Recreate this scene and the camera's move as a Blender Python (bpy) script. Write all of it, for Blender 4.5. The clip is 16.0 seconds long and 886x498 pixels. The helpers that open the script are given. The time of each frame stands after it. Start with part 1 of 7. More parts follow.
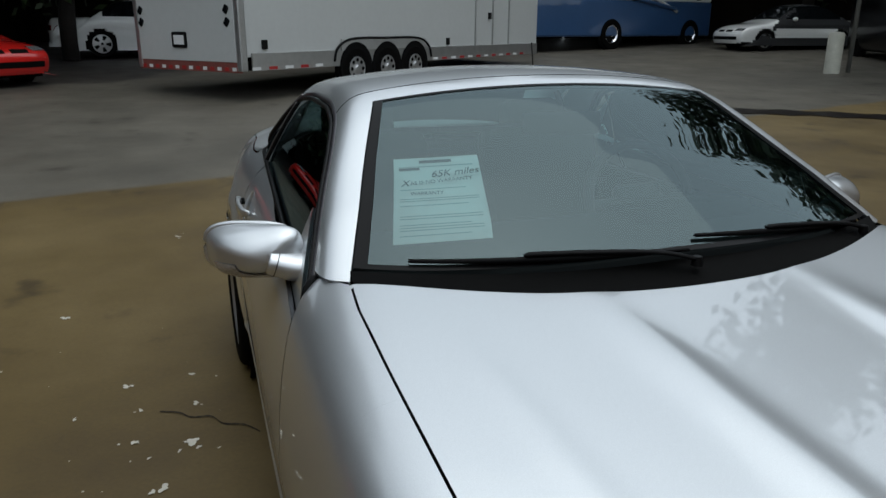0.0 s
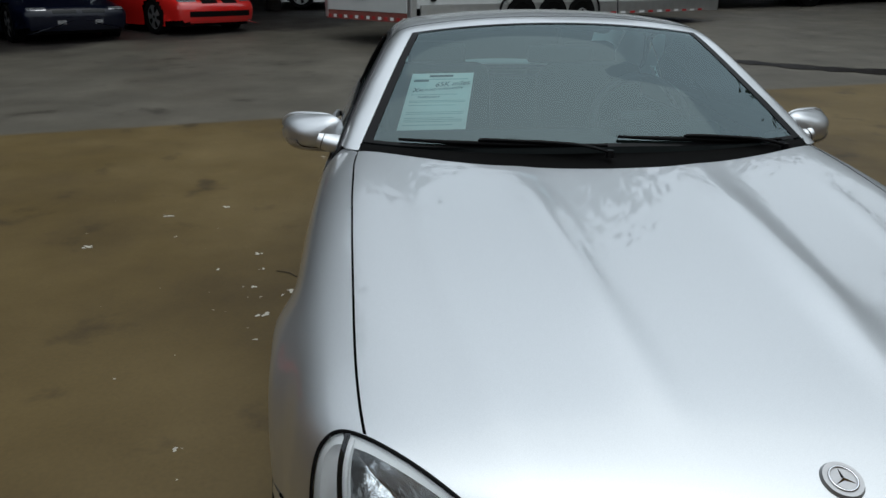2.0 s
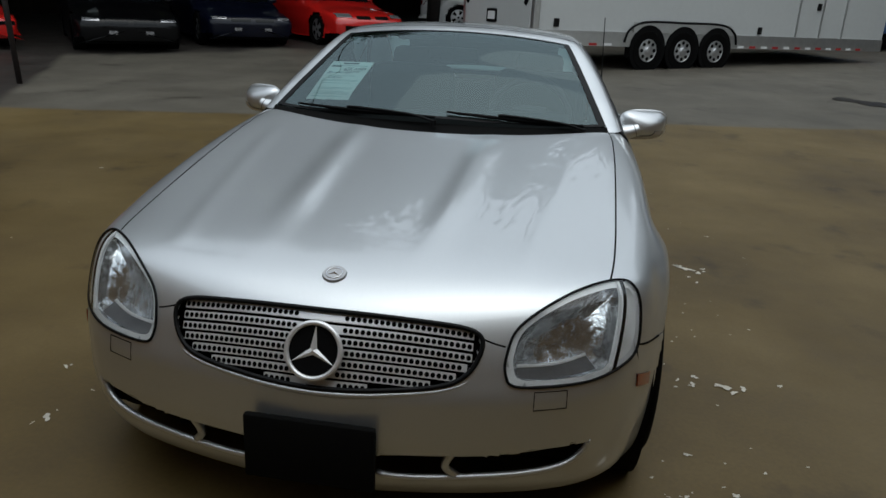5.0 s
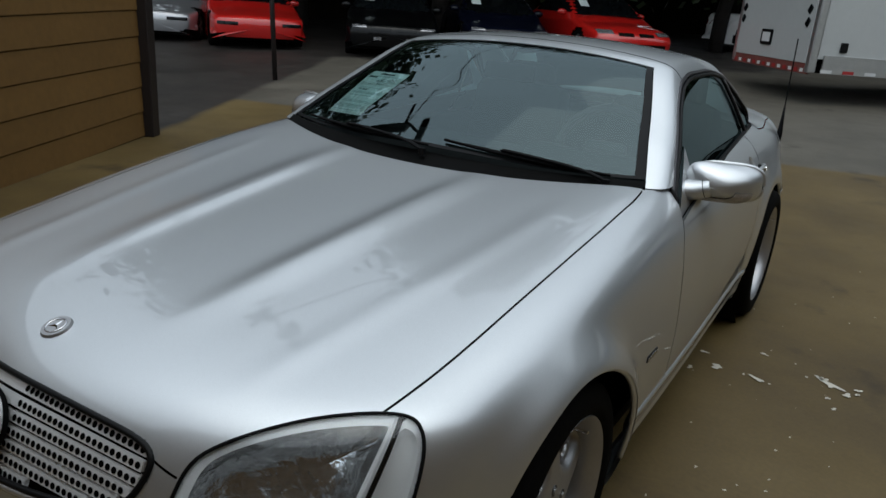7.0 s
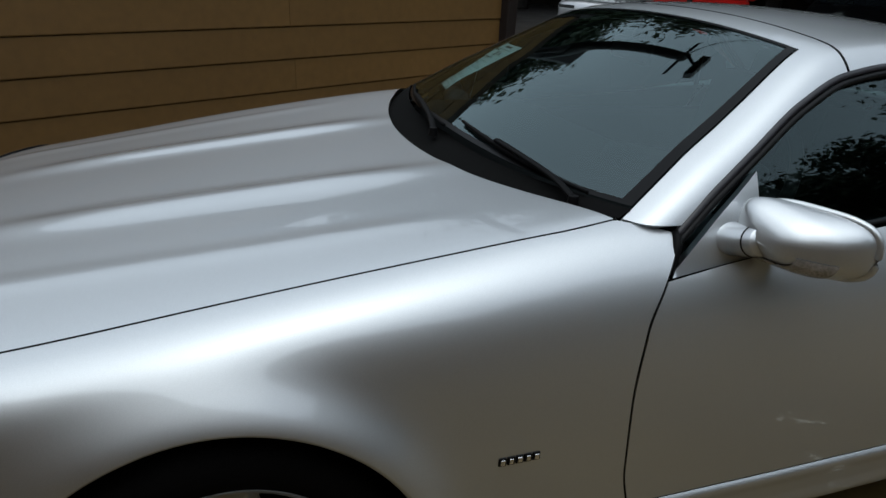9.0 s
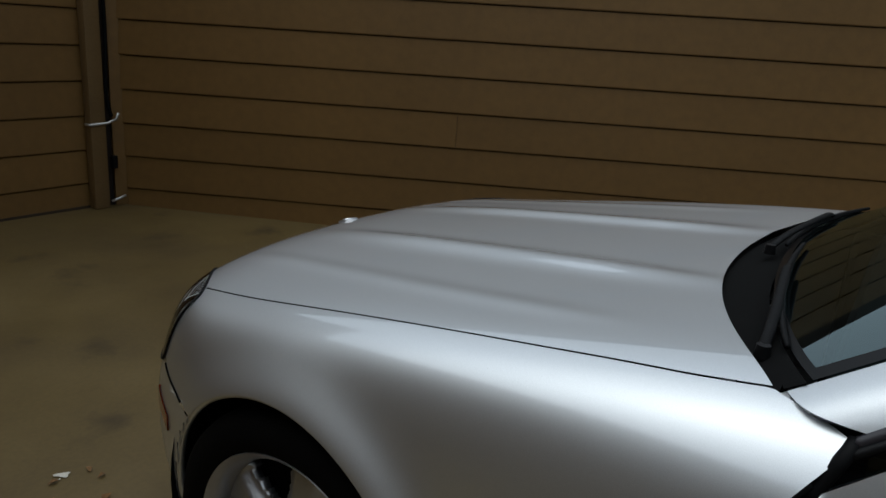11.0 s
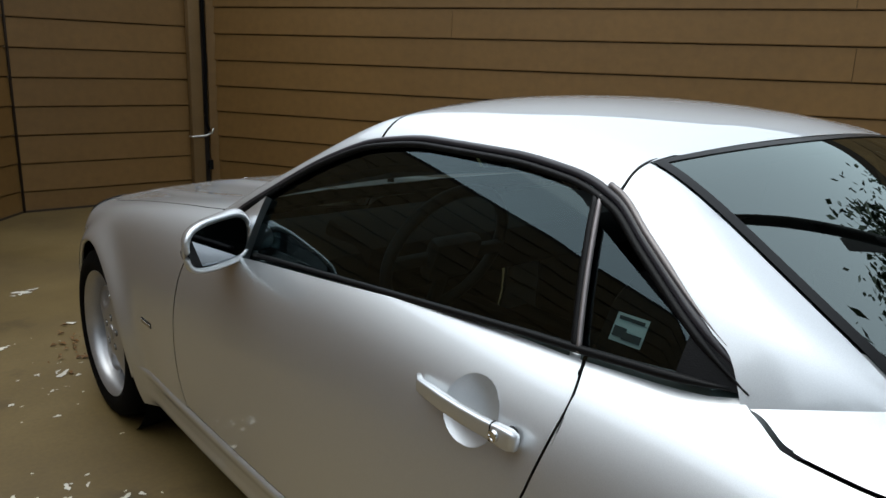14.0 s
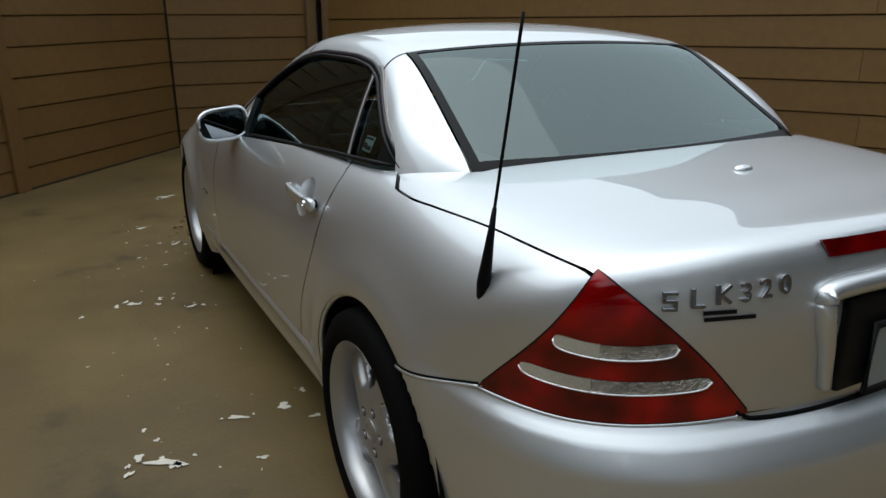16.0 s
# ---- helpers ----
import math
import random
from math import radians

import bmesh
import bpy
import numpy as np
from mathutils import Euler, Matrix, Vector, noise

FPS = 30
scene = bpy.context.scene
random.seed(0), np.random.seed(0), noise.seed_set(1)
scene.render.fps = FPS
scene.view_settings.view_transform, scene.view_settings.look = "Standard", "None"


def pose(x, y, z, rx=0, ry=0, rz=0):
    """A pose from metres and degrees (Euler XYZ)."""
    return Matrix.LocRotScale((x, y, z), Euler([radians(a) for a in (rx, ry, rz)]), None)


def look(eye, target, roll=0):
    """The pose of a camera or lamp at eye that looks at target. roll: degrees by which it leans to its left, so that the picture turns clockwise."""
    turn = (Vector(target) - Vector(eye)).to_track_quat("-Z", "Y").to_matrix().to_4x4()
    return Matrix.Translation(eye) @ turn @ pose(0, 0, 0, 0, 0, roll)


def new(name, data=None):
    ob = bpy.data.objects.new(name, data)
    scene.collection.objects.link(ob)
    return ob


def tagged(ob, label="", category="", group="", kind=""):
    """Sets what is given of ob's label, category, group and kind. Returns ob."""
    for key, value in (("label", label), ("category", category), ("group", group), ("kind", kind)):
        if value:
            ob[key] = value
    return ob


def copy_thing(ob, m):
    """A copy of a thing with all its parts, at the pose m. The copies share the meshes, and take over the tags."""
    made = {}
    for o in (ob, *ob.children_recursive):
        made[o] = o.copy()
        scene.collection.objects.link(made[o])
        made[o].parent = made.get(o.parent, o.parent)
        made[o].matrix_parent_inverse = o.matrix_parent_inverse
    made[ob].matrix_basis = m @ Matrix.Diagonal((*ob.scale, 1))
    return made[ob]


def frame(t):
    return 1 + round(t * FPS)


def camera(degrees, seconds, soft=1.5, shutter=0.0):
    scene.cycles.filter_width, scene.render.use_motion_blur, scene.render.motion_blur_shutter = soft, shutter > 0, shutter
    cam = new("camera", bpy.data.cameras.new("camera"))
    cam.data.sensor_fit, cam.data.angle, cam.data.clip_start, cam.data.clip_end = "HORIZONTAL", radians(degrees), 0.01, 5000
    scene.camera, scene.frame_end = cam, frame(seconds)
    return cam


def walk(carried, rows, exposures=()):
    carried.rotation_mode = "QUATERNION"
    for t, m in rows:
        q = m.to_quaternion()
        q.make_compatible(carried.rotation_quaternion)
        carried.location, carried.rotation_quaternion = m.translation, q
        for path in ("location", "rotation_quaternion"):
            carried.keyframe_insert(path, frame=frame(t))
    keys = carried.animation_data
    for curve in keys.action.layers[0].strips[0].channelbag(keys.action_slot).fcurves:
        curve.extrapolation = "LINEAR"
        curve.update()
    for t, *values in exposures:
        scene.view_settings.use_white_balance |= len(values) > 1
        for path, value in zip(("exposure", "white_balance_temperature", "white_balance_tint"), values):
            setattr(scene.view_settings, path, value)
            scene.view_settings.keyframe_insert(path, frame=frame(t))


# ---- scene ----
cam = camera(62.9, 16.0)
PATH = [
    (0, (-0.984, -0.567, 1.387), (-0.341, 1.234, 0.8), 0.2),
    (0.5, (-0.95, -0.745, 1.4), (-0.38, 1.066, 0.773), -0.1),
    (1, (-0.852, -0.919, 1.4), (-0.457, 0.95, 0.806), 1.5),
    (1.5, (-0.711, -1.109, 1.39), (-0.477, 0.756, 0.707), -0.7),
    (2, (-0.637, -1.359, 1.375), (-0.47, 0.509, 0.679), 0.4),
    (2.5, (-0.479, -1.562, 1.376), (-0.36, 0.317, 0.703), -0.1),
    (3, (-0.288, -1.74, 1.358), (-0.397, 0.129, 0.655), 1.5),
    (3.5, (-0.181, -1.975, 1.355), (-0.432, -0.104, 0.695), 0.6),
    (4, (-0.024, -2.144, 1.358), (-0.218, -0.27, 0.688), 1.3),
    (4.5, (0.252, -2.199, 1.354), (0.077, -0.304, 0.738), 3.0),
    (4.7, (0.357, -2.195, 1.357), (0.156, -0.308, 0.726), 3.0),
    (6.8, (1.227, -1.384, 1.361), (0.26, 0.249, 0.729), 3.9),
    (7, (1.286, -1.259, 1.37), (0.297, 0.353, 0.721), 4.3),
    (7.5, (1.459, -0.943, 1.372), (0.22, 0.508, 0.775), 2.0),
    (8, (1.6, -0.63, 1.348), (0.193, 0.639, 0.707), 2.1),
    (8.5, (1.689, -0.292, 1.348), (0.232, 0.872, 0.625), 4.1),
    (9, (1.797, -0.003, 1.328), (0.063, 0.669, 0.592), 4.1),
    (9.5, (1.789, 0.243, 1.323), (-0.104, 0.455, 0.714), 5.2),
    (10, (1.681, 0.461, 1.295), (-0.179, 0.123, 0.64), 5.8),
    (10.2, (1.666, 0.524, 1.286), (-0.105, -0.108, 0.605), 6.8),
    (12.5, (1.674, 1.718, 1.395), (0.18, 0.492, 0.878), 2.7),
    (13, (1.613, 2.025, 1.377), (0.212, 0.687, 0.88), 1.0),
    (13.5, (1.547, 2.348, 1.371), (0.249, 0.913, 0.865), 1.1),
    (14, (1.553, 2.681, 1.354), (0.28, 1.229, 0.831), 2.6),
    (14.5, (1.492, 3.009, 1.332), (0.332, 1.464, 0.812), 2.7),
    (15, (1.423, 3.318, 1.317), (0.402, 1.701, 0.732), 2.5),
    (15.5, (1.465, 3.636, 1.302), (0.507, 1.995, 0.679), 1.3),
    (16, (1.402, 3.911, 1.316), (0.52, 2.23, 0.685), 0.1),
]
walk(cam, [(t, look(eye, target, roll)) for t, eye, target, roll in PATH], [(0, -0.24, 6380, 2), (4.6, -0.28, 6450, 2), (7, -0.30, 6330, 2), (9.5, -0.40, 6230, 2), (10.2, -0.44, 6230, 2), (12.4, -0.43, 6400, 2), (13, 0.04, 6350, 2), (13.5, 0.42, 6400, 3), (14, 0.48, 6450, 3), (15, 0.16, 6450, 2), (16, 0.12, 6450, 2)])

# ---------------------------------------------------------------- world, sun
world = bpy.data.worlds.new("overcast_sky")
scene.world = world
world.use_nodes = True
wn, wl = world.node_tree.nodes, world.node_tree.links
sky = wn.new("ShaderNodeTexSky")
sky.sky_type, sky.sun_disc = "NISHITA", False
sky.sun_elevation, sky.sun_rotation = radians(79), radians(131)
sky.air_density, sky.dust_density, sky.ozone_density = 1.0, 1.0, 1.5
grey = wn.new("ShaderNodeHueSaturation")
grey.inputs["Saturation"].default_value = 0.30
wl.new(sky.outputs[0], grey.inputs["Color"])
wl.new(grey.outputs[0], wn["Background"].inputs["Color"])
up, split, lift = wn.new("ShaderNodeTexCoord"), wn.new("ShaderNodeSeparateXYZ"), wn.new("ShaderNodeMapRange")
lift.inputs["To Min"].default_value, lift.inputs["To Max"].default_value = 0.18, 0.365
wl.new(up.outputs["Generated"], split.inputs[0])
wl.new(split.outputs["Z"], lift.inputs["Value"])
wl.new(lift.outputs[0], wn["Background"].inputs["Strength"])
sun = new("sun", bpy.data.lights.new("sun", "SUN"))
sun.data.energy, sun.data.angle, sun.data.color = 0.4, radians(80), (1.0, 0.96, 0.9)
sun.matrix_world = look((1.4, -1.2, 10), (0, 0, 0))


# ---------------------------------------------------------------- small tools
def bumped(nt, bsdf, scale, strength, distance=0.01, detail=6):
    tc = nt.nodes.new("ShaderNodeTexCoord")
    tex = nt.nodes.new("ShaderNodeTexNoise")
    tex.inputs["Scale"].default_value, tex.inputs["Detail"].default_value = scale, detail
    bp = nt.nodes.new("ShaderNodeBump")
    bp.inputs["Strength"].default_value, bp.inputs["Distance"].default_value = strength, distance
    nt.links.new(tc.outputs["Object"], tex.inputs["Vector"])
    nt.links.new(tex.outputs["Fac"], bp.inputs["Height"])
    nt.links.new(bp.outputs["Normal"], bsdf.inputs["Normal"])
    return tc


def material(name, base, rough=0.5, metal=0.0, coat=0.0, vary=0.0, scale=3.0, bump=0.0, bump_scale=80.0, dist=0.004, rand=0.0, emit=0.0, spec=0.5):
    """Principled surface with two scales of variation in its colour and fine relief."""
    m = bpy.data.materials.new(name)
    m.use_nodes = True
    nt = m.node_tree
    b = nt.nodes["Principled BSDF"]
    b.inputs["Base Color"].default_value = (*base, 1)
    b.inputs["Roughness"].default_value, b.inputs["Metallic"].default_value = rough, metal
    b.inputs["Coat Weight"].default_value, b.inputs["Coat Roughness"].default_value = coat, 0.04
    b.inputs["Specular IOR Level"].default_value = spec
    if emit:
        b.inputs["Emission Color"].default_value, b.inputs["Emission Strength"].default_value = (*base, 1), emit
    tc = bumped(nt, b, bump_scale, bump, dist) if bump else nt.nodes.new("ShaderNodeTexCoord")
    if vary or rand:
        big, fine = nt.nodes.new("ShaderNodeTexNoise"), nt.nodes.new("ShaderNodeTexNoise")
        big.inputs["Scale"].default_value, fine.inputs["Scale"].default_value = scale, scale * 14
        big.inputs["Detail"].default_value = fine.inputs["Detail"].default_value = 5
        nt.links.new(tc.outputs["Object"], big.inputs["Vector"])
        nt.links.new(tc.outputs["Object"], fine.inputs["Vector"])
        add = nt.nodes.new("ShaderNodeMath")
        nt.links.new(big.outputs["Fac"], add.inputs[0])
        nt.links.new(fine.outputs["Fac"], add.inputs[1])
        rng = nt.nodes.new("ShaderNodeMapRange")
        rng.inputs["From Min"].default_value, rng.inputs["From Max"].default_value = 0.6, 1.4
        rng.inputs["To Min"].default_value, rng.inputs["To Max"].default_value = 1 - vary, 1 + vary
        nt.links.new(add.outputs[0], rng.inputs["Value"])
        last = rng.outputs[0]
        if rand:
            oi, r2, mul = nt.nodes.new("ShaderNodeObjectInfo"), nt.nodes.new("ShaderNodeMapRange"), nt.nodes.new("ShaderNodeMath")
            r2.inputs["To Min"].default_value, r2.inputs["To Max"].default_value = 1 - rand, 1 + rand
            mul.operation = "MULTIPLY"
            nt.links.new(oi.outputs["Random"], r2.inputs["Value"])
            nt.links.new(last, mul.inputs[0]), nt.links.new(r2.outputs[0], mul.inputs[1])
            last = mul.outputs[0]
        vm = nt.nodes.new("ShaderNodeVectorMath")
        vm.operation = "SCALE"
        vm.inputs[0].default_value = base
        nt.links.new(last, vm.inputs["Scale"])
        nt.links.new(vm.outputs[0], b.inputs["Base Color"])
    return m


def glass(name, tint, rough=0.0, gloss=1.5, sheen=(1, 1, 1)):
    """Thin tinted pane: lets light through by its tint, mirrors by Fresnel."""
    m = bpy.data.materials.new(name)
    m.use_nodes = True
    nt = m.node_tree
    out = nt.nodes["Material Output"]
    nt.nodes.remove(nt.nodes["Principled BSDF"])
    tr, gl, mix, fr = (nt.nodes.new(n) for n in ("ShaderNodeBsdfTransparent", "ShaderNodeBsdfGlossy", "ShaderNodeMixShader", "ShaderNodeFresnel"))
    tr.inputs["Color"].default_value = (*tint, 1)
    gl.inputs["Roughness"].default_value = rough
    gl.inputs["Color"].default_value = (*sheen, 1)
    fr.inputs["IOR"].default_value = gloss
    nt.links.new(fr.outputs[0], mix.inputs[0])
    nt.links.new(tr.outputs[0], mix.inputs[1])
    nt.links.new(gl.outputs[0], mix.inputs[2])
    nt.links.new(mix.outputs[0], out.inputs["Surface"])
    return m


def lin(y, *pairs):
    """Smooth curve through (position, value) pairs."""
    p = np.array(pairs, float)
    x, v = p[:, 0], p[:, 1]
    d = np.diff(v) / np.diff(x)
    s = np.zeros(len(x))
    s[1:-1] = np.where(d[1:] * d[:-1] > 0, 2 * d[1:] * d[:-1] / (d[1:] + d[:-1] + 1e-12), 0)
    s[0], s[-1] = d[0], d[-1]
    y = np.asarray(y, float)
    i = np.clip(np.searchsorted(x, y) - 1, 0, len(x) - 2)
    h = x[i + 1] - x[i]
    t = np.clip((y - x[i]) / h, 0, 1)
    over = np.where(y < x[0], (y - x[0]) * s[0], np.where(y > x[-1], (y - x[-1]) * s[-1], 0))
    return (2 * t**3 - 3 * t**2 + 1) * v[i] + (t**3 - 2 * t**2 + t) * h * s[i] + (3 * t**2 - 2 * t**3) * v[i + 1] + (t**3 - t**2) * h * s[i + 1] + over


def nat(y, *pairs):
    """Natural cubic spline through (position, value) pairs: no break in the curvature."""
    p = np.array(pairs, float)
    x, v = p[:, 0], p[:, 1]
    n, h = len(x), np.diff(x)
    m = np.eye(n)
    r = np.zeros(n)
    for i in range(1, n - 1):
        m[i, i - 1 : i + 2] = h[i - 1], 2 * (h[i - 1] + h[i]), h[i]
        r[i] = 6 * ((v[i + 1] - v[i]) / h[i] - (v[i] - v[i - 1]) / h[i - 1])
    c = np.linalg.solve(m, r)
    y = np.asarray(y, float)
    q = np.clip(y, x[0], x[-1])
    i = np.clip(np.searchsorted(x, q) - 1, 0, n - 2)
    a, b, d = x[i + 1] - q, q - x[i], h[i]
    s0 = (v[1] - v[0]) / h[0] - h[0] * c[1] / 6
    s1 = (v[-1] - v[-2]) / h[-1] + h[-1] * c[-2] / 6
    over = np.where(y < x[0], (y - x[0]) * s0, np.where(y > x[-1], (y - x[-1]) * s1, 0))
    return c[i] * a**3 / (6 * d) + c[i + 1] * b**3 / (6 * d) + (v[i] / d - c[i] * d / 6) * a + (v[i + 1] / d - c[i + 1] * d / 6) * b + over


def soft(k, *ds):
    """Rounded maximum of distances: blends faces of a body with radius about k."""
    d = np.stack(np.broadcast_arrays(*ds))
    top = d.max(axis=0)
    return top + k * np.log(np.exp((d - top) / k).sum(axis=0))


def sstep(a, b, x):
    t = np.clip((np.asarray(x, float) - a) / (b - a), 0, 1)
    return t * t * (3 - 2 * t)


def meet(fn, o, d, near=0.0, far=1.5, n=44):
    """Along rays o + s d, the place where fn turns positive."""
    lo, hi = np.full(o.shape[:-1], near), np.full(o.shape[:-1], far)
    for _ in range(n):
        mid = (lo + hi) / 2
        p = o + mid[..., None] * d
        inside = fn(p[..., 0], p[..., 1], p[..., 2]) < 0
        lo, hi = np.where(inside, mid, lo), np.where(inside, hi, mid)
    return o + ((lo + hi) / 2)[..., None] * d


def slope(fn, p, e=0.002):
    x, y, z = p[..., 0], p[..., 1], p[..., 2]
    g = np.stack([fn(x + e, y, z) - fn(x - e, y, z), fn(x, y + e, z) - fn(x, y - e, z), fn(x, y, z + e) - fn(x, y, z - e)], -1)
    return g / (np.linalg.norm(g, axis=-1, keepdims=True) + 1e-12)


def thing(name, m=None, label="", category="", group=""):
    ob = new(name)
    ob.empty_display_size = 0.1
    if m is not None:
        ob.matrix_world = m
    return tagged(ob, label, category, group)


def join_mesh(name, v, f, mat, parent=None, normals=None, smooth=True, label=""):
    me = bpy.data.meshes.new(name)
    me.from_pydata([tuple(a) for a in np.asarray(v, float)], [], [tuple(int(i) for i in a) for a in f])
    if smooth:
        me.polygons.foreach_set("use_smooth", [True] * len(me.polygons))
    if normals is not None:
        me.normals_split_custom_set_from_vertices([tuple(a) for a in normals])
    me.materials.append(mat)
    ob = new(name, me)
    ob.parent = parent
    if label:
        ob["label"] = label
    return ob


def part(name, bm, mat, parent=None, label="", smooth=False):
    me = bpy.data.meshes.new(name)
    bm.to_mesh(me)
    bm.free()
    me.materials.append(mat)
    if smooth:
        me.polygons.foreach_set("use_smooth", [True] * len(me.polygons))
        me.set_sharp_from_angle(angle=radians(40))
    ob = new(name, me)
    ob.parent = parent
    if label:
        ob["label"] = label
    return ob


def sheet(name, p, n, mat, parent, side=1, keep=None, lip=0.012, label=""):
    """A panel from a grid of places and normals, with an edge turned inwards; side -1 mirrors it."""
    a, b = p.shape[:2]
    v, nn = p.reshape(-1, 3).copy(), n.reshape(-1, 3).copy()
    idx = np.arange(a * b).reshape(a, b)
    q = np.stack([idx[:-1, :-1], idx[1:, :-1], idx[1:, 1:], idx[:-1, 1:]], -1)
    q = q.reshape(-1, 4) if keep is None else q[keep]
    if len(q):
        c, c0 = v[q], nn[q[:, 0]]
        if (np.cross(c[:, 2] - c[:, 0], c[:, 3] - c[:, 1]) * c0).sum() < 0:
            q = q[:, ::-1]
    faces = [tuple(x) for x in q]
    if lip and keep is None:
        ring = np.concatenate([idx[0, :-1], idx[:-1, -1], idx[-1, :0:-1], idx[:0:-1, 0]])
        m = len(v)
        v = np.concatenate([v, v[ring] - nn[ring] * lip])
        nn = np.concatenate([nn, nn[ring]])
        k = len(ring)
        faces += [(ring[i], ring[(i + 1) % k], m + (i + 1) % k, m + i) for i in range(k)]
    if side < 0:
        v[:, 0] *= -1
        nn[:, 0] *= -1
        faces = [f[::-1] for f in faces]
    return join_mesh(name, v, faces, mat, parent, nn, True, label)


def tube(name, pts, r, mat, parent, closed=False, seg=8, flat=1.0, label="", taper=None, square=1.0):
    """A rod of radius r along places; flat squeezes it against its first normal."""
    p = np.asarray(pts, float)
    n = len(p)
    t = np.roll(p, -1, 0) - np.roll(p, 1, 0) if closed else np.gradient(p, axis=0)
    t /= np.linalg.norm(t, axis=1, keepdims=True) + 1e-12
    up = np.array([0, 0, 1.0])
    s = np.cross(t, up)
    bad = np.linalg.norm(s, axis=1) < 0.05
    s[bad] = np.cross(t[bad], np.array([1.0, 0, 0]))
    s /= np.linalg.norm(s, axis=1, keepdims=True)
    w = np.cross(s, t)
    ang = np.arange(seg) * 2 * np.pi / seg
    rr = r if taper is None else r * np.asarray(taper)[:, None, None]
    ca, sa = (np.sign(g) * np.abs(g) ** square for g in (np.cos(ang), np.sin(ang)))
    ring = p[:, None] + rr * (ca[None, :, None] * s[:, None] + flat * sa[None, :, None] * w[:, None])
    v = ring.reshape(-1, 3)
    f = []
    for i in range(n if closed else n - 1):
        j = (i + 1) % n
        f += [(i * seg + k, i * seg + (k + 1) % seg, j * seg + (k + 1) % seg, j * seg + k) for k in range(seg)]
    if not closed:
        f += [tuple(range(seg))[::-1], tuple((n - 1) * seg + k for k in range(seg))]
    return join_mesh(name, v, f, mat, parent, None, True, label)


def spline(pts, n, closed=False):
    """Catmull-Rom curve through places, n steps a span."""
    p = np.asarray(pts, float)
    m = len(p)
    out = []
    for i in range(m if closed else m - 1):
        g = lambda k: p[k % m] if closed else p[min(max(k, 0), m - 1)]
        a, b, c, d = g(i - 1), g(i), g(i + 1), g(i + 2)
        for t in np.arange(n) / n:
            out.append(0.5 * (2 * b + (c - a) * t + (2 * a - 5 * b + 4 * c - d) * t * t + (3 * b - a - 3 * c + d) * t**3))
    if not closed:
        out.append(p[-1])
    return np.array(out)


def box(bm, c, s, turn=None, bevel=0.0):
    m = Matrix.Translation(c) @ (turn if turn is not None else Matrix()) @ Matrix.Diagonal((*s, 1))
    r = bmesh.ops.create_cube(bm, size=1, matrix=m)
    if bevel:
        bmesh.ops.bevel(bm, geom=list({e for v in r["verts"] for e in v.link_edges}), offset=bevel, segments=2, affect="EDGES", profile=0.5)


def lathe(name, prof, mat, parent, seg=48, m=None, label=""):
    """Turns (radius, along x) pairs round the x axis."""
    a = np.arange(seg) * 2 * np.pi / seg
    pr = np.asarray(prof, float)
    v = np.stack([np.repeat(pr[:, 1:2], seg, 1), pr[:, :1] * np.cos(a), pr[:, :1] * np.sin(a)], -1).reshape(-1, 3)
    f = [(i * seg + k, i * seg + (k + 1) % seg, (i + 1) * seg + (k + 1) % seg, (i + 1) * seg + k) for i in range(len(pr) - 1) for k in range(seg)]
    ob = join_mesh(name, v, f, mat, parent, None, True, label)
    ob.data.set_sharp_from_angle(angle=radians(35))
    if m is not None:
        ob.matrix_local = m
    return ob


# ---------------------------------------------------------------- materials
def silver_paint():
    m = material("silver_metallic_paint", (0.50, 0.51, 0.52), 0.45, 0.92, 1.0)
    nt = m.node_tree
    b = nt.nodes["Principled BSDF"]
    b.inputs["Coat IOR"].default_value = 1.78
    tc = nt.nodes.new("ShaderNodeTexCoord")
    fl = nt.nodes.new("ShaderNodeTexNoise")
    fl.inputs["Scale"].default_value, fl.inputs["Detail"].default_value = 900, 2
    r = nt.nodes.new("ShaderNodeMapRange")
    r.inputs["To Min"].default_value, r.inputs["To Max"].default_value = 0.58, 0.80
    vm = nt.nodes.new("ShaderNodeVectorMath")
    vm.operation = "SCALE"
    vm.inputs[0].default_value = (0.98, 1.01, 1.04)
    nt.links.new(tc.outputs["Object"], fl.inputs["Vector"])
    nt.links.new(fl.outputs["Fac"], r.inputs["Value"])
    nt.links.new(r.outputs[0], vm.inputs["Scale"])
    nt.links.new(vm.outputs[0], b.inputs["Base Color"])
    dirt = nt.nodes.new("ShaderNodeTexNoise")
    dirt.inputs["Scale"].default_value, dirt.inputs["Detail"].default_value = 2.5, 8
    r2 = nt.nodes.new("ShaderNodeMapRange")
    r2.inputs["To Min"].default_value, r2.inputs["To Max"].default_value = 0.008, 0.03
    nt.links.new(tc.outputs["Object"], dirt.inputs["Vector"])
    nt.links.new(dirt.outputs["Fac"], r2.inputs["Value"])
    nt.links.new(r2.outputs[0], b.inputs["Coat Roughness"])
    return m


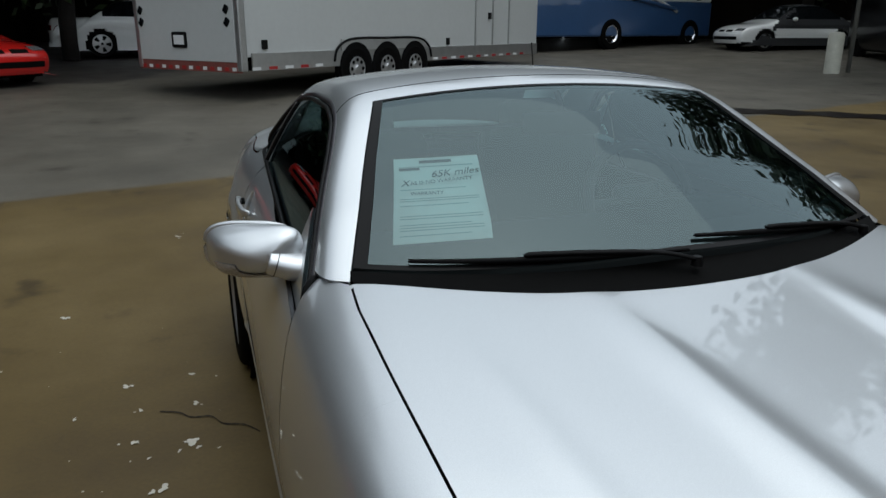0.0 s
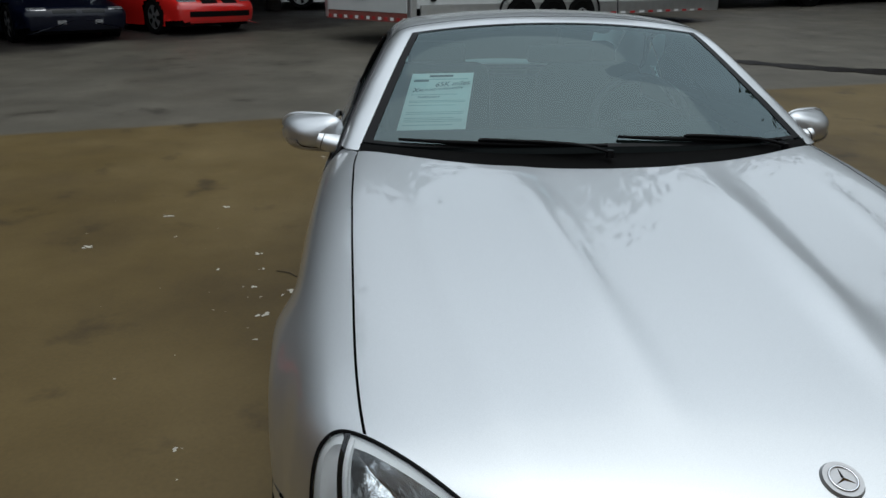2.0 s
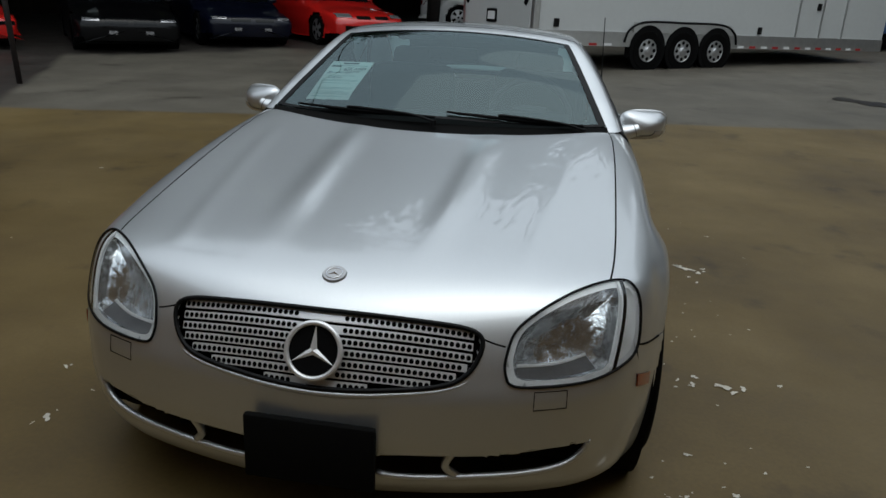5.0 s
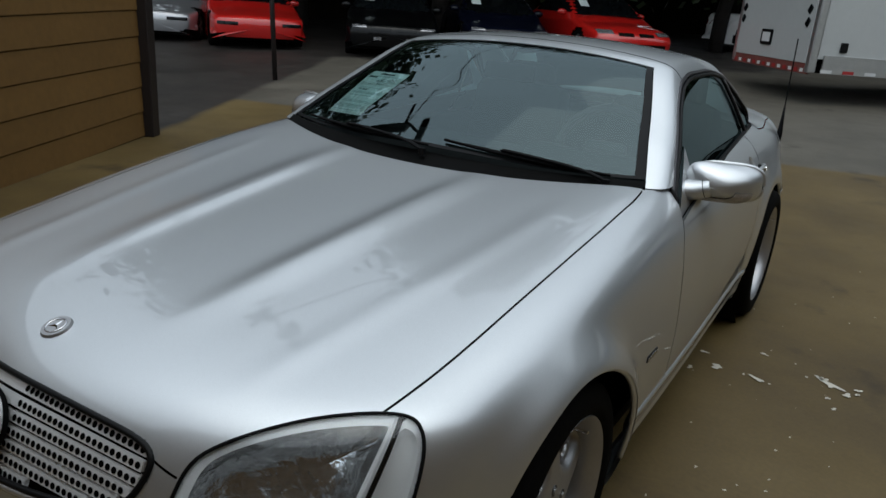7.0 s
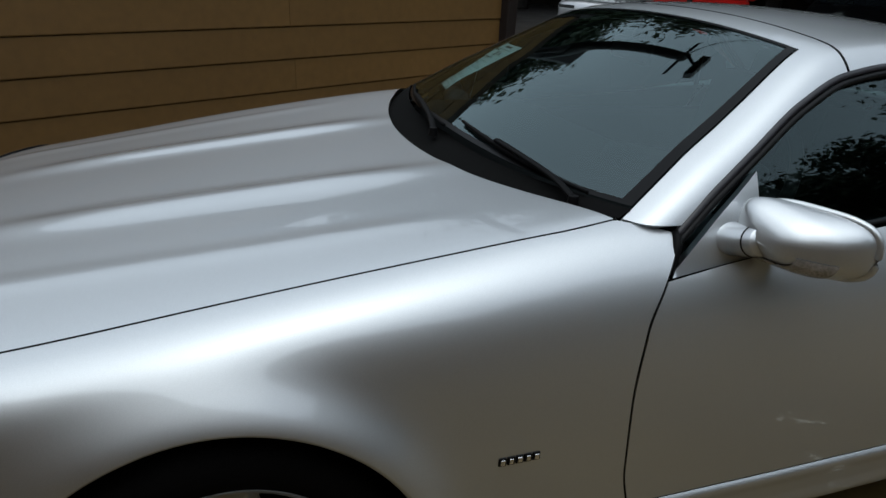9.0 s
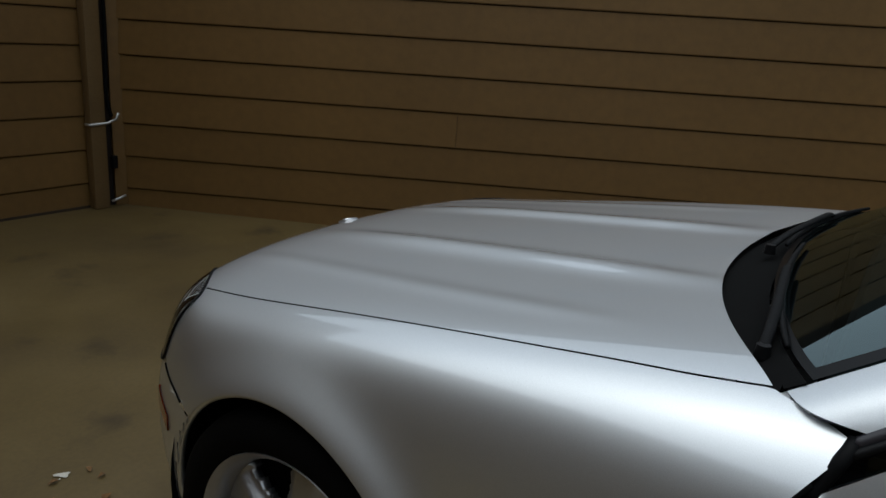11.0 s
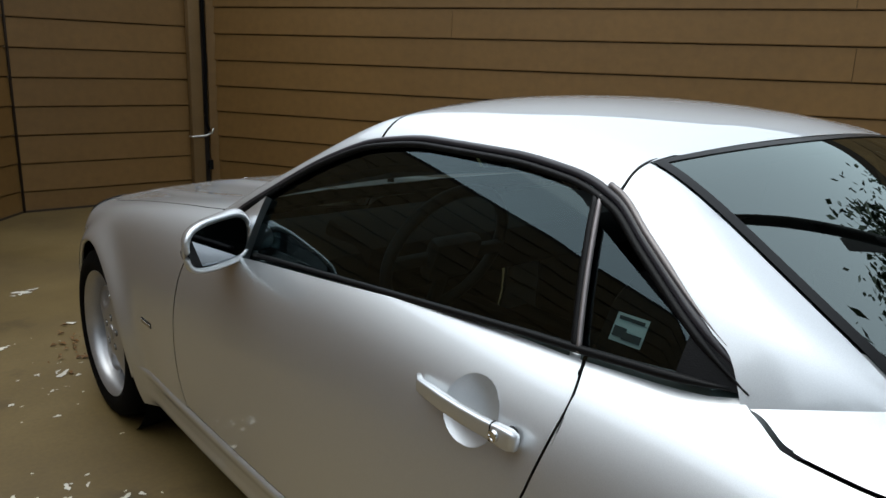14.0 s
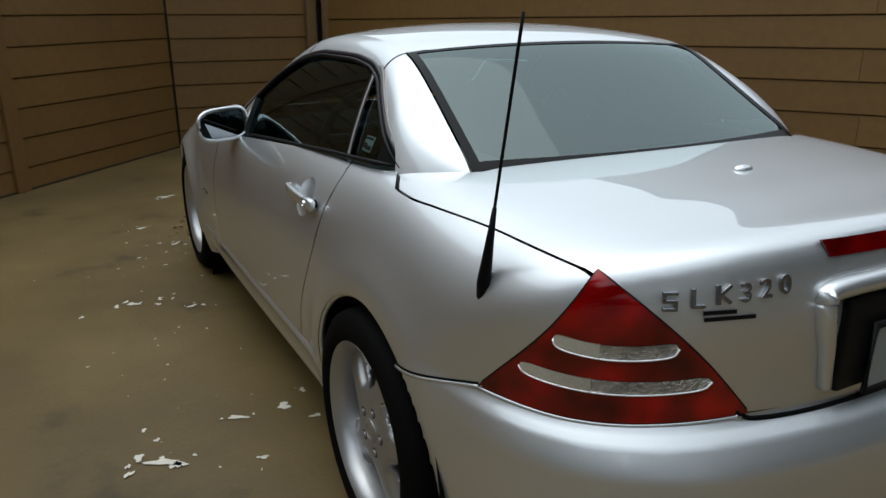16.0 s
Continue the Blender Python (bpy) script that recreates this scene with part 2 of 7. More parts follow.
def red_lens():
    """Deep red moulded lens, the gleam of reflectors behind it painted as clouds."""
    m = material("red_lamp_lens", (0.2, 0.001, 0.001), 0.03, 0.0, 0.3, spec=0.4)
    nt = m.node_tree
    tc, tex, ramp = nt.nodes.new("ShaderNodeTexCoord"), nt.nodes.new("ShaderNodeTexNoise"), nt.nodes.new("ShaderNodeValToRGB")
    tex.inputs["Scale"].default_value, tex.inputs["Detail"].default_value = 11, 1.5
    ramp.color_ramp.elements[0].position, ramp.color_ramp.elements[0].color = 0.30, (0.055, 0.0004, 0.0004, 1)
    ramp.color_ramp.elements[1].position, ramp.color_ramp.elements[1].color = 0.74, (0.40, 0.002, 0.0015, 1)
    mid = ramp.color_ramp.elements.new(0.52)
    mid.color = (0.15, 0.0008, 0.0008, 1)
    nt.links.new(tc.outputs["Object"], tex.inputs["Vector"])
    nt.links.new(tex.outputs["Fac"], ramp.inputs["Fac"])
    nt.links.new(ramp.outputs["Color"], nt.nodes["Principled BSDF"].inputs["Base Color"])
    return m


SILVER = silver_paint()
BLACK = material("black_rubber", (0.004, 0.004, 0.0045), 0.55, spec=0.10, vary=0.2, bump=0.1, bump_scale=200)
SATIN = material("satin_black_plastic", (0.005, 0.005, 0.0055), 0.4, spec=0.15, vary=0.15, bump=0.15, bump_scale=400)
VOID = material("dark_underbody", (0.003, 0.003, 0.003), 0.9, vary=0.3, spec=0.1)
TYRE = material("tyre_rubber", (0.0035, 0.0033, 0.0032), 0.8, spec=0.05, vary=0.3, scale=12, bump=0.3, bump_scale=150)
ALLOY = material("silver_alloy", (0.46, 0.46, 0.47), 0.38, 0.85, vary=0.06, scale=8)
CHROME = material("chrome", (0.8, 0.8, 0.82), 0.06, 1.0, vary=0.04, scale=20)
LETTER = material("rubbed_chrome", (0.34, 0.34, 0.35), 0.18, 1.0, vary=0.08, scale=40)
BRIGHT = material("bright_satin_metal_and_glint", (0.88, 0.88, 0.89), 0.3, 0.6, vary=0.03, scale=20)
MIRROR = material("mirror_glass", (0.34, 0.36, 0.38), 0.01, 1.0)
SCREEN = glass("tinted_windscreen", (0.42, 0.53, 0.53), 0.0, 1.90, (0.80, 0.99, 1.02))
PANE = glass("tinted_side_glass", (0.19, 0.25, 0.25), 0.0, 1.60, (0.78, 0.99, 1.03))
BACKGLASS = glass("tinted_rear_glass", (0.09, 0.125, 0.125), 0.0, 2.1, (0.86, 1.0, 0.98))
LENS = glass("clear_lens", (0.95, 0.97, 0.98), 0.0, 1.55)
RAIL = material("grey_gloss_rail", (0.030, 0.028, 0.033), 0.28, spec=0.4)
FRIT = material("black_glass_border", (0.004, 0.004, 0.0045), 0.3, spec=0.12)
LEATHER = material("dark_leather", (0.006, 0.0065, 0.007), 0.6, spec=0.15, vary=0.2, scale=10, bump=0.05, bump_scale=120)
DASH = material("dark_dashboard_plastic", (0.012, 0.014, 0.015), 0.7, spec=0.12, vary=0.15, scale=10, bump=0.03, bump_scale=300)
PAPER = material("pale_green_paper", (0.80, 0.88, 0.86), 0.6, vary=0.04)
INK = material("dark_ink", (0.05, 0.07, 0.08), 0.7)
GREYINK = material("faded_print", (0.36, 0.46, 0.46), 0.7)
REDLENS = red_lens()
LAMPSILVER = material("bright_lamp_reflector", (0.93, 0.94, 0.95), 0.3, 0.0, vary=0.05, scale=30, bump=0.15, bump_scale=60)
FLUTED = material("fluted_lamp_reflector", (0.72, 0.74, 0.76), 0.14, 0.95, vary=0.3, scale=6, bump=0.6, bump_scale=14, dist=0.03)
LAMPFLOOR = material("grey_lamp_floor", (0.30, 0.31, 0.33), 0.3, 0.6, vary=0.2, scale=20)
CLEARLAMP = material("clear_ribbed_lamp", (0.40, 0.39, 0.38), 0.10, 0.9, 0.5, vary=0.7, scale=30, bump=0.8, bump_scale=120, dist=0.01)
PLAINLAMP = material("plain_clear_lamp", (0.55, 0.54, 0.48), 0.15, 0.3, 0.6, vary=0.15, scale=10)
SIGNALSTRIP = material("clear_signal_strip", (0.42, 0.40, 0.39), 0.18, 0.3, 0.6, vary=0.6, scale=14, bump=0.4, bump_scale=120)
AMBER = material("amber_reflector", (0.30, 0.035, 0.006), 0.15, 0.0, 1.0, vary=0.1)


# ---------------------------------------------------------------- the silver roadster
AX_F, AX_R = 0.03, 2.375  # wheel axles, before the tail is drawn out


def hood_dome(x, y):
    """Two long raised ribs on the bonnet, fading towards the nose, and a soft step outside each."""
    a = np.abs(x)
    line = lin(y, (-0.6, 0.19), (-0.2, 0.220), (0.2, 0.238), (0.7, 0.262))
    on = sstep(-0.56, -0.10, y) * (1 - sstep(0.28, 0.72, y))
    rib = 0.0115 * np.exp(-((a - line) / np.where(a < line, 0.044, 0.056)) ** 2) * on
    outer = lin(y, (-0.65, 0.43), (-0.2, 0.49), (0.2, 0.54), (0.7, 0.58))
    return rib + 0.0028 * np.exp(-((a - outer) / 0.035) ** 2) * sstep(-0.58, -0.35, y) * (1 - sstep(0.3, 0.6, y))


def body(x, y, z):
    a = np.abs(x)
    crest = nat(y, (-0.75, 0.64), (-0.62, 0.700), (-0.5, 0.738), (-0.3, 0.774), (0.0, 0.814), (0.4, 0.862), (0.75, 0.905), (1.0, 0.93), (1.6, 0.962), (2.25, 0.976), (2.7, 0.966), (2.95, 0.964), (3.1, 0.972))
    drop = nat(y, (-0.7, 0.036), (-0.35, 0.038), (0.0, 0.023), (0.4, 0.004), (0.8, -0.003), (1.3, 0.012), (2.3, 0.016), (3.0, 0.034))
    top = crest - drop * (a / 0.68) ** 2.4 + np.where(y < 1.0, hood_dome(x, y), 0)
    wide = nat(y, (-0.9, 0.70), (-0.5, 0.80), (-0.25, 0.826), (0.05, 0.848), (0.5, 0.862), (1.2, 0.858), (1.8, 0.845), (2.3, 0.842), (2.5, 0.840), (2.75, 0.815), (2.95, 0.78), (3.2, 0.70))
    low = ((0.15, 0.05), (0.3, 0.02), (0.45, 0.002), (0.55, 0.0))
    tuck = nat(z, *low, (0.68, 0.010), (0.76, 0.025), (0.82, 0.045), (0.88, 0.079), (0.93, 0.115), (1.0, 0.18), (1.2, 0.40))
    tuck = tuck + (nat(z, *low, (0.68, 0.012), (0.8, 0.040), (0.9, 0.082), (1.0, 0.14), (1.2, 0.30)) - tuck) * sstep(1.85, 2.3, y)
    flare = 0.037 * np.exp(-((np.hypot(y - AX_F, z - 0.31) - 0.345) / 0.060) ** 2) + 0.012 * np.exp(-((np.hypot(y - AX_R, z - 0.33) - 0.375) / 0.06) ** 2)
    side = a - (wide - tuck + flare)
    nose = lin(z, (0.15, 0.10), (0.25, 0.03), (0.38, 0.0), (0.47, 0.002), (0.55, 0.024), (0.62, 0.052), (0.70, 0.10), (0.8, 0.2))
    front = (-0.752 + nose + 0.065 * (a / 0.42) ** 1.6 + 0.095 * (a / 0.74) ** 8) - y
    tail = lin(z, (0.15, -0.04), (0.3, 0.05), (0.45, 0.075), (0.55, 0.068), (0.60, 0.042), (0.642, 0.0), (0.8, 0.012), (0.9, 0.0), (1.0, -0.03))
    rear = y - (3.118 + tail - 0.06 * (a / 0.5) ** 2 - 0.165 * (a / 0.76) ** 6)
    return soft(0.020, soft(0.046 - 0.010 * np.exp(-((y - 1.4) / 0.35) ** 2) + 0.006 * sstep(1.6, 2.4, y), z - top, side), front, rear)


def cabin(x, y, z):
    a = np.abs(x)
    screen = (z - (0.905 + (y - 0.64 - 0.15 * (a / 0.7) ** 2) * 0.548)) * 0.88
    roof = z - (1.268 - 0.20 * (y - 1.58) ** 2 - 0.035 * (a / 0.517) ** 2.2)
    d = np.clip(z - 0.84, -0.2, 1)
    flank = a - (0.775 - 0.022 * (y - 1.02) - 0.34 * d - 0.55 * d * np.abs(d))
    flank = flank + 1.6 * np.clip(y - 2.12, 0, 1) ** 2
    back = (z - (0.972 + (2.45 - 0.06 * (a / 0.56) ** 2 - y) * 0.56)) * 0.87
    return soft(0.016, screen, roof, flank, back)


def on_body(p, c=(0, 0.9, 0.5)):
    """Carries places onto the body along rays from c."""
    c = np.array(c, float)
    d = np.asarray(p, float) - c
    d /= np.linalg.norm(d, axis=-1, keepdims=True)
    return meet(body, np.broadcast_to(c, d.shape), d, 0.02, 2.5)


def fan(fn, y, ang, zc):
    """Places on fn in the upright plane across the car at y, at an angle from straight up."""
    o = np.stack([np.zeros_like(y), y, np.broadcast_to(zc, y.shape)], -1)
    d = np.stack([np.sin(ang), np.zeros_like(y), np.cos(ang)], -1)
    return meet(fn, o, d, 0.02, 1.4)


def fan_at(fn, y, zt, zc, x0=0.8):
    """The same, at the height zt."""
    x = np.full(np.shape(y), x0)
    for _ in range(8):
        p = fan(fn, y, np.arctan2(x, zt - zc), zc)
        x = np.where(p[..., 2] > -9, x + 0.0, x)
        s = (zt - zc) / np.where(np.abs(p[..., 2] - zc) < 1e-6, 1e-6, p[..., 2] - zc)
        x = p[..., 0]
    return np.arctan2(x, zt - zc)


car = thing("roadster", None, "silver two-seat hardtop roadster parked on stained concrete", "car")
GAP = 0.0025


def hood_edge(y):
    return lin(y, (-0.7, 0.60), (-0.36, 0.677), (-0.2, 0.690), (0.0, 0.698), (0.25, 0.706), (0.5, 0.711), (0.64, 0.711), (0.72, 0.706), (0.78, 0.699))


def hood_front(x):
    a = np.abs(x)
    grille = -0.672 + 0.045 * (a / 0.375) ** 2.5
    return np.where(a < 0.355, grille, lin(a, (0.355, -0.637), (0.372, -0.640), (0.435, -0.634), (0.48, -0.585), (0.60, -0.50), (0.69, -0.44), (0.75, -0.42)))


def hood_rear(x):
    return 0.572 + 0.194 * (np.abs(x) / 0.705) ** 2.1


# bonnet
s = np.concatenate([np.linspace(0, 0.48, 26), np.linspace(0.488, 1, 76)])
s = np.concatenate([-s[:0:-1], s])
t = np.concatenate([np.linspace(0, 0.3, 70), np.linspace(0.31, 1, 60)])
S, T = np.meshgrid(s, t)
X = S * 0.70
for _ in range(3):
    Y = hood_front(X) + (hood_rear(X) - hood_front(X)) * T
    X = S * (hood_edge(Y) - GAP)
O = np.stack([X, Y, np.full_like(X, 0.3)], -1)
D = np.broadcast_to(np.array([0, 0, 1.0]), O.shape)
P = meet(body, O, D, 0.0, 0.9)
BONNET = P


ARCH, ARCH_R, ZC, ZC_R = 0.352, 0.350, 0.31, 0.32


def arch(y, yc, r):
    return (ZC if yc == AX_F else ZC_R) + np.sqrt(np.clip(r * r - (y - yc) ** 2, 0, None))


def flank_panel(name, ys, top, low, parent, side, mat=SILVER, keep=None, rows=46, zc=0.45, lip=0.012):
    """A side panel between two heights (functions of y) or the bonnet edge."""
    lo = fan_at(body, ys, low(ys), zc)
    hi = top(ys)
    v = np.linspace(0, 1, rows)
    A = hi[:, None] + (lo - hi)[:, None] * v[None]
    Yg = np.repeat(ys[:, None], rows, 1)
    P = fan(body, Yg, A, zc)
    k = None
    if keep is not None:
        mid = (P[:-1, :-1] + P[1:, 1:] + P[1:, :-1] + P[:-1, 1:]) / 4
        k = keep(mid)
    return sheet(name, P, slope(body, P), mat, parent, side, k, lip)


def edge_angle(xf, zc=0.45):
    """Angle at which the body is as wide as xf(y)."""
    def f(ys):
        x = xf(ys)
        o = np.stack([x, ys, np.full_like(ys, 0.3)], -1)
        p = meet(body, o, np.broadcast_to(np.array([0, 0, 1.0]), o.shape), 0, 1.0)
        return np.arctan2(x, p[:, 2] - zc)
    return f


def belt(y):
    return lin(y, (0.8, 0.812), (1.02, 0.842), (1.5, 0.886), (1.965, 0.925), (2.25, 0.95), (2.5, 0.96))


# lamp outlines, carried onto the body
LAMP_C = np.array([0.45, -0.15, 0.50])
LAMP = on_body(spline([(0.436, -0.642, 0.588), (0.462, -0.582, 0.645), (0.565, -0.475, 0.690), (0.675, -0.385, 0.703), (0.725, -0.375, 0.682), (0.757, -0.425, 0.61), (0.752, -0.46, 0.555), (0.715, -0.515, 0.534), (0.64, -0.58, 0.521), (0.54, -0.63, 0.518), (0.462, -0.652, 0.522), (0.440, -0.65, 0.543)], 7, True), LAMP_C)
TAIL_C = np.array([0.40, 2.6, 0.72])
TAIL = on_body(np.concatenate([spline([(0.626, 2.952, 0.914), (0.69, 2.91, 0.80), (0.762, 2.800, 0.647)], 12)[:-1], spline([(0.762, 2.800, 0.647), (0.66, 2.93, 0.642), (0.52, 3.02, 0.644), (0.378, 3.07, 0.648)], 10)[:-1], spline([(0.378, 3.07, 0.648), (0.48, 3.045, 0.765), (0.626, 2.952, 0.914)], 12)[:-1]]), TAIL_C)


def frame_of(c, outline):
    w = outline.mean(0) - c
    w /= np.linalg.norm(w)
    u = np.cross(w, [0, 0, 1.0])
    u /= np.linalg.norm(u)
    return u, np.cross(u, w), w


def flat_of(p, c, fr):
    u, v, w = fr
    d = p - c
    k = d @ w
    return np.stack([d @ u / k, d @ v / k], -1), k


def inside(p, c, outline, grow=1.0):
    """Whether places lie in the cone from c through an outline (right or left side alike)."""
    fr = frame_of(c, outline)
    o, _ = flat_of(outline, c, fr)
    mid = o.mean(0)
    o = mid + (o - mid) * grow
    q = p.copy()
    q[..., 0] = np.abs(q[..., 0])
    q, k = flat_of(q, c, fr)
    x, y = q[..., 0], q[..., 1]
    r = np.zeros(x.shape, bool)
    for i in range(len(o)):
        (x1, y1), (x2, y2) = o[i - 1], o[i]
        hit = (y1 > y) != (y2 > y)
        r ^= hit & (x < (x2 - x1) * (y - y1) / (y2 - y1 + 1e-15) + x1)
    return r & (k > 0.02)


def patch(outline, c, off=0.0, rings=14, start=0.0, end=1.0):
    """A filled outline on the body, as a grid of rings, moved by off along the normals."""
    fr = frame_of(c, outline)
    u, v, w = fr
    o, _ = flat_of(outline, c, fr)
    mid = o.mean(0)
    r = np.linspace(max(start, 1e-3), end, rings)
    q = mid + (o[None] - mid) * r[:, None, None]
    q = np.concatenate([q, q[:, :1]], 1)
    d = q[..., :1] * u + q[..., 1:] * v + w
    d /= np.linalg.norm(d, axis=-1, keepdims=True)
    p = meet(body, np.broadcast_to(c, d.shape), d, 0.02, 1.5)
    n = slope(body, p)
    return p + n * off, n


GRILLE = on_body(spline([(-0.360, -0.64, 0.640), (-0.22, -0.67, 0.660), (0, -0.69, 0.668), (0.22, -0.67, 0.660), (0.360, -0.64, 0.640), (0.372, -0.65, 0.590), (0.320, -0.69, 0.530), (0.16, -0.73, 0.508), (0, -0.735, 0.503), (-0.16, -0.73, 0.508), (-0.320, -0.69, 0.530), (-0.372, -0.65, 0.590)], 6, True), (0, 0.2, 0.55))
GRILLE_C = np.array([0, 0.2, 0.55])
VENT_C = np.array([0.35, 0.0, 0.30])
VENT = on_body(spline([(0.13, -0.75, 0.335), (0.40, -0.72, 0.345), (0.62, -0.62, 0.362), (0.655, -0.59, 0.345), (0.60, -0.63, 0.285), (0.40, -0.72, 0.262), (0.16, -0.75, 0.262)], 6, True), VENT_C)


def door_front(z):
    """Where the door begins, by height."""
    return lin(z, (0.30, 0.812), (0.45, 0.766), (0.60, 0.756), (0.735, 0.776), (0.808, 0.815), (0.9, 0.885), (0.95, 0.92))


def door_back(z):
    return lin(z, (0.30, 1.800), (0.36, 1.828), (0.46, 1.872), (0.66, 1.984), (0.72, 2.004), (0.84, 2.024), (0.93, 2.000))


def deck_x(y):
    """Half width of the boot lid along the deck."""
    return lin(y, (1.9, 0.72), (2.2, 0.690), (2.26, 0.694), (2.32, 0.720), (2.4, 0.722), (2.5, 0.713), (2.7, 0.684), (2.8, 0.670), (2.88, 0.654), (2.952, 0.632), (3.1, 0.585))


def whole(p):
    return ~(inside(p, LAMP_C, LAMP, 0.99) | inside(p, TAIL_C, TAIL, 0.993))


mid = (BONNET[:-1, :-1] + BONNET[1:, 1:] + BONNET[1:, :-1] + BONNET[:-1, 1:]) / 4
sheet("bonnet", BONNET, slope(body, BONNET), SILVER, car, 1, whole(mid) & ~inside(mid, GRILLE_C, GRILLE, 0.99))


for side in (1, -1):
    # front wing: above, behind and ahead of the wheel
    seam = lambda y: lin(y, (-0.52, 0.588), (-0.36, 0.545), (-0.2, 0.52))
    wing = thing("front_wing")
    wing.parent = car
    cosy = AX_F - ARCH * np.cos(np.linspace(0, np.pi, 60))
    flank_panel("wing_top", cosy, edge_angle(lambda y: hood_edge(y) + GAP), lambda y: np.where(y < AX_F, np.maximum(arch(y, AX_F, ARCH), seam(y)), arch(y, AX_F, ARCH)), wing, side, keep=whole, lip=0)
    rows = 60
    v = np.linspace(0, 1, rows)
    ys = np.linspace(AX_F + ARCH - 0.02, 0.93, 80)
    xt = lambda y: np.where(y < 0.768, hood_edge(y) + GAP, 0.706 + GAP + 0.47 * np.clip(y - 0.768, 0, 1))
    hi, lo = edge_angle(xt)(ys), fan_at(body, ys, 0 * ys + 0.335, 0.45)
    A = hi[:, None] + (lo - hi)[:, None] * v[None]
    U = np.linspace(0, 1, 44)
    endy = np.full(rows, 0.78)
    for _ in range(5):
        Yw = (AX_F + ARCH) + (endy - AX_F - ARCH)[None] * U[:, None]
        Aw = np.stack([np.interp(Yw[:, j], ys, A[:, j]) for j in range(rows)], 1)
        P = fan(body, Yw, Aw, 0.45)
        endy = door_front(P[-1, :, 2]) - GAP
    sheet("wing_rear", P, slope(body, P), SILVER, wing, side)
    flank_panel("wing_front", np.linspace(-0.56, AX_F - ARCH, 34), edge_angle(lambda y: np.minimum(hood_edge(y) + GAP, 0.9)), seam, wing, side, keep=whole, lip=0, rows=60)
    # door
    door = thing("door")
    door.parent = car
    rows = 56
    v = np.linspace(0, 1, rows)
    z_low = 0.345
    yy = np.linspace(0.70, 2.06, 110)
    lo = fan_at(body, yy, 0 * yy + z_low, 0.45)
    hi = fan_at(body, yy, belt(yy), 0.45)
    A = hi[:, None] + (lo - hi)[:, None] * v[None]
    frnt = door_front(belt(0.82) + (z_low - belt(0.82)) * v) + GAP
    back = door_back(belt(1.99) + (z_low - belt(1.99)) * v) - GAP
    Yd = frnt[None] + (back - frnt)[None] * np.linspace(0, 1, 80)[:, None]
    Ad = np.stack([np.interp(Yd[:, j], yy, A[:, j]) for j in range(rows)], 1)
    P = fan(body, Yd, Ad, 0.45)
    sheet("door_skin", P, slope(body, P), SILVER, door, side)
    # quarter panel
    wing2 = thing("rear_wing")
    wing2.parent = car
    deck = edge_angle(lambda y: deck_x(y) + GAP)
    mixed = lambda y: fan_at(body, y, belt(y), 0.45) * (1 - sstep(2.20, 2.27, y)) + deck(y) * sstep(2.20, 2.27, y)
    cosy = AX_R - ARCH_R * np.cos(np.linspace(0, np.pi, 60))
    flank_panel("wing_top", cosy, mixed, lambda y: arch(y, AX_R, ARCH_R), wing2, side, keep=lambda p: whole(p) & (p[..., 1] > door_back(p[..., 2]) + GAP), lip=0)
    flank_panel("wing_tail", np.linspace(AX_R + ARCH_R, 2.99, 40), deck, lambda y: 0 * y + 0.640, wing2, side, keep=whole, lip=0, rows=50)
    # the piece between the door and the arch
    rows = 56
    v = np.linspace(0, 1, rows)
    back = door_back(belt(1.99) + (0.345 - belt(1.99)) * v) + GAP
    u = np.linspace(0, 1, 16)
    Yq = back[None] + np.maximum(AX_R - ARCH_R - back, 0.0004)[None] * u[:, None]
    ys = np.linspace(1.8, 2.2, 60)
    Aq = (lambda h, l: h[:, None] + (l - h)[:, None] * v[None])(fan_at(body, ys, belt(ys), 0.45), fan_at(body, ys, 0 * ys + 0.345, 0.45))
    Aq = np.stack([np.interp(Yq[:, j], ys, Aq[:, j]) for j in range(rows)], 1)
    P = fan(body, Yq, Aq, 0.45)
    sheet("wing_front", P, slope(body, P), SILVER, wing2, side)
    # arch lips
    for yc, rc, zc in ((AX_F, ARCH, ZC), (AX_R, ARCH_R, ZC_R)):
        a = np.linspace(-0.08, np.pi + 0.08, 60)
        q = np.stack([0 * a, yc - rc * np.cos(a), zc + rc * np.sin(a)], -1)
        q = meet(body, q, np.broadcast_to(np.array([1.0, 0, 0]), q.shape), 0.3, 1.2) - np.array([0.004, 0, 0])
        q[:, 0] *= side
        tube("arch_lip", q - np.array([0.006 * side, 0, 0]), 0.0085, SILVER, car, seg=14)
    # joint between wing and bumper
    ys = np.linspace(-0.425, AX_F - ARCH + 0.02, 24)
    q = np.stack([0 * ys, ys, seam(ys) - 0.003], -1)
    q = meet(body, q, np.broadcast_to(np.array([1.0, 0, 0]), q.shape), 0.3, 1.2)
    q[:, 0] *= side
    tube("bumper_joint", q, 0.003, VOID, car, seg=6)
    ys = np.linspace(2.57, 2.80, 24)
    q = np.stack([0 * ys, ys, 0.600 + 0.048 * ((ys - 2.57) / 0.23) ** 1.4], -1)
    q = meet(body, q, np.broadcast_to(np.array([1.0, 0, 0]), q.shape), 0.3, 1.2)
    q[:, 0] *= side
    tube("rear_bumper_joint", q, 0.0028, VOID, car, seg=6)
    tube("rear_bumper_edge", q - np.array([0, 0, 0.006]), 0.0045, SILVER, car, seg=8)
    # sill moulding
    ys = np.linspace(AX_F + ARCH + 0.005, AX_R - ARCH_R + 0.01, 60)
    zz = np.linspace(0.338, 0.178, 28)
    Yg, Zg = np.meshgrid(ys, zz, indexing="ij")
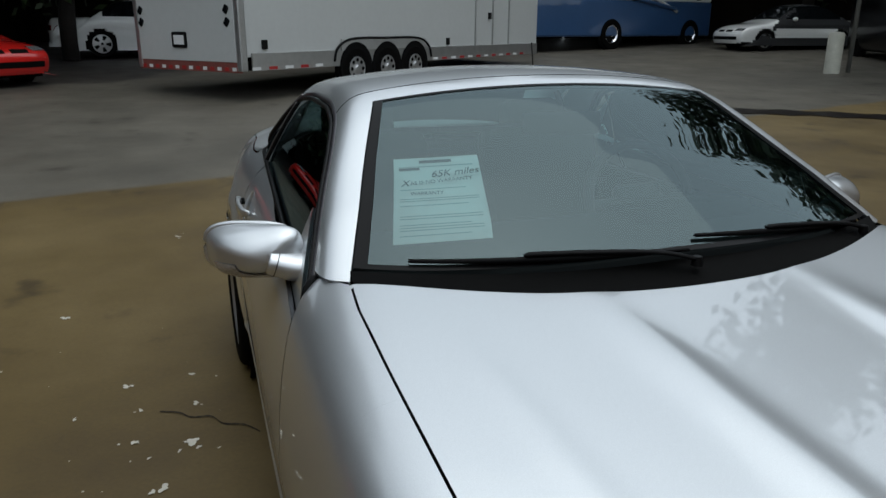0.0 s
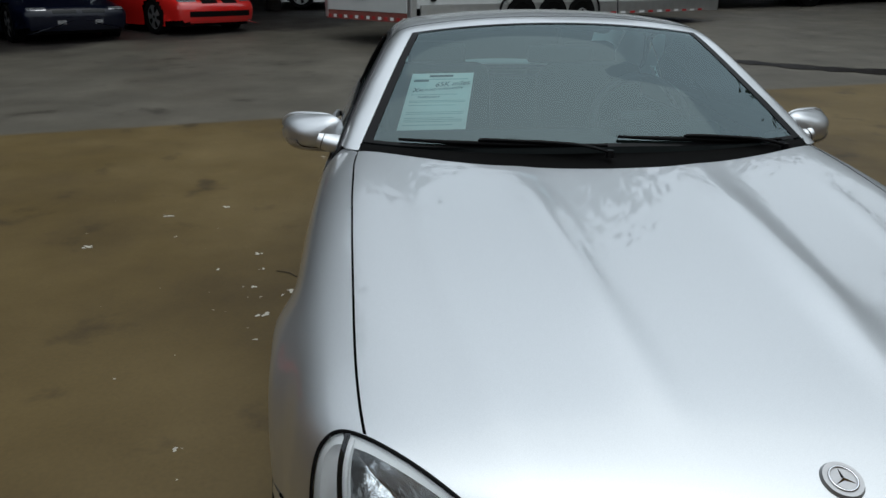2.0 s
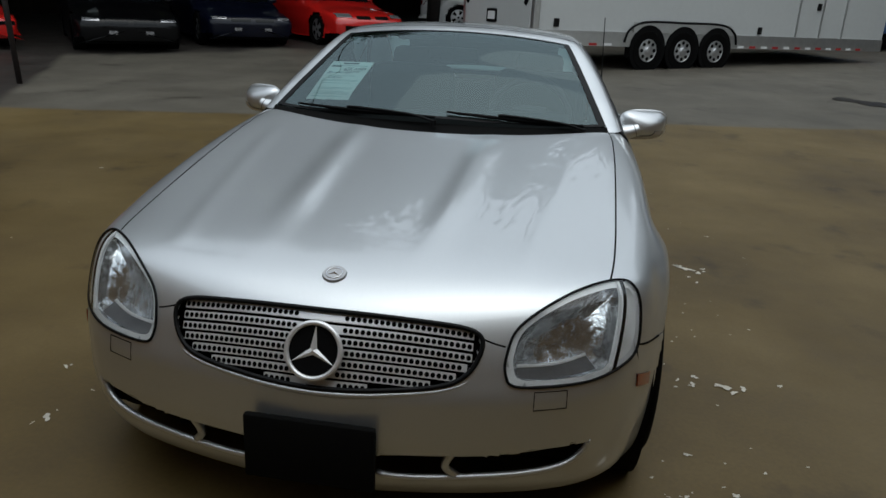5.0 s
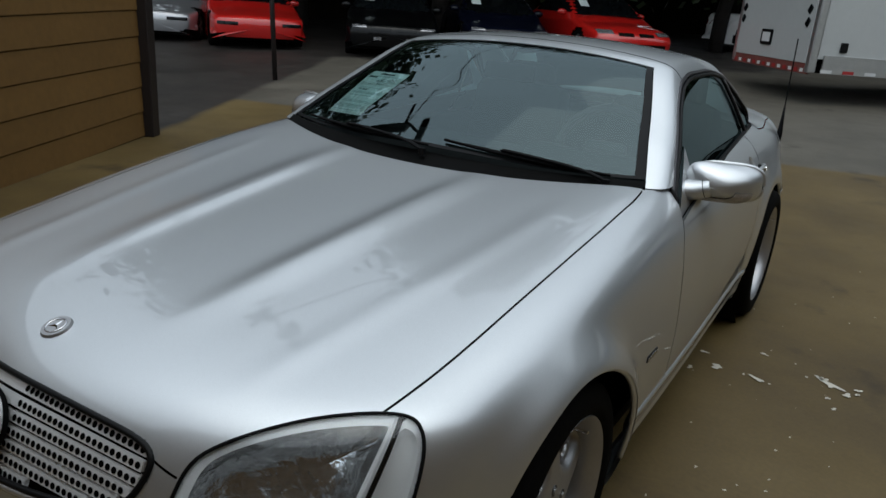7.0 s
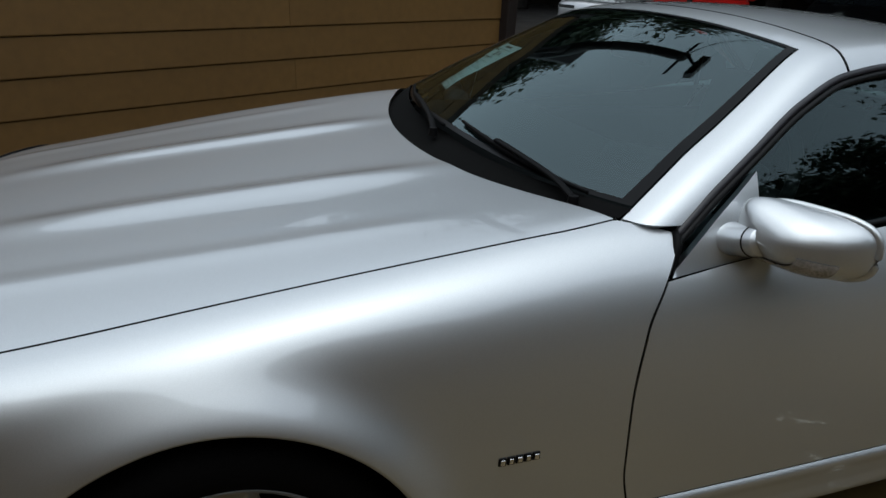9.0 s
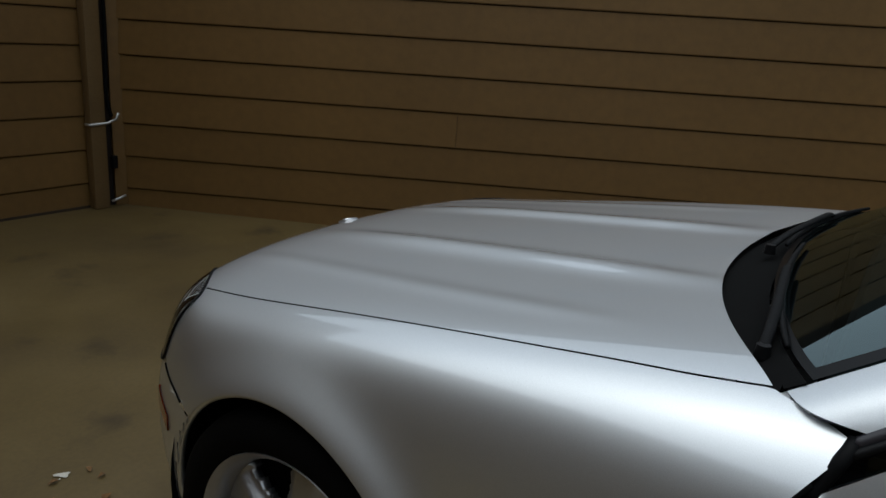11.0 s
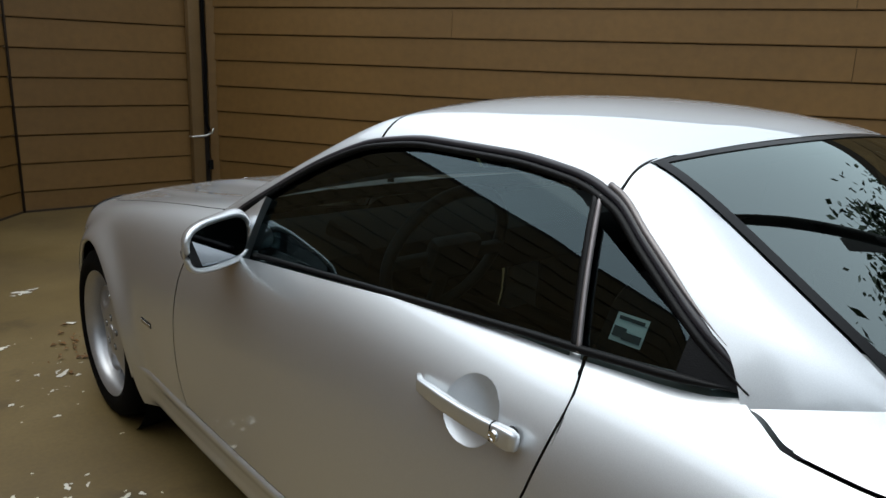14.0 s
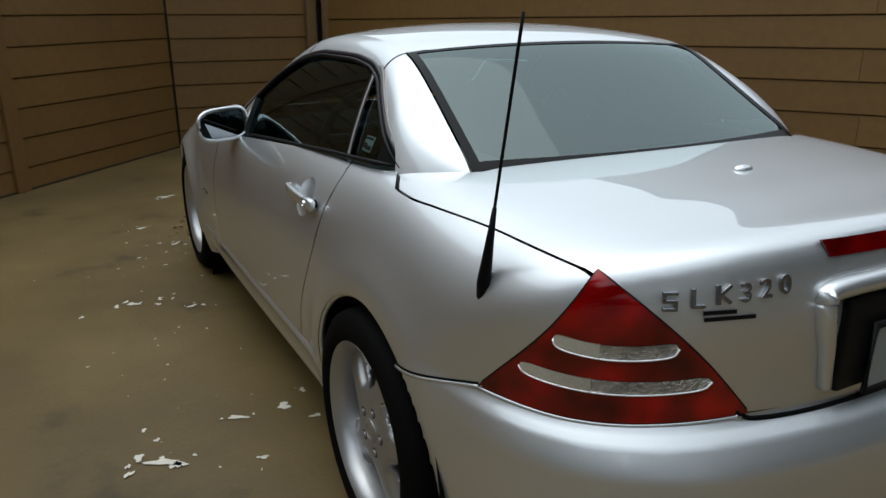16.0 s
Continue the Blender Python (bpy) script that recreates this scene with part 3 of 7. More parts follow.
    o = np.stack([0 * Yg, Yg, Zg], -1)
    P = meet(body, o, np.broadcast_to(np.array([1.0, 0, 0]), o.shape), 0.3, 1.2)
    P[..., 0] += lin((0.338 - Zg) / 0.16, (0.0, 0.001), (0.05, 0.010), (0.10, 0.011), (0.3, 0.006), (0.5, 0.005), (0.7, 0.009), (0.85, 0.004), (1.0, -0.020)) * sstep(0.0, 0.09, np.minimum(Yg - ys[0], ys[-1] - Yg)) - 0.004
    Nn = np.cross(np.gradient(P, axis=0), np.gradient(P, axis=1))
    Nn /= np.linalg.norm(Nn, axis=-1, keepdims=True)
    if Nn[5, 5, 0] < 0:
        Nn = -Nn
    sheet("sill_moulding", P, Nn, SILVER, car, side)

# front bumper, round the nose
th = np.radians(np.linspace(-100, 100, 170))
zt = np.linspace(0, 1, 60)
TH, V = np.meshgrid(th, zt, indexing="ij")
C = np.array([0, -0.28, 0])


def nose_at(TH, Z):
    o = np.stack([0 * TH, 0 * TH + C[1], Z], -1)
    d = np.stack([np.sin(TH), -np.cos(TH), 0 * TH], -1)
    return meet(body, o, d, 0.05, 1.2)


def hood_z(a):
    o = np.stack([a, hood_front(a), 0 * a + 0.3], -1)
    return meet(body, o, np.broadcast_to(np.array([0, 0, 1.0]), o.shape), 0, 0.9)[..., 2]


Z = 0.19 + 0.42 * V
for _ in range(3):
    P = nose_at(TH, Z)
    ax = np.abs(P[:, -1, 0])
    yy = P[:, -1, 1]
    ztop = np.where(ax < 0.355, 0.64, np.where(ax < 0.74, np.minimum(hood_z(ax), 0.64) - 0.004, lin(yy, (-0.52, 0.588), (-0.36, 0.545), (-0.2, 0.52)) - 0.005))
    Z = 0.19 + (ztop - 0.19)[:, None] * V
P = nose_at(TH, Z)
mid = (P[:-1, :-1] + P[1:, 1:] + P[1:, :-1] + P[:-1, 1:]) / 4
ok = ~(inside(mid, LAMP_C, LAMP, 0.985) | inside(mid, GRILLE_C, GRILLE, 0.99) | inside(mid, VENT_C, VENT, 0.98)) & (np.hypot(mid[..., 1] - AX_F, mid[..., 2] - ZC) > ARCH) & (mid[..., 1] < AX_F - 0.1)
sheet("front_bumper", P, slope(body, P), SILVER, car, 1, ok)

# rear bumper
th = np.radians(np.linspace(-112, 112, 170))
TH, V = np.meshgrid(th, np.linspace(0, 1, 44), indexing="ij")
o = np.stack([0 * TH, 0 * TH + 2.75, 0.19 + 0.452 * V], -1)
d = np.stack([np.sin(TH), np.cos(TH), 0 * TH], -1)
P = meet(body, o, d, 0.05, 1.2)
mid = (P[:-1, :-1] + P[1:, 1:] + P[1:, :-1] + P[:-1, 1:]) / 4
ok = ((mid[..., 1] - AX_R) ** 2 + (mid[..., 2] - ZC_R) ** 2 > ARCH_R**2) & (mid[..., 1] > AX_R)
ok &= (mid[..., 1] > AX_R + ARCH_R) | (mid[..., 2] < 0.6)
sheet("rear_bumper", P, slope(body, P), SILVER, car, 1, ok)

# boot lid: deck and rear face in one panel
ps = np.linspace(0, 1, 150)
lid_c = np.array([2.66, 0.74])
SX, PS = np.meshgrid(np.linspace(-1, 1, 150), ps)
a0, a1 = np.arctan2(np.interp(np.abs(SX) * 0.69, (0, 0.53, 0.57, 0.60, 0.655, 0.69), (2.40, 2.40, 2.36, 2.325, 2.245, 2.20)) - 2.66, 0.245), math.atan2(0.435, -0.098)
ANG = a0 + (a1 - a0) * PS
WID = 0 * ANG + 0.66
d = np.stack([0 * ANG, np.sin(ANG), np.cos(ANG)], -1)
for _ in range(4):
    o = np.stack([SX * WID, 0 * ANG + lid_c[0], 0 * ANG + lid_c[1]], -1)
    P = meet(body, o, d, 0.02, 0.9)
    WID = np.where(P[..., 2] > 0.9, deck_x(P[..., 1]), np.minimum(deck_x(P[..., 1]), lin(P[..., 2], (0.62, 0.40), (0.75, 0.52), (0.9, 0.62)))) - GAP
lid = thing("boot_lid")
lid.parent = car
mid = (P[:-1, :-1] + P[1:, 1:] + P[1:, :-1] + P[:-1, 1:]) / 4
sheet("boot_skin", P, slope(body, P), SILVER, lid, 1, whole(mid))

# body metal under the joint where lid, wing and rear pillar meet
for side in (1, -1):
    U, Yg = np.meshgrid(np.linspace(0, 1, 24), np.linspace(2.14, 2.44, 40))
    for Xg in (0.44 + (deck_x(Yg) - 0.007 - 0.44) * U, np.where(Yg < 2.236, deck_x(Yg) - 0.01 + 0.055 * U, deck_x(2.236) - 0.01 + 0.001 * U)):
        Yq = Yg if Xg[0, 0] < 0.5 else np.minimum(Yg, 2.236)
        o = np.stack([Xg, Yq, 0 * Xg + 0.5], -1)
        P = meet(body, o, np.broadcast_to(np.array([0, 0, 1.0]), o.shape), 0, 0.8)
        N = slope(body, P)
        sheet("joint_plate", P - N * 0.004, N, SILVER, car, side, lip=0)

# hardtop, screen and side glass
def cab_top(y):
    """Upper line of the side windows."""
    return lin(y, (0.86, 0.885), (0.95, 0.952), (1.05, 1.022), (1.2, 1.113), (1.335, 1.165), (1.5, 1.186), (1.70, 1.187), (1.85, 1.176), (1.95, 1.150), (2.03, 1.102), (2.15, 1.028), (2.275, 0.950))


def side_cab(Y, Z):
    o = np.stack([0 * Y, Y, Z], -1)
    return meet(cabin, o, np.broadcast_to(np.array([1.0, 0, 0]), o.shape), 0.05, 1.2)


def over_cab(X, Y):
    o = np.stack([X, Y, 0 * X + 0.7], -1)
    return meet(cabin, o, np.broadcast_to(np.array([0, 0, 1.0]), o.shape), 0.0, 0.8)


def screen_edge(y):
    return lin(y, (0.70, 0.725), (0.80, 0.690), (0.95, 0.635), (1.1, 0.578), (1.27, 0.512), (1.34, 0.49))


def arc_cab(y, x_in, z_out, rows):
    """Grid on the cabin from the place at x_in to the place on the flank at z_out, for each y."""
    pin = over_cab(x_in, y)
    pout = side_cab(y, z_out)
    zc = 0.8
    a0 = np.arctan2(pin[:, 0], pin[:, 2] - zc)
    a1 = np.arctan2(pout[:, 0], pout[:, 2] - zc)
    A = a0[:, None] + (a1 - a0)[:, None] * np.linspace(0, 1, rows)[None]
    return fan(cabin, np.repeat(y[:, None], rows, 1), A, zc)


S, T = np.meshgrid(np.linspace(-1, 1, 50), np.linspace(0, 1, 40))
Y0 = 0.672 + 0.135 * np.abs(S) ** 2.2
Y1 = 1.262 + 0.012 * S**2
Y = Y0 + (Y1 - Y0) * T
X = S * screen_edge(Y)
P = over_cab(X, Y)
windscreen = sheet("windscreen", P, slope(cabin, P), SCREEN, car, lip=0, label="large raked tinted windscreen")
windscreen.visible_shadow = False
# black border printed round the screen
for name, su, tv in (("border_low", (-1, 1), (0, 0.022)), ("border_top", (-1, 1), (0.985, 1)), ("border_side", (-1, -0.955), (0, 1)), ("border_side", (0.955, 1), (0, 1))):
    S, T = np.meshgrid(np.linspace(*su, 40), np.linspace(*tv, 24))
    Y0 = 0.672 + 0.135 * np.abs(S) ** 2.2
    Y = Y0 + (1.262 + 0.012 * S**2 - Y0) * T
    P = over_cab(S * screen_edge(Y), Y)
    N = slope(cabin, P)
    sheet(name, P + N * 0.002, N, FRIT, windscreen, lip=0)

for side in (1, -1):
    y = np.linspace(0.772, 1.339, 50)
    P = arc_cab(y, screen_edge(y) + 0.004, np.maximum(cab_top(y), 0.899), 14)
    sheet("windscreen_pillar", P, slope(cabin, P), SILVER, car, side)
    # rear pillar
    pj = arc_cab(np.array([1.953]), np.array([0.500]), cab_top(np.array([1.953])), 30)[0]
    pj = pj - slope(cabin, pj) * 0.0015
    pj[:, 0] *= side
    tube("pillar_joint", pj, 0.0035, BLACK, car, seg=6)
    y = np.linspace(1.955, 2.455, 60)
    xin = lin(y, (1.90, 0.520), (2.1, 0.535), (2.38, 0.563), (2.45, 0.570))
    P = arc_cab(y, xin, cab_top(np.minimum(y, 2.255)) - 0.075 * sstep(2.20, 2.28, y), 24)
    sheet("rear_pillar", P, slope(cabin, P), SILVER, car, side)
    # door glass and quarter light
    def pane(name, ya, yb, fa, fb):
        V, U = np.meshgrid(np.linspace(0, 1, 24), np.linspace(0, 1, 50))
        Yb = ya + (yb - ya) * U
        zt = np.maximum(cab_top(Yb) - 0.012, belt(Yb) + 0.003)
        Z = belt(Yb) - 0.01 + (zt - belt(Yb) + 0.01) * V
        lean = fa * (1 - U) * V + fb * U * V
        Yl = Yb + lean
        Z = np.minimum(Z, np.maximum(cab_top(Yl) - 0.012, belt(Yl) + 0.003))
        P = side_cab(Yl, Z)
        N = slope(cabin, P)
        g = sheet(name, P - N * 0.008, N, PANE, car, side, lip=0, label="tinted side window")
        g.visible_shadow = False
        return g
    STRIP = bpy.data.materials.get("grey_metal_strip") or material("grey_metal_strip", (0.20, 0.18, 0.18), 0.35, 0.5, vary=0.1)
    pane("door_window", 0.885, 1.98, 0.0, -0.07)
    pane("quarter_window", 2.0, 2.25, -0.07, 0.0)
    # seals
    y = np.concatenate([np.linspace(0.862, 1.3, 40), np.linspace(1.31, 2.245, 80)])
    fade = np.clip((2.25 - y) / 0.09, 0.2, 1)
    P = side_cab(y, cab_top(y) - 0.008)
    P[:, 0] = (P[:, 0] - 0.005) * side
    tube("window_seal", P, 0.0085, RAIL, car, flat=1.0, taper=fade)
    P = side_cab(y, cab_top(y) - 0.019) + np.array([0.001, 0, 0])
    P[:, 0] *= side
    tube("inner_seal", P, 0.007, SATIN, car, taper=fade)
    za = np.linspace(0.885, 0.812, 8)
    ya = np.linspace(0.868, 0.834, 8)
    P = np.stack([0 * za, ya, za], -1)
    P = meet(body, P, np.broadcast_to(np.array([1.0, 0, 0]), P.shape), 0.2, 1.2)
    P[:, 0] = np.minimum(P[:, 0], side_cab(ya, za)[:, 0] + 0.006) - 0.001
    P[:, 0] *= side
    tube("corner_seal", P, 0.010, BLACK, car)
    y = np.linspace(1.075, 2.222, 60)
    P = side_cab(y, belt(y) + 0.004)
    P[:, 0] = (P[:, 0] + 0.001) * side
    tube("belt_moulding", P, 0.0075, SATIN, car, taper=np.clip((2.25 - y) / 0.09, 0.25, 1))
    v = np.linspace(0, 1, 16)
    yv = 1.99 - 0.074 * v
    P = side_cab(yv, belt(yv) + (cab_top(1.916) - 0.012 - belt(1.99)) * v)
    P[:, 0] *= side
    tube("window_divider", P, 0.007, SATIN, car)
    tube("divider_strip", P + np.array([0.003 * side, 0.010, 0]), 0.0045, STRIP, car)
    y = np.linspace(1.93, 2.20, 30)
    P = side_cab(y, cab_top(y) + 0.004)
    P[:, 0] *= side
    tube("rail_strip", P, 0.0055, STRIP, car, taper=np.clip((2.20 - y) / 0.12, 0.1, 1))
    # black filler at the tail of the side glass
    yv = np.linspace(2.15, 2.248, 12)
    V, Yg = np.meshgrid(np.linspace(0, 1, 6), yv)
    P = side_cab(Yg, belt(Yg) + (cab_top(Yg) - belt(Yg)) * V)
    N = slope(cabin, P)
    sheet("window_corner", P - N * 0.003, N, SATIN, car, side, lip=0)

# header above the screen and the roof panel
S, T = np.meshgrid(np.linspace(-1, 1, 50), np.linspace(0, 1, 8))
Y = 1.266 + 0.012 * S**2 + 0.072 * T
P = over_cab(S * (screen_edge(Y) + 0.004), Y)
sheet("screen_header", P, slope(cabin, P), SILVER, car)
y = np.linspace(1.347, 1.951, 60)
half = arc_cab(y, 0 * y + 1e-4, cab_top(y), 40)
full = np.concatenate([half[:, :0:-1] * np.array([-1, 1, 1]), half], 1)
full[..., 1] += 0.030 * sstep(1.6, 1.95, full[..., 1]) * (1 - (full[..., 0] / 0.57) ** 2)
o = full.copy()
o[..., 2] = np.minimum(o[..., 2], 1.0)
sel = np.abs(full[..., 0]) < 0.45
fix = over_cab(full[..., 0], full[..., 1])
full = np.where(sel[..., None], fix, full)
sheet("roof_panel", full, slope(cabin, full), SILVER, car)
for yv in (1.343,):
    P = arc_cab(np.array([yv]), np.array([1e-4]), cab_top(np.array([yv])), 30)[0]
    N = slope(cabin, P)
    P = P - N * 0.005
    tube("roof_joint", np.concatenate([P[:0:-1] * np.array([-1, 1, 1]), P]), 0.006, BLACK, car)
# headliner and pillar trim close the cabin from inside
S, T = np.meshgrid(np.linspace(-1, 1, 30), np.linspace(0, 1, 30))
Y = 1.272 + 0.745 * T
P = over_cab(S * 0.50, Y)
N = slope(cabin, P)
sheet("headliner", P - N * 0.020, N, material("dark_headliner_cloth", (0.014, 0.016, 0.017), 0.9, vary=0.1, scale=6, spec=0.1), car, lip=0)
for side in (1, -1):
    y = np.linspace(0.80, 1.34, 30)
    P = arc_cab(y, screen_edge(y) - 0.012, np.maximum(cab_top(y) - 0.004, 0.9), 8)
    sheet("pillar_trim", P - slope(cabin, P) * 0.014, slope(cabin, P), DASH, car, side, lip=0)
# rear window with its black border
rw_edge = lambda y: lin(y, (1.90, 0.515), (2.1, 0.530), (2.38, 0.558), (2.45, 0.566))
S, T = np.meshgrid(np.linspace(-1, 1, 40), np.linspace(0, 1, 30))
Y0, Y1 = 1.987 - 0.030 * S**2, 2.480 - 0.065 * S**2
Y = Y0 + (Y1 - Y0) * T
P = over_cab(S * rw_edge(Y), Y)
rear_glass = sheet("rear_window", P, slope(cabin, P), BACKGLASS, car, lip=0, label="large tinted rear window")
rear_glass.visible_shadow = False
for name, su, tv in (("border_top", (-1, 1), (0, 0.025)), ("border_low", (-1, 1), (0.925, 1)), ("border_side", (-1, -0.955), (0, 1)), ("border_side", (0.955, 1), (0, 1))):
    S, T = np.meshgrid(np.linspace(*su, 30), np.linspace(*tv, 20))
    Y0, Y1 = 1.987 - 0.030 * S**2, 2.480 - 0.065 * S**2
    Y = Y0 + (Y1 - Y0) * T
    P = over_cab(S * rw_edge(Y), Y)
    N = slope(cabin, P)
    sheet(name, P + N * 0.002, N, FRIT, rear_glass, lip=0)

# dark lining below the joints, tub and arch liners
def liner(bm, yc, sx):
    r = bmesh.ops.create_cone(bm, cap_ends=True, segments=40, radius1=ARCH + 0.022, radius2=ARCH + 0.022, depth=0.34, matrix=pose(sx * 0.655, yc, 0.32, 0, 90, 0))
    bmesh.ops.delete(bm, geom=[f for f in {f for v in r["verts"] for f in v.link_faces} if len(f.verts) > 4 and f.calc_center_median().x * sx > 0.7], context="FACES")


for yc in (AX_F, AX_R):
    for sx in (1, -1):
        bm = bmesh.new()
        liner(bm, yc, sx)
        part("arch_liner", bm, VOID, car)
bm = bmesh.new()
box(bm, (0, 1.2, 0.19), (1.5, 3.2, 0.04))
box(bm, (0, 1.2, 0.3), (0.9, 3.5, 0.16))
part("underbody", bm, VOID, car)


def lining(name, ya, yb, xa, z):
    Y, A = np.meshgrid(np.linspace(ya, yb, 30), np.linspace(-1, 1, 40), indexing="ij")
    X = A * xa(Y)
    o = np.stack([X, Y, 0 * X + z], -1)
    P = meet(body, o, np.broadcast_to(np.array([0, 0, 1.0]), o.shape), 0, 0.9)
    N = slope(body, P)
    sheet(name, P - N * 0.016, N, VOID, car, lip=0)


lining("bonnet_lining", -0.38, 0.58, lambda y: hood_edge(y) + 0.03, 0.3)
lining("boot_lining", 2.30, 2.90, lambda y: lin(y, (2.3, 0.70), (2.7, 0.69), (2.9, 0.62)), 0.4)
for side in (1, -1):
    for fn, z0, z1 in ((door_front, 0.31, 0.835), (door_back, 0.31, 0.93)):
        zz = np.linspace(z0, z1, 40)
        o = np.stack([0 * zz, fn(zz), zz], -1)
        P = meet(body, o, np.broadcast_to(np.array([1.0, 0, 0]), o.shape), 0.2, 1.1)
        P[:, 0] = (P[:, 0] - 0.008) * side
        tube("door_joint", P, 0.006, VOID, car)

# cowl with wipers
S, T = np.meshgrid(np.linspace(-1, 1, 50), np.linspace(0, 1, 6))
Y = 0.572 + 0.178 * np.abs(S) ** 2.1 + (0.11 - 0.06 * np.abs(S)) * T
P = np.stack([S * 0.695, Y, 0.868 + 0.035 * T + 0.012 * np.abs(S) ** 2], -1)
N = np.zeros_like(P)
N[..., 2] = 1
sheet("cowl_grille", P, N, VOID, car, lip=0.03)


def wiper(x0, x1, lift):
    w = thing("wiper")
    w.parent = car
    xs = np.linspace(x0, x1, 24)
    y = 0.668 + 0.135 * (np.abs(xs) / 0.7) ** 2.2 + lift * np.linspace(0, 1, 24)
    P = over_cab(xs, y) + np.array([0, -0.004, 0.008])
    tube("blade", P, 0.007, BLACK, w, taper=np.concatenate([np.linspace(0.6, 1, 8), np.ones(8), np.linspace(1, 0.6, 8)]))
    arm = np.array([P[0] + (0.0, -0.03, -0.012), P[4] + (0, -0.012, 0.006), P[13] + (0, 0, 0.012), P[14] + (0, 0.004, 0.007)])
    tube("arm", spline(arm, 6), 0.009, BLACK, w, flat=0.55)
    bm = bmesh.new()
    bmesh.ops.create_cone(bm, cap_ends=True, segments=16, radius1=0.013, radius2=0.010, depth=0.02, matrix=Matrix.Translation(P[0] + np.array((0.0, -0.03, -0.016))))
    part("pivot", bm, SATIN, w, smooth=True)


wiper(0.02, -0.58, 0.02)
wiper(0.60, 0.06, 0.035)

# headlamps
for side in (1, -1):
    lamp = thing("headlamp")
    lamp.parent = car
    P, N = patch(LAMP, LAMP_C, 0.003, 16)
    g = sheet("lens", P, N, LENS, lamp, side, lip=0, label="clear domed lamp lens")
    g.visible_shadow = False
    # outline split by an upright divider: main beam inside, turn signal outside
    cut = on_body(np.linspace(LAMP[22], LAMP[51], 21), LAMP_C)
    main = np.concatenate([LAMP[52:], LAMP[:22], cut[:-1]])
    turn = np.concatenate([LAMP[23:51], cut[:0:-1]])
    for nm, ol, mat, deep in (("reflector", main, FLUTED, 0.055), ("turn_signal", turn, LAMPSILVER, 0.025)):
        P, N = patch(ol, LAMP_C, 0.0, 18, 0.0, 0.88)
        Q = P - N * (0.010 + deep * np.sqrt(np.clip(1 - np.linspace(0, 1, 18) ** 2.5, 0, 1))[:, None, None])
        NN = np.cross(np.gradient(Q, axis=0), np.gradient(Q, axis=1))
        NN /= np.linalg.norm(NN, axis=-1, keepdims=True) + 1e-9
        NN = NN * np.sign((NN * N).sum(-1, keepdims=True))
        sheet(nm, Q, NN, mat, lamp, side, lip=0)
        P, N = patch(ol, LAMP_C, 0.0, 5, 0.87, 0.985)
        sheet("bezel", P - N * (0.010 - 0.008 * np.linspace(0, 1, 5)[:, None, None]), N, LAMPSILVER, lamp, side, lip=0)
    P, N = patch(LAMP, LAMP_C, 0.0006, 4, 1.0, 1.04)
    sheet("lamp_surround", P, N, SILVER, car, side, lip=0)
    rim = LAMP + slope(body, LAMP) * 0.002
    rim2 = rim.copy()
    rim2[:, 0] *= side
    tube("rubber_seal", rim2, 0.0034, BLACK, lamp, closed=True)
    dv = cut - slope(body, cut) * 0.002
    dv[:, 0] *= side
    tube("divider", dv, 0.0045, BLACK, lamp)
    dv = on_body(cut + np.array([-0.010, -0.006, 0]), LAMP_C) - slope(body, cut) * 0.004
    dv[:, 0] *= side
    tube("divider_trim", dv, 0.004, LAMPSILVER, lamp)
    # low shelf with a bright edge and a grey floor below it
    sh = on_body(spline([(0.470, -0.64, 0.560), (0.56, -0.60, 0.560), (0.638, -0.55, 0.572)], 10), LAMP_C)
    bt = on_body(spline([(0.480, -0.645, 0.522), (0.56, -0.61, 0.532), (0.650, -0.55, 0.540)], 10), LAMP_C)
    v = np.linspace(0, 1, 6)[None, :, None]
    G = sh[:, None] * (1 - v) + bt[:, None] * v
    Gn = slope(body, G)
    G = G - Gn * (0.040 - 0.026 * v)
    sheet("shelf", G, Gn, LAMPFLOOR, lamp, side, lip=0)
    e = G[:, 0].copy()
    e[:, 0] *= side
    tube("shelf_edge", e, 0.0045, LAMPSILVER, lamp)
    # washer flap
    w = on_body(spline([(0.51, -0.66, 0.508), (0.59, -0.64, 0.508), (0.59, -0.64, 0.463), (0.51, -0.66, 0.463)], 1, True), (0.45, -0.1, 0.48))
    w = np.concatenate([np.linspace(w[i], w[(i + 1) % 4], 6)[:-1] for i in range(4)])
    w[:, 0] *= side
    tube("washer_flap_joint", w + np.array([0, -0.001, 0]), 0.0014, VOID, car, closed=True, seg=5)
    # side marker
    o = np.array([[0, -0.46 + 0.1 * a, 0.43 - 0.05 * b] for a, b in ((0, 0), (1, -0.3), (1, 0.7), (0, 1))])
    V, U = np.meshgrid(np.linspace(0, 1, 4), np.linspace(0, 1, 6))
    Yg, Zg = -0.46 + 0.085 * U, 0.490 - 0.035 * V - 0.03 * U
    q = np.stack([0 * Yg, Yg, Zg], -1)
    P = meet(body, q, np.broadcast_to(np.array([1.0, 0, 0]), q.shape), 0.2, 1.2)
    N = slope(body, P)
    sheet("side_marker", P + N * 0.004, N, AMBER, car, side, lip=0.006)

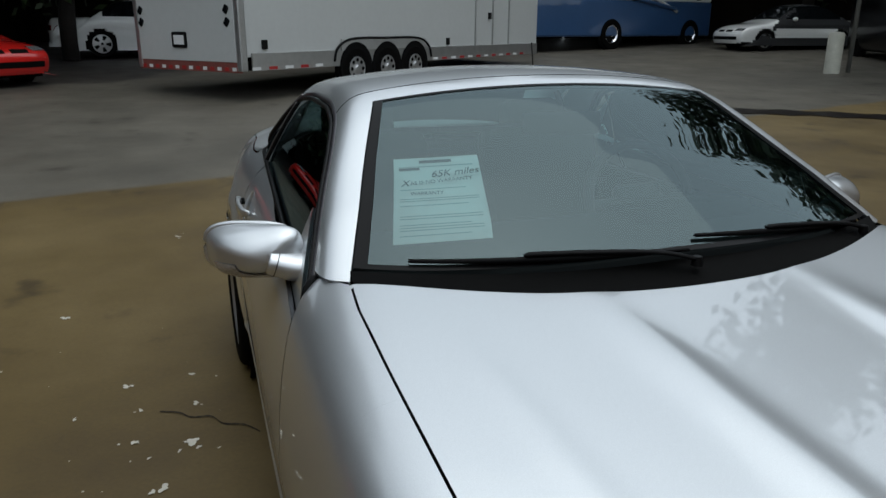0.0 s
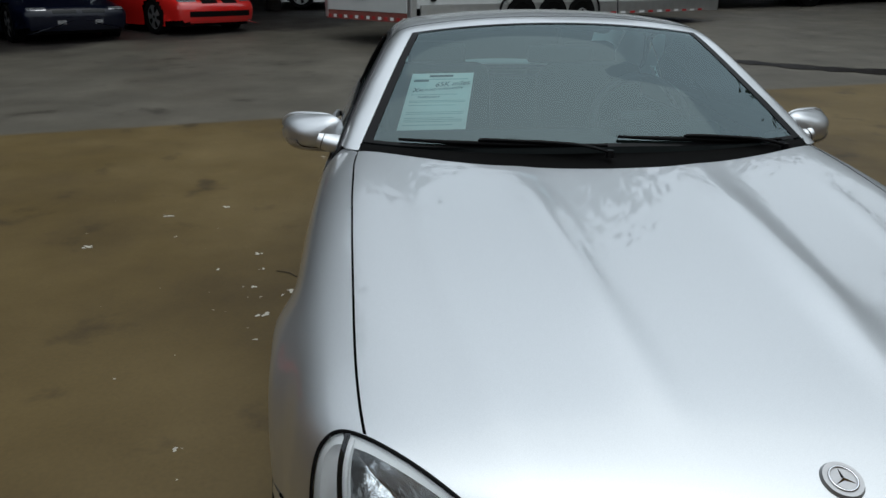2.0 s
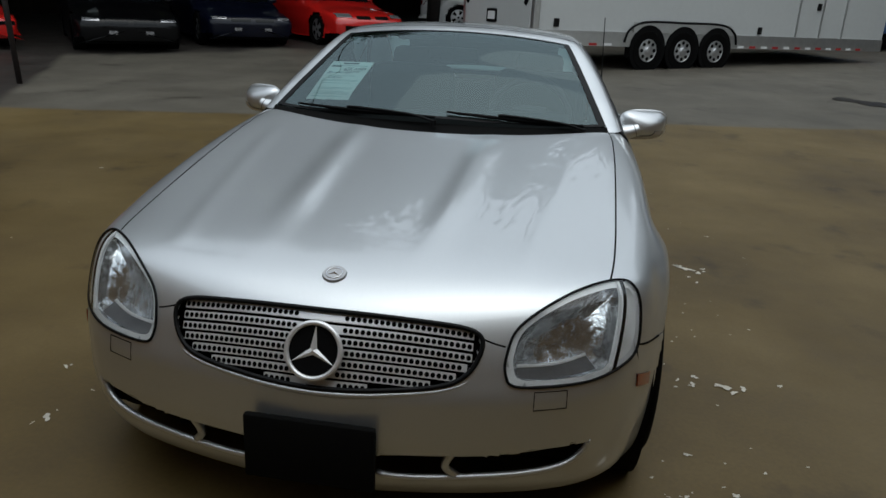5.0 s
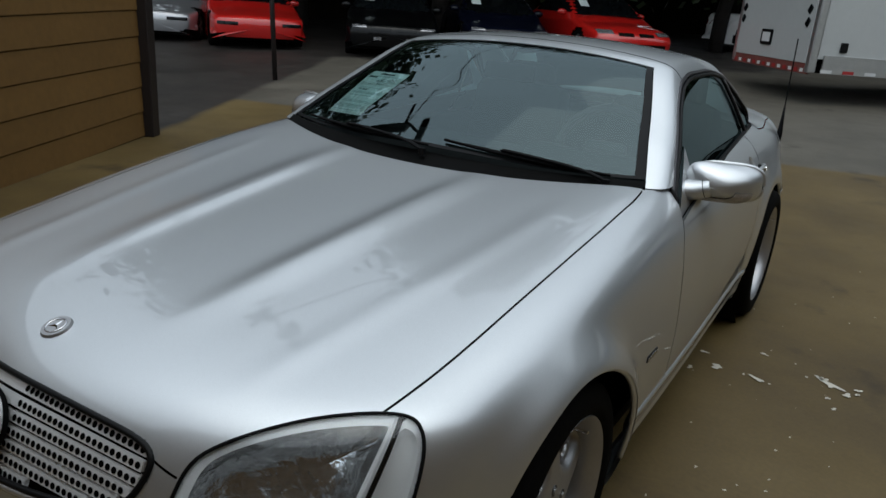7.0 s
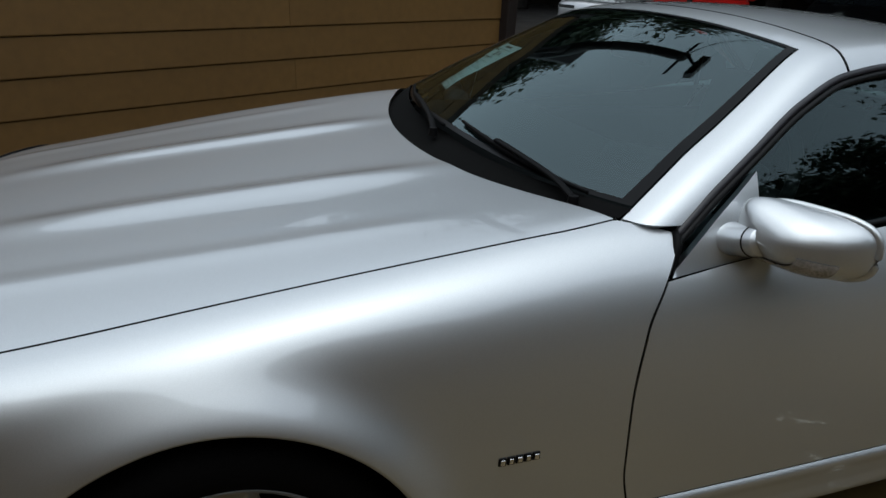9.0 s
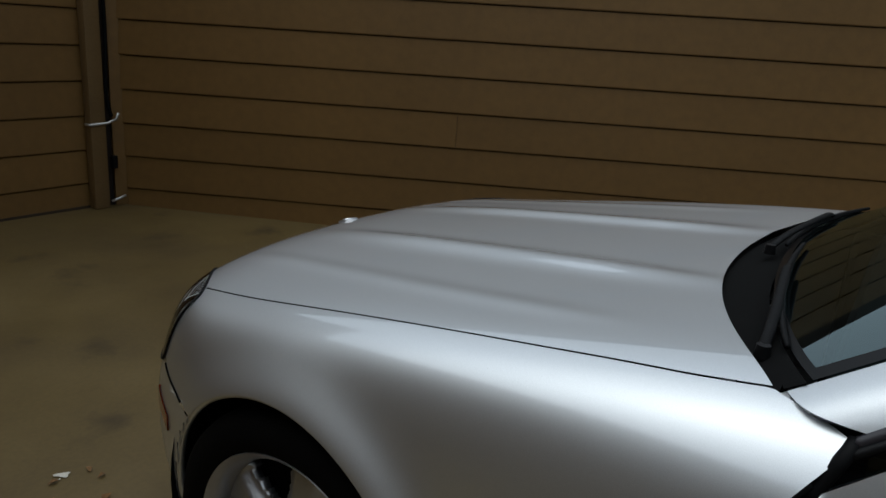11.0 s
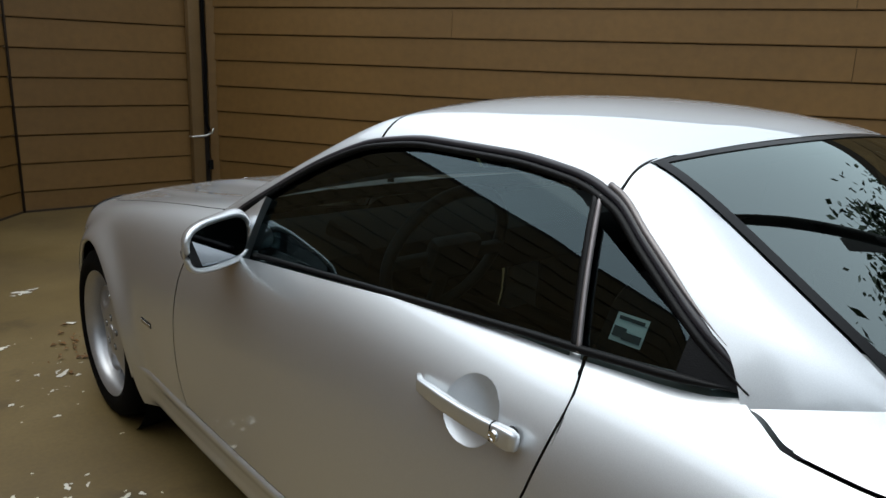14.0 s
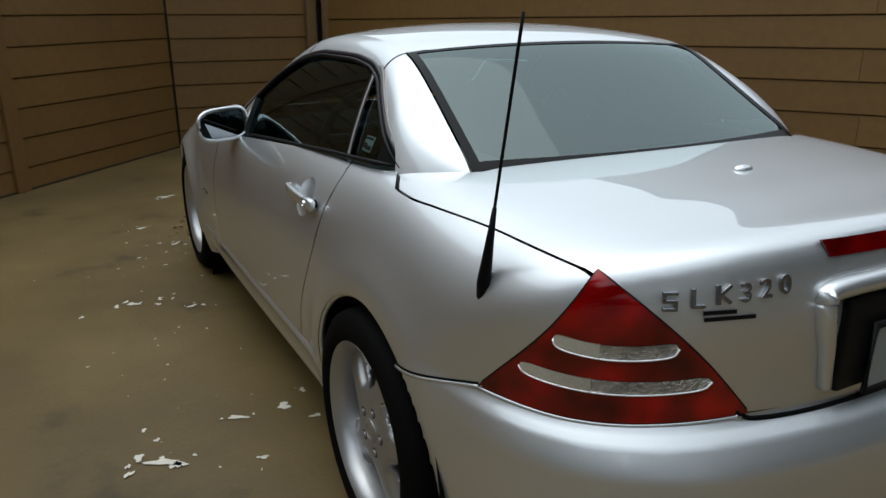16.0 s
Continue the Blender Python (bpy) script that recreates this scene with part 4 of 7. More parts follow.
# grille: recessed backing, perforated slats, ring and star
grille = thing("grille")
grille.parent = car
P, N = patch(GRILLE, GRILLE_C, -0.035, 8)
sheet("backing", P, N, VOID, grille, lip=0)
rim = GRILLE + slope(body, GRILLE) * 0.001
tube("surround", rim, 0.006, SATIN, grille, closed=True)
bead = GRILLE.mean(0) + (GRILLE - GRILLE.mean(0)) * np.array([1.05, 1.0, 1.14])
bead = on_body(bead[31:66], GRILLE_C)
tube("grille_lip", bead - slope(body, bead) * 0.004, 0.0085, SILVER, grille, taper=np.sin(np.linspace(0.03, np.pi - 0.03, len(bead))) ** 0.7)
SLAT = material("pale_satin_slat", (0.80, 0.80, 0.81), 0.35, 0.4, vary=0.06, scale=20)
HOLE = material("perforation_black", (0.003, 0.003, 0.003), 0.9, spec=0.0)
ROWS = (0.511, 0.535, 0.559, 0.583, 0.607, 0.631, 0.655)
for zr in ROWS:
    xs = np.linspace(-0.36, 0.36, 241)
    o = np.stack([xs, 0 * xs - 0.3, zr - 0.024 * (xs / 0.36) ** 2], -1)
    q = meet(body, o, np.broadcast_to(np.array([0, -1.0, 0]), o.shape), 0.1, 0.7)
    okx = xs[inside(q, GRILLE_C, GRILLE, 0.975)]
    if len(okx) < 10:
        continue
    xs = np.linspace(okx[0], okx[-1], 60)
    V, Xg = np.meshgrid(np.linspace(-0.0086, 0.0086, 4), xs)
    Zg = zr + V - 0.024 * (Xg / 0.36) ** 2
    o = np.stack([Xg, 0 * Xg - 0.3, Zg], -1)
    P = meet(body, o, np.broadcast_to(np.array([0, -1.0, 0]), o.shape), 0.1, 0.7)
    N = slope(body, P)
    slat = sheet("slat", P - N * 0.008, N, SLAT, grille, lip=0.01)
    vv, ff = [], []
    hx = np.arange(okx[0] + 0.008, okx[-1] - 0.004, 0.0138)
    hx = hx[np.abs(hx) > 0.05]
    o = np.stack([hx, 0 * hx - 0.3, zr - 0.024 * (hx / 0.36) ** 2], -1)
    q = meet(body, o, np.broadcast_to(np.array([0, -1.0, 0]), o.shape), 0.1, 0.7)
    nq = slope(body, q)
    for c, n in zip(q - nq * 0.0068, nq):
        u = np.cross(n, [0, 0, 1.0])
        u /= np.linalg.norm(u)
        w = np.cross(u, n)
        k = len(vv)
        vv += [c + 0.0056 * (math.cos(a) * u + 1.12 * math.sin(a) * w) for a in np.arange(10) * math.pi / 5]
        ff.append(tuple(range(k, k + 10)))
    tagged(join_mesh("perforation", vv, ff, HOLE, slat), kind="stuff")
sc = on_body(np.array([[0, -0.73, 0.584]]), (0, 0, 0.584))[0]
sn = slope(body, sc[None])[0]
em = Matrix.Translation(sc + sn * 0.006) @ Vector(sn).to_track_quat("Z", "Y").to_matrix().to_4x4()
badge = thing("round_emblem", em)
badge.parent = grille
bm = bmesh.new()
bmesh.ops.create_cone(bm, cap_ends=True, segments=48, radius1=0.064, radius2=0.062, depth=0.016)
ob = part("disc", bm, VOID, badge, smooth=True)
ring = np.array([(0.064 * math.cos(a), 0.064 * math.sin(a), 0.010) for a in np.arange(56) * 2 * math.pi / 56])
tube("ring", ring, 0.0062, BRIGHT, badge, closed=True, seg=10)


def three_arms(r, h, z):
    bm = bmesh.new()
    tip = [(r * math.sin(a), r * math.cos(a)) for a in (0, 2.0944, 4.1888)]
    inn = [(0.16 * r * math.sin(a), 0.16 * r * math.cos(a)) for a in (1.0472, 3.1416, 5.236)]
    c = bm.verts.new((0, 0, z + h))
    vs = []
    for a, b in zip(tip, inn):
        vs += [bm.verts.new((*a, z)), bm.verts.new((*b, z))]
    for i in range(6):
        bm.faces.new((vs[i], c, vs[(i + 1) % 6]))
    return bm


part("star", three_arms(0.060, 0.004, 0.009), BRIGHT, badge)
# small round badge on the bonnet
bc = on_body(np.array([[0, -0.575, 0.73]]), (0, -0.4, 0.4))[0]
bn = slope(body, bc[None])[0]
small = thing("bonnet_badge", Matrix.Translation(bc + bn * 0.002) @ Vector(bn).to_track_quat("Z", "Y").to_matrix().to_4x4())
small.parent = car
bm = bmesh.new()
bmesh.ops.create_cone(bm, cap_ends=True, segments=40, radius1=0.031, radius2=0.028, depth=0.006)
part("disc", bm, ALLOY, small, smooth=True)
tube("ring", [(0.0195 * math.cos(a), 0.0195 * math.sin(a), 0.0035) for a in np.arange(40) * 2 * math.pi / 40], 0.002, CHROME, small, closed=True, seg=6)
part("star", three_arms(0.018, 0.003, 0.0032), CHROME, small)

# lower intakes and the black plate panel
for side in (1, -1):
    P, N = patch(VENT, VENT_C, -0.06, 6)
    sheet("intake_backing", P, N, VOID, car, side, lip=0)
    rim = VENT - slope(body, VENT) * 0.006
    rim[:, 0] *= side
    tube("intake_lip", rim[15:38], 0.009, SILVER, car)
    P, N = patch(VENT, VENT_C, 0.0006, 4, 0.985, 1.06)
    sheet("intake_surround", P, N, SILVER, car, side, lip=0)
    bar = on_body(spline([(0.33, -0.73, 0.35), (0.31, -0.74, 0.30), (0.345, -0.73, 0.255)], 6), VENT_C) + np.array([0, 0.012, 0])
    bar[:, 0] *= side
    tube("intake_bar", bar, 0.011, SILVER, car)
bm = bmesh.new()
box(bm, (0, -0.768, 0.345), (0.32, 0.022, 0.17), bevel=0.008)
part("plate_panel", bm, VOID, car, "blank black number plate panel", True)

# wheels
SPOKE = 5
BOLT_SHADE = material("bolt_recess_shade", (0.10, 0.10, 0.10), 0.5, 0.6)


def wheel(m, side):
    w = thing("wheel", m)
    w.parent = car
    R, rim = 0.312, 0.226
    lathe("tyre", [(rim, -0.10), (rim + 0.02, -0.112), (R - 0.03, -0.115), (R - 0.006, -0.100), (R, -0.07), (R, 0.07), (R - 0.006, 0.092), (R - 0.02, 0.104), (R - 0.05, 0.111), (rim + 0.02, 0.108), (rim + 0.004, 0.098)], TYRE, w, 96)
    lathe("rim", [(rim - 0.021, 0.012), (rim - 0.019, 0.062), (rim - 0.014, 0.080), (rim - 0.004, 0.094), (rim + 0.006, 0.102), (rim + 0.008, 0.098)], ALLOY, w, 56)
    lathe("rim_barrel", [(rim + 0.002, -0.098), (rim - 0.02, -0.06), (rim - 0.024, 0.015)], VOID, w, 48)
    lathe("brake_disc", [(0.02, -0.03), (0.145, -0.03), (0.145, -0.045), (0.02, -0.045)], material("brake_steel", (0.2, 0.19, 0.18), 0.45, 0.8) if "brake_steel" not in bpy.data.materials else bpy.data.materials["brake_steel"], w, 40)
    lathe("wheel_backing", [(0.0, 0.0), (rim - 0.03, 0.0)], VOID, w, 32)
    # face with five broad spokes: a disc whose relief and openings follow the angle
    nr, na = 30, 200
    rr = np.linspace(0.02, rim - 0.018, nr)
    aa = np.linspace(0, 2 * np.pi, na, endpoint=False)
    RR, AA = np.meshgrid(rr, aa, indexing="ij")
    ph = (AA * SPOKE / (2 * np.pi)) % 1 - 0.5
    half = lin(RR, (0.02, 0.6), (0.096, 0.6), (0.102, 0.44), (0.115, 0.32), (0.14, 0.25), (0.18, 0.22), (0.200, 0.23), (0.208, 0.40))
    xx = 0.076 - 0.022 * (RR / 0.2) ** 2.2 - 0.020 * sstep(0.45, 1.0, np.abs(ph) / np.minimum(half, 0.45)) * sstep(0.085, 0.125, RR)
    v = np.stack([xx, RR * np.cos(AA), RR * np.sin(AA)], -1).reshape(-1, 3)
    f = []
    for i in range(nr - 1):
        for j in range(na):
            k = (j + 1) % na
            if abs(ph[i, j] + 0.5 / na * SPOKE) < half[i, j] + 0.012 or rr[i] < 0.094:
                f.append((i * na + j, (i + 1) * na + j, (i + 1) * na + k, i * na + k))
    face = join_mesh("wheel_face", v, f, ALLOY, w)
    sol = face.modifiers.new("thick", "SOLIDIFY")
    sol.thickness, sol.offset = 0.022, -1
    lathe("cap", [(0.0, 0.079), (0.018, 0.079), (0.021, 0.082), (0.026, 0.081), (0.031, 0.078), (0.033, 0.066)], ALLOY, w, 32)
    for i in range(5):
        a = (i + 0.5) * 2 * math.pi / 5
        seat = pose(0, 0.056 * math.cos(a), 0.056 * math.sin(a))
        # flat dark disc paints the shade of the recess round the bolt
        lathe("bolt_hole", [(0.0, 0.0755), (0.0135, 0.0755), (0.0145, 0.070)], BOLT_SHADE, w, 18, seat)
        lathe("bolt", [(0.0, 0.0795), (0.0065, 0.0795), (0.0078, 0.0780), (0.0080, 0.070)], ALLOY, w, 12, seat)
    lathe("valve", [(0.0, 0.10), (0.004, 0.10), (0.004, 0.07)], CHROME, w, 8, pose(0, 0.19, 0.03))
    return w


for yc in (AX_F, AX_R + 0.055):
    wheel(pose(0.752, yc, 0.312, 51 if yc < 1 else 40, 0, 0), 1)
    wheel(pose(-0.748, yc, 0.312, 30, 0, 180), -1)

# door mirrors
for side in (1, -1):
    mir = thing("door_mirror")
    mir.parent = car
    U, Vv = np.meshgrid(np.linspace(0, 2 * np.pi, 48), np.linspace(0, 1, 26))
    # shell swept from the glass rim forward to a rounded nose
    prof = lin(Vv, (0, 1.0), (0.15, 1.04), (0.45, 0.98), (0.75, 0.74), (0.92, 0.42), (1.0, 0.02))
    cx, cz = np.sign(np.cos(U)) * np.abs(np.cos(U)) ** 0.62, np.sign(np.sin(U)) * np.abs(np.sin(U)) ** 0.62
    tap = np.where(cz > 0, 1 - (0.04 + 0.34 * Vv) * cx, 1 - (0.04 + 0.10 * Vv) * cx)
    xs = 0.862 + 0.098 * cx * prof - 0.028 * Vv
    zs = 0.897 + 0.058 * cz * prof * tap + 0.004 * Vv - 0.007 * cx * Vv
    ys = 1.075 - 0.100 * Vv + 0.045 * cx * (1 - Vv)
    P = np.stack([xs, ys, zs], -1)
    N = np.cross(np.gradient(P, axis=1), np.gradient(P, axis=0))
    N /= np.linalg.norm(N, axis=-1, keepdims=True) + 1e-9
    out = P - np.array([0.86, 1.03, 0.897])
    N *= np.sign((N * out).sum(-1, keepdims=True))
    N[:, -1] = N[:, 0] = (N[:, 0] + N[:, -1]) / 2
    sheet("shell", P, N, SILVER, mir, side, lip=0)
    rim = P[0, :-1].copy()
    rim[:, 0] *= side
    tube("glass_rim", rim, 0.0075, SILVER, mir, closed=True, seg=12)
    cen = P[0, :-1].mean(0)
    fc = cen + (P[0, :-1] - cen) * 0.9 + np.array([0, -0.004, 0])
    fc[:, 1] -= 0.12 * (fc[:, 0] - cen[0]) - 0.05 * (fc[:, 2] - cen[2])
    v = np.concatenate([[cen + np.array([0, -0.004, 0])], fc])
    v[:, 0] *= side
    k = len(fc)
    join_mesh("mirror_glass", v, [(0, 1 + i, 1 + (i + 1) % k) for i in range(k)], MIRROR, mir, None, False)
    sat = cen + (P[0, :-1] - cen) * 0.98 + np.array([0, -0.012, 0])
    v = np.concatenate([[cen + np.array([0, -0.012, 0])], sat])
    v[:, 0] *= side
    join_mesh("mirror_backing", v, [(0, 1 + i, 1 + (i + 1) % k) for i in range(k)], SATIN, mir, None, False)
    # turn signal strip along the lower front
    iv = np.arange(11, 21)
    iu = np.where((U[0] > 1.20 * np.pi) & (U[0] < 1.99 * np.pi))[0]
    G = P[np.ix_(iv, iu)] + N[np.ix_(iv, iu)] * 0.003
    sheet("turn_signal", G, N[np.ix_(iv, iu)], SIGNALSTRIP, mir, side, lip=0.004)
    # foot and triangular sail
    ft = spline([(0.690, 0.968, 0.866), (0.765, 0.982, 0.871), (0.805, 0.990, 0.880), (0.835, 0.995, 0.890)], 6)
    ft[:, 0] *= side
    tube("foot", ft, 0.033, SILVER, mir, flat=0.85, seg=24, taper=np.linspace(1.25, 1.0, len(ft)))
    tube("pivot_joint", np.array([ft[-5], ft[-5] + (ft[-4] - ft[-5]) * 0.3]), 0.0365, SATIN, mir, flat=0.85, seg=24)
    y3 = np.array([[0.830, 0.808], [1.045, 0.985], [1.040, 0.836]])
    a, b = np.meshgrid(np.linspace(0, 1, 10), np.linspace(0, 1, 10))
    Yg = y3[0, 0] * (1 - a) + a * (y3[2, 0] * (1 - b) + y3[1, 0] * b)
    Zg = y3[0, 1] * (1 - a) + a * (y3[2, 1] * (1 - b) + y3[1, 1] * b)
    P = side_cab(Yg, Zg)
    N = slope(cabin, P)
    sheet("sail_panel", P + N * 0.010, N, SILVER, mir, side, lip=0.02)

# door handles
for side in (1, -1):
    h = thing("door_handle")
    h.parent = car
    U, V = np.meshgrid(np.linspace(-1, 1, 70), np.linspace(-1, 1, 70))
    r = np.hypot(U, V)
    Yg, Zg = 1.865 + 0.058 * U, 0.795 + 0.055 * V
    q = np.stack([0 * Yg, Yg, Zg], -1)
    P = meet(body, q, np.broadcast_to(np.array([1.0, 0, 0]), q.shape), 0.2, 1.2)
    N = slope(body, P)
    Q = P + N * 0.0015
    NN = N.copy()
    NN[..., 2] -= 0.85 * V * (r < 1)
    NN[..., 1] -= 0.45 * U * (r < 1)
    NN /= np.linalg.norm(NN, axis=-1, keepdims=True)
    rc = (r[:-1, :-1] + r[1:, 1:]) / 2 < 1.0
    sheet("recess", Q, NN, SILVER, h, side, rc)
    ys = np.linspace(1.742, 1.980, 22)
    q = np.stack([0 * ys, ys, 0.806 - 0.03 * (ys - 1.742)], -1)
    P = meet(body, q, np.broadcast_to(np.array([1.0, 0, 0]), q.shape), 0.2, 1.2)
    P[:, 0] += 0.020 + 0.010 * np.sin(np.linspace(0, np.pi, 22)) - 0.014 * (1 - sstep(1.742, 1.765, ys))
    P[:, 0] *= side
    tube("grip", P, 0.0085, SILVER, h, flat=1.75, seg=24, square=0.45, taper=np.interp(ys, (1.742, 1.76, 1.80, 1.93, 1.95, 1.974, 1.980), (0.55, 0.8, 0.95, 1.0, 1.15, 1.15, 0.9)))
    k = P[17:19]
    tube("grip_joint", np.array([k[0], k[0] + (k[1] - k[0]) * 0.2]), 0.0093, BLACK, h, flat=1.75, seg=24, square=0.45)
    tube("grip_foot", np.array([P[-3] - (0.020 * side, 0, 0), P[-3]]), 0.012, BLACK, h, seg=12)
    if side > 0:
        lathe("lock", [(0.0, 0.003), (0.006, 0.003), (0.0065, 0.005), (0.009, 0.005), (0.010, 0.0)], CHROME, h, 20, pose(P[-4][0] + 0.009, P[-4][1], P[-4][2]))

# tail lamps
for side in (1, -1):
    tl = thing("tail_lamp")
    tl.parent = car
    P, N = patch(TAIL, TAIL_C, 0.004, 26)
    sheet("lens", P, N, REDLENS, tl, side, lip=0, label="red triangular lamp lens")
    rim = TAIL + slope(body, TAIL) * 0.001
    rim[:, 0] *= side
    tube("lamp_joint", rim, 0.003, VOID, tl, closed=True)
    fr = frame_of(TAIL_C, TAIL)
    o, _ = flat_of(TAIL, TAIL_C, fr)
    for zm, hh, nm in ((0.784, 0.0135, "reversing_lamp"), (0.716, 0.0135, "turn_lamp")):
        th = np.radians(np.linspace(10, 80, 400))
        q0 = np.stack([0.2 + 0 * th, 2.55 + 0 * th, zm + 0 * th], -1)
        pl = meet(body, q0, np.stack([np.sin(th), np.cos(th), 0 * th], -1), 0.1, 1.0)
        tk = th[inside(pl, TAIL_C, TAIL, 0.86)]
        for a, b, mat, sub_name in ((0.0, 0.62, CLEARLAMP, nm), (0.62, 1.0, PLAINLAMP, "clear_end")):
            u = np.linspace(a, b, 26)
            U, V = np.meshgrid(u, np.linspace(-1, 1, 7), indexing="ij")
            T = tk[0] + (tk[-1] - tk[0]) * U
            rnd = np.clip(1 - np.abs(2 * U - 1) ** 14, 0, 1) ** 0.5
            Z = zm + hh * V * rnd + 0.010 * (2 * U - 1) ** 2 - 0.004
            o3 = np.stack([0.2 + 0 * T, 2.55 + 0 * T, Z], -1)
            G = meet(body, o3, np.stack([np.sin(T), np.cos(T), 0 * T], -1), 0.1, 1.0)
            Ng = slope(body, G)
            sheet(sub_name, G + Ng * 0.0062, Ng, mat, tl, side, lip=0.004)
            # pale tube puts a highlight along the strip's lower edge
            e = (G + Ng * 0.0062)[:, 0].copy()
            e[:, 0] *= side
            tube("strip_edge", e, 0.0016, BRIGHT, tl, seg=6)
    # bright bumper edge under the lens
    e = TAIL[23:54] + slope(body, TAIL[23:54]) * 0.001 + np.array([0, 0, -0.006])
    e[:, 0] *= side
    tube("bumper_edge", e, 0.004, SILVER, tl)

# number plate recess, brake light and letters on the boot lid
def rear_at(x, z):
    x, z = np.asarray(x, float), np.asarray(z, float)
    o = np.stack([x, 0 * x + 2.6, z], -1)
    p = meet(body, o, np.broadcast_to(np.array([0, 1.0, 0]), o.shape), 0.1, 0.9)
    return p, slope(body, p)


plate = thing("plate_recess")
plate.parent = lid
bm = bmesh.new()
c, n = rear_at([0.0], [0.745])
c = c[0]
box(bm, (0, c[1] - 0.002, 0.757), (0.44, 0.02, 0.18), bevel=0.006)
part("recess_panel", bm, SATIN, plate, smooth=True)
bm = bmesh.new()
box(bm, (0, c[1] + 0.020, 0.728), (0.305, 0.004, 0.118), bevel=0.001)
part("paper_plate", bm, material("grey_paper", (0.22, 0.23, 0.22), 0.7, vary=0.1), plate, "plain grey dealer paper plate")
tube("plate_frame", [(sx * 0.16, c[1] + 0.021, 0.728 + sz * 0.066) for sx, sz in ((-1, -1), (1, -1), (1, 1), (-1, 1))], 0.007, SATIN, plate, closed=True, seg=6)
q = spline([(-0.222, 0, 0.672), (-0.240, 0, 0.74), (-0.258, 0, 0.80), (-0.262, 0, 0.842), (-0.235, 0, 0.866), (0, 0, 0.872), (0.235, 0, 0.866), (0.262, 0, 0.842), (0.258, 0, 0.80), (0.240, 0, 0.74), (0.222, 0, 0.672)], 7)
P, N = rear_at(q[:, 0], q[:, 2])
w = 1.0 + 0.45 * sstep(0.70, 0.85, q[:, 2])
tube("grip_strip", P + N * 0.006, 0.0135, SILVER, plate, seg=12, taper=w)
# round star emblem above the grip
p, n = rear_at([0.0], [0.893])
em2 = thing("boot_emblem", Matrix.Translation(p[0] + n[0] * 0.004) @ Vector(n[0]).to_track_quat("Z", "Y").to_matrix().to_4x4())
em2.parent = lid
tube("ring", [(0.038 * math.cos(a), 0.038 * math.sin(a), 0.004) for a in np.arange(40) * 2 * math.pi / 40], 0.004, CHROME, em2, closed=True, seg=8)
part("star", three_arms(0.036, 0.004, 0.002), CHROME, em2)
xs = np.linspace(-0.25, 0.25, 30)
V, U = np.meshgrid(np.linspace(0, 1, 5), xs)
G, N = rear_at(U * (1 + 0.05 * V), 0 * U + 0.922)
G = G + V[..., None] * np.array([0, -0.010, 0.030])
N = np.broadcast_to(np.array([0, 0.95, 0.31]), G.shape)
sheet("brake_light", G + N * 0.003, N, REDLENS, lid, lip=0.006, label="red high-level brake light strip")
# dark joint under the lid, and the bright edge of the bumper below it
for side in (1, -1):
    q = spline([(0.403, 0, 0.652), (0.388, 0, 0.640), (0.360, 0, 0.632), (0.226, 0, 0.629), (0.0, 0, 0.632)], 8)
    P, N = rear_at(q[:, 0], q[:, 2])
    P[:, 0] *= side
    N[:, 0] *= side
    tube("lid_joint", P + N * 0.001, 0.0045, VOID, lid, seg=8)
    tube("bumper_rim", P + N * 0.0005 - np.array([0, 0, 0.010]), 0.0055, SILVER, lid, seg=8)
# three plain chrome blocks and the chrome number beside them
for i, wd in enumerate((0.026, 0.022, 0.028)):
    x = 0.540 - 0.042 * i
    p, n = rear_at([x], [0.872 + 0.004 * i])
    ez = Vector(n[0])
    ex = Vector((0, 0, 1)).cross(ez).normalized()
    mm = Matrix.Translation(p[0] + n[0] * 0.003) @ Matrix((ex, ez.cross(ex), ez)).transposed().to_4x4()
    bm = bmesh.new()
    if i == 1:
        box(bm, (-0.008, 0, 0), (0.008, 0.034, 0.007), bevel=0.0015)
        box(bm, (0.002, -0.0135, 0), (0.022, 0.007, 0.007), bevel=0.0015)
    elif i == 0:
        for k, dx in ((0.0135, 0), (0, 0), (-0.0135, 0)):
            box(bm, (dx, k, 0), (wd, 0.007, 0.007), bevel=0.0015)
        box(bm, (-wd / 2 + 0.0035, 0.007, 0), (0.007, 0.014, 0.007), bevel=0.001)
        box(bm, (wd / 2 - 0.0035, -0.007, 0), (0.007, 0.014, 0.007), bevel=0.001)
    else:
        box(bm, (-0.010, 0, 0), (0.008, 0.034, 0.007), bevel=0.0015)
        for k in (1, -1):
            box(bm, (0.003, 0.008 * k, 0), (0.024, 0.007, 0.007), pose(0, 0, 0, 0, 0, 38 * k), bevel=0.0015)
    part("chrome_mark", bm, LETTER, lid).matrix_local = mm
for ch, x in (("3", 0.430), ("2", 0.394), ("0", 0.358)):
    p, n = rear_at([x], [0.866 + 0.10 * (0.426 - x)])
    cu = bpy.data.curves.new("chrome_digit", "FONT")
    cu.body, cu.size, cu.extrude, cu.bevel_depth = ch, 0.047, 0.003, 0.0006
    cu.materials.append(LETTER)
    ob = new("chrome_digit", cu)
    ez = Vector(n[0])
    ex = Vector((0, 0, 1)).cross(ez).normalized()
    ob.matrix_basis = Matrix.Translation(p[0] + n[0] * 0.003) @ Matrix((ex, ez.cross(ex), ez)).transposed().to_4x4()
    ob.parent = lid
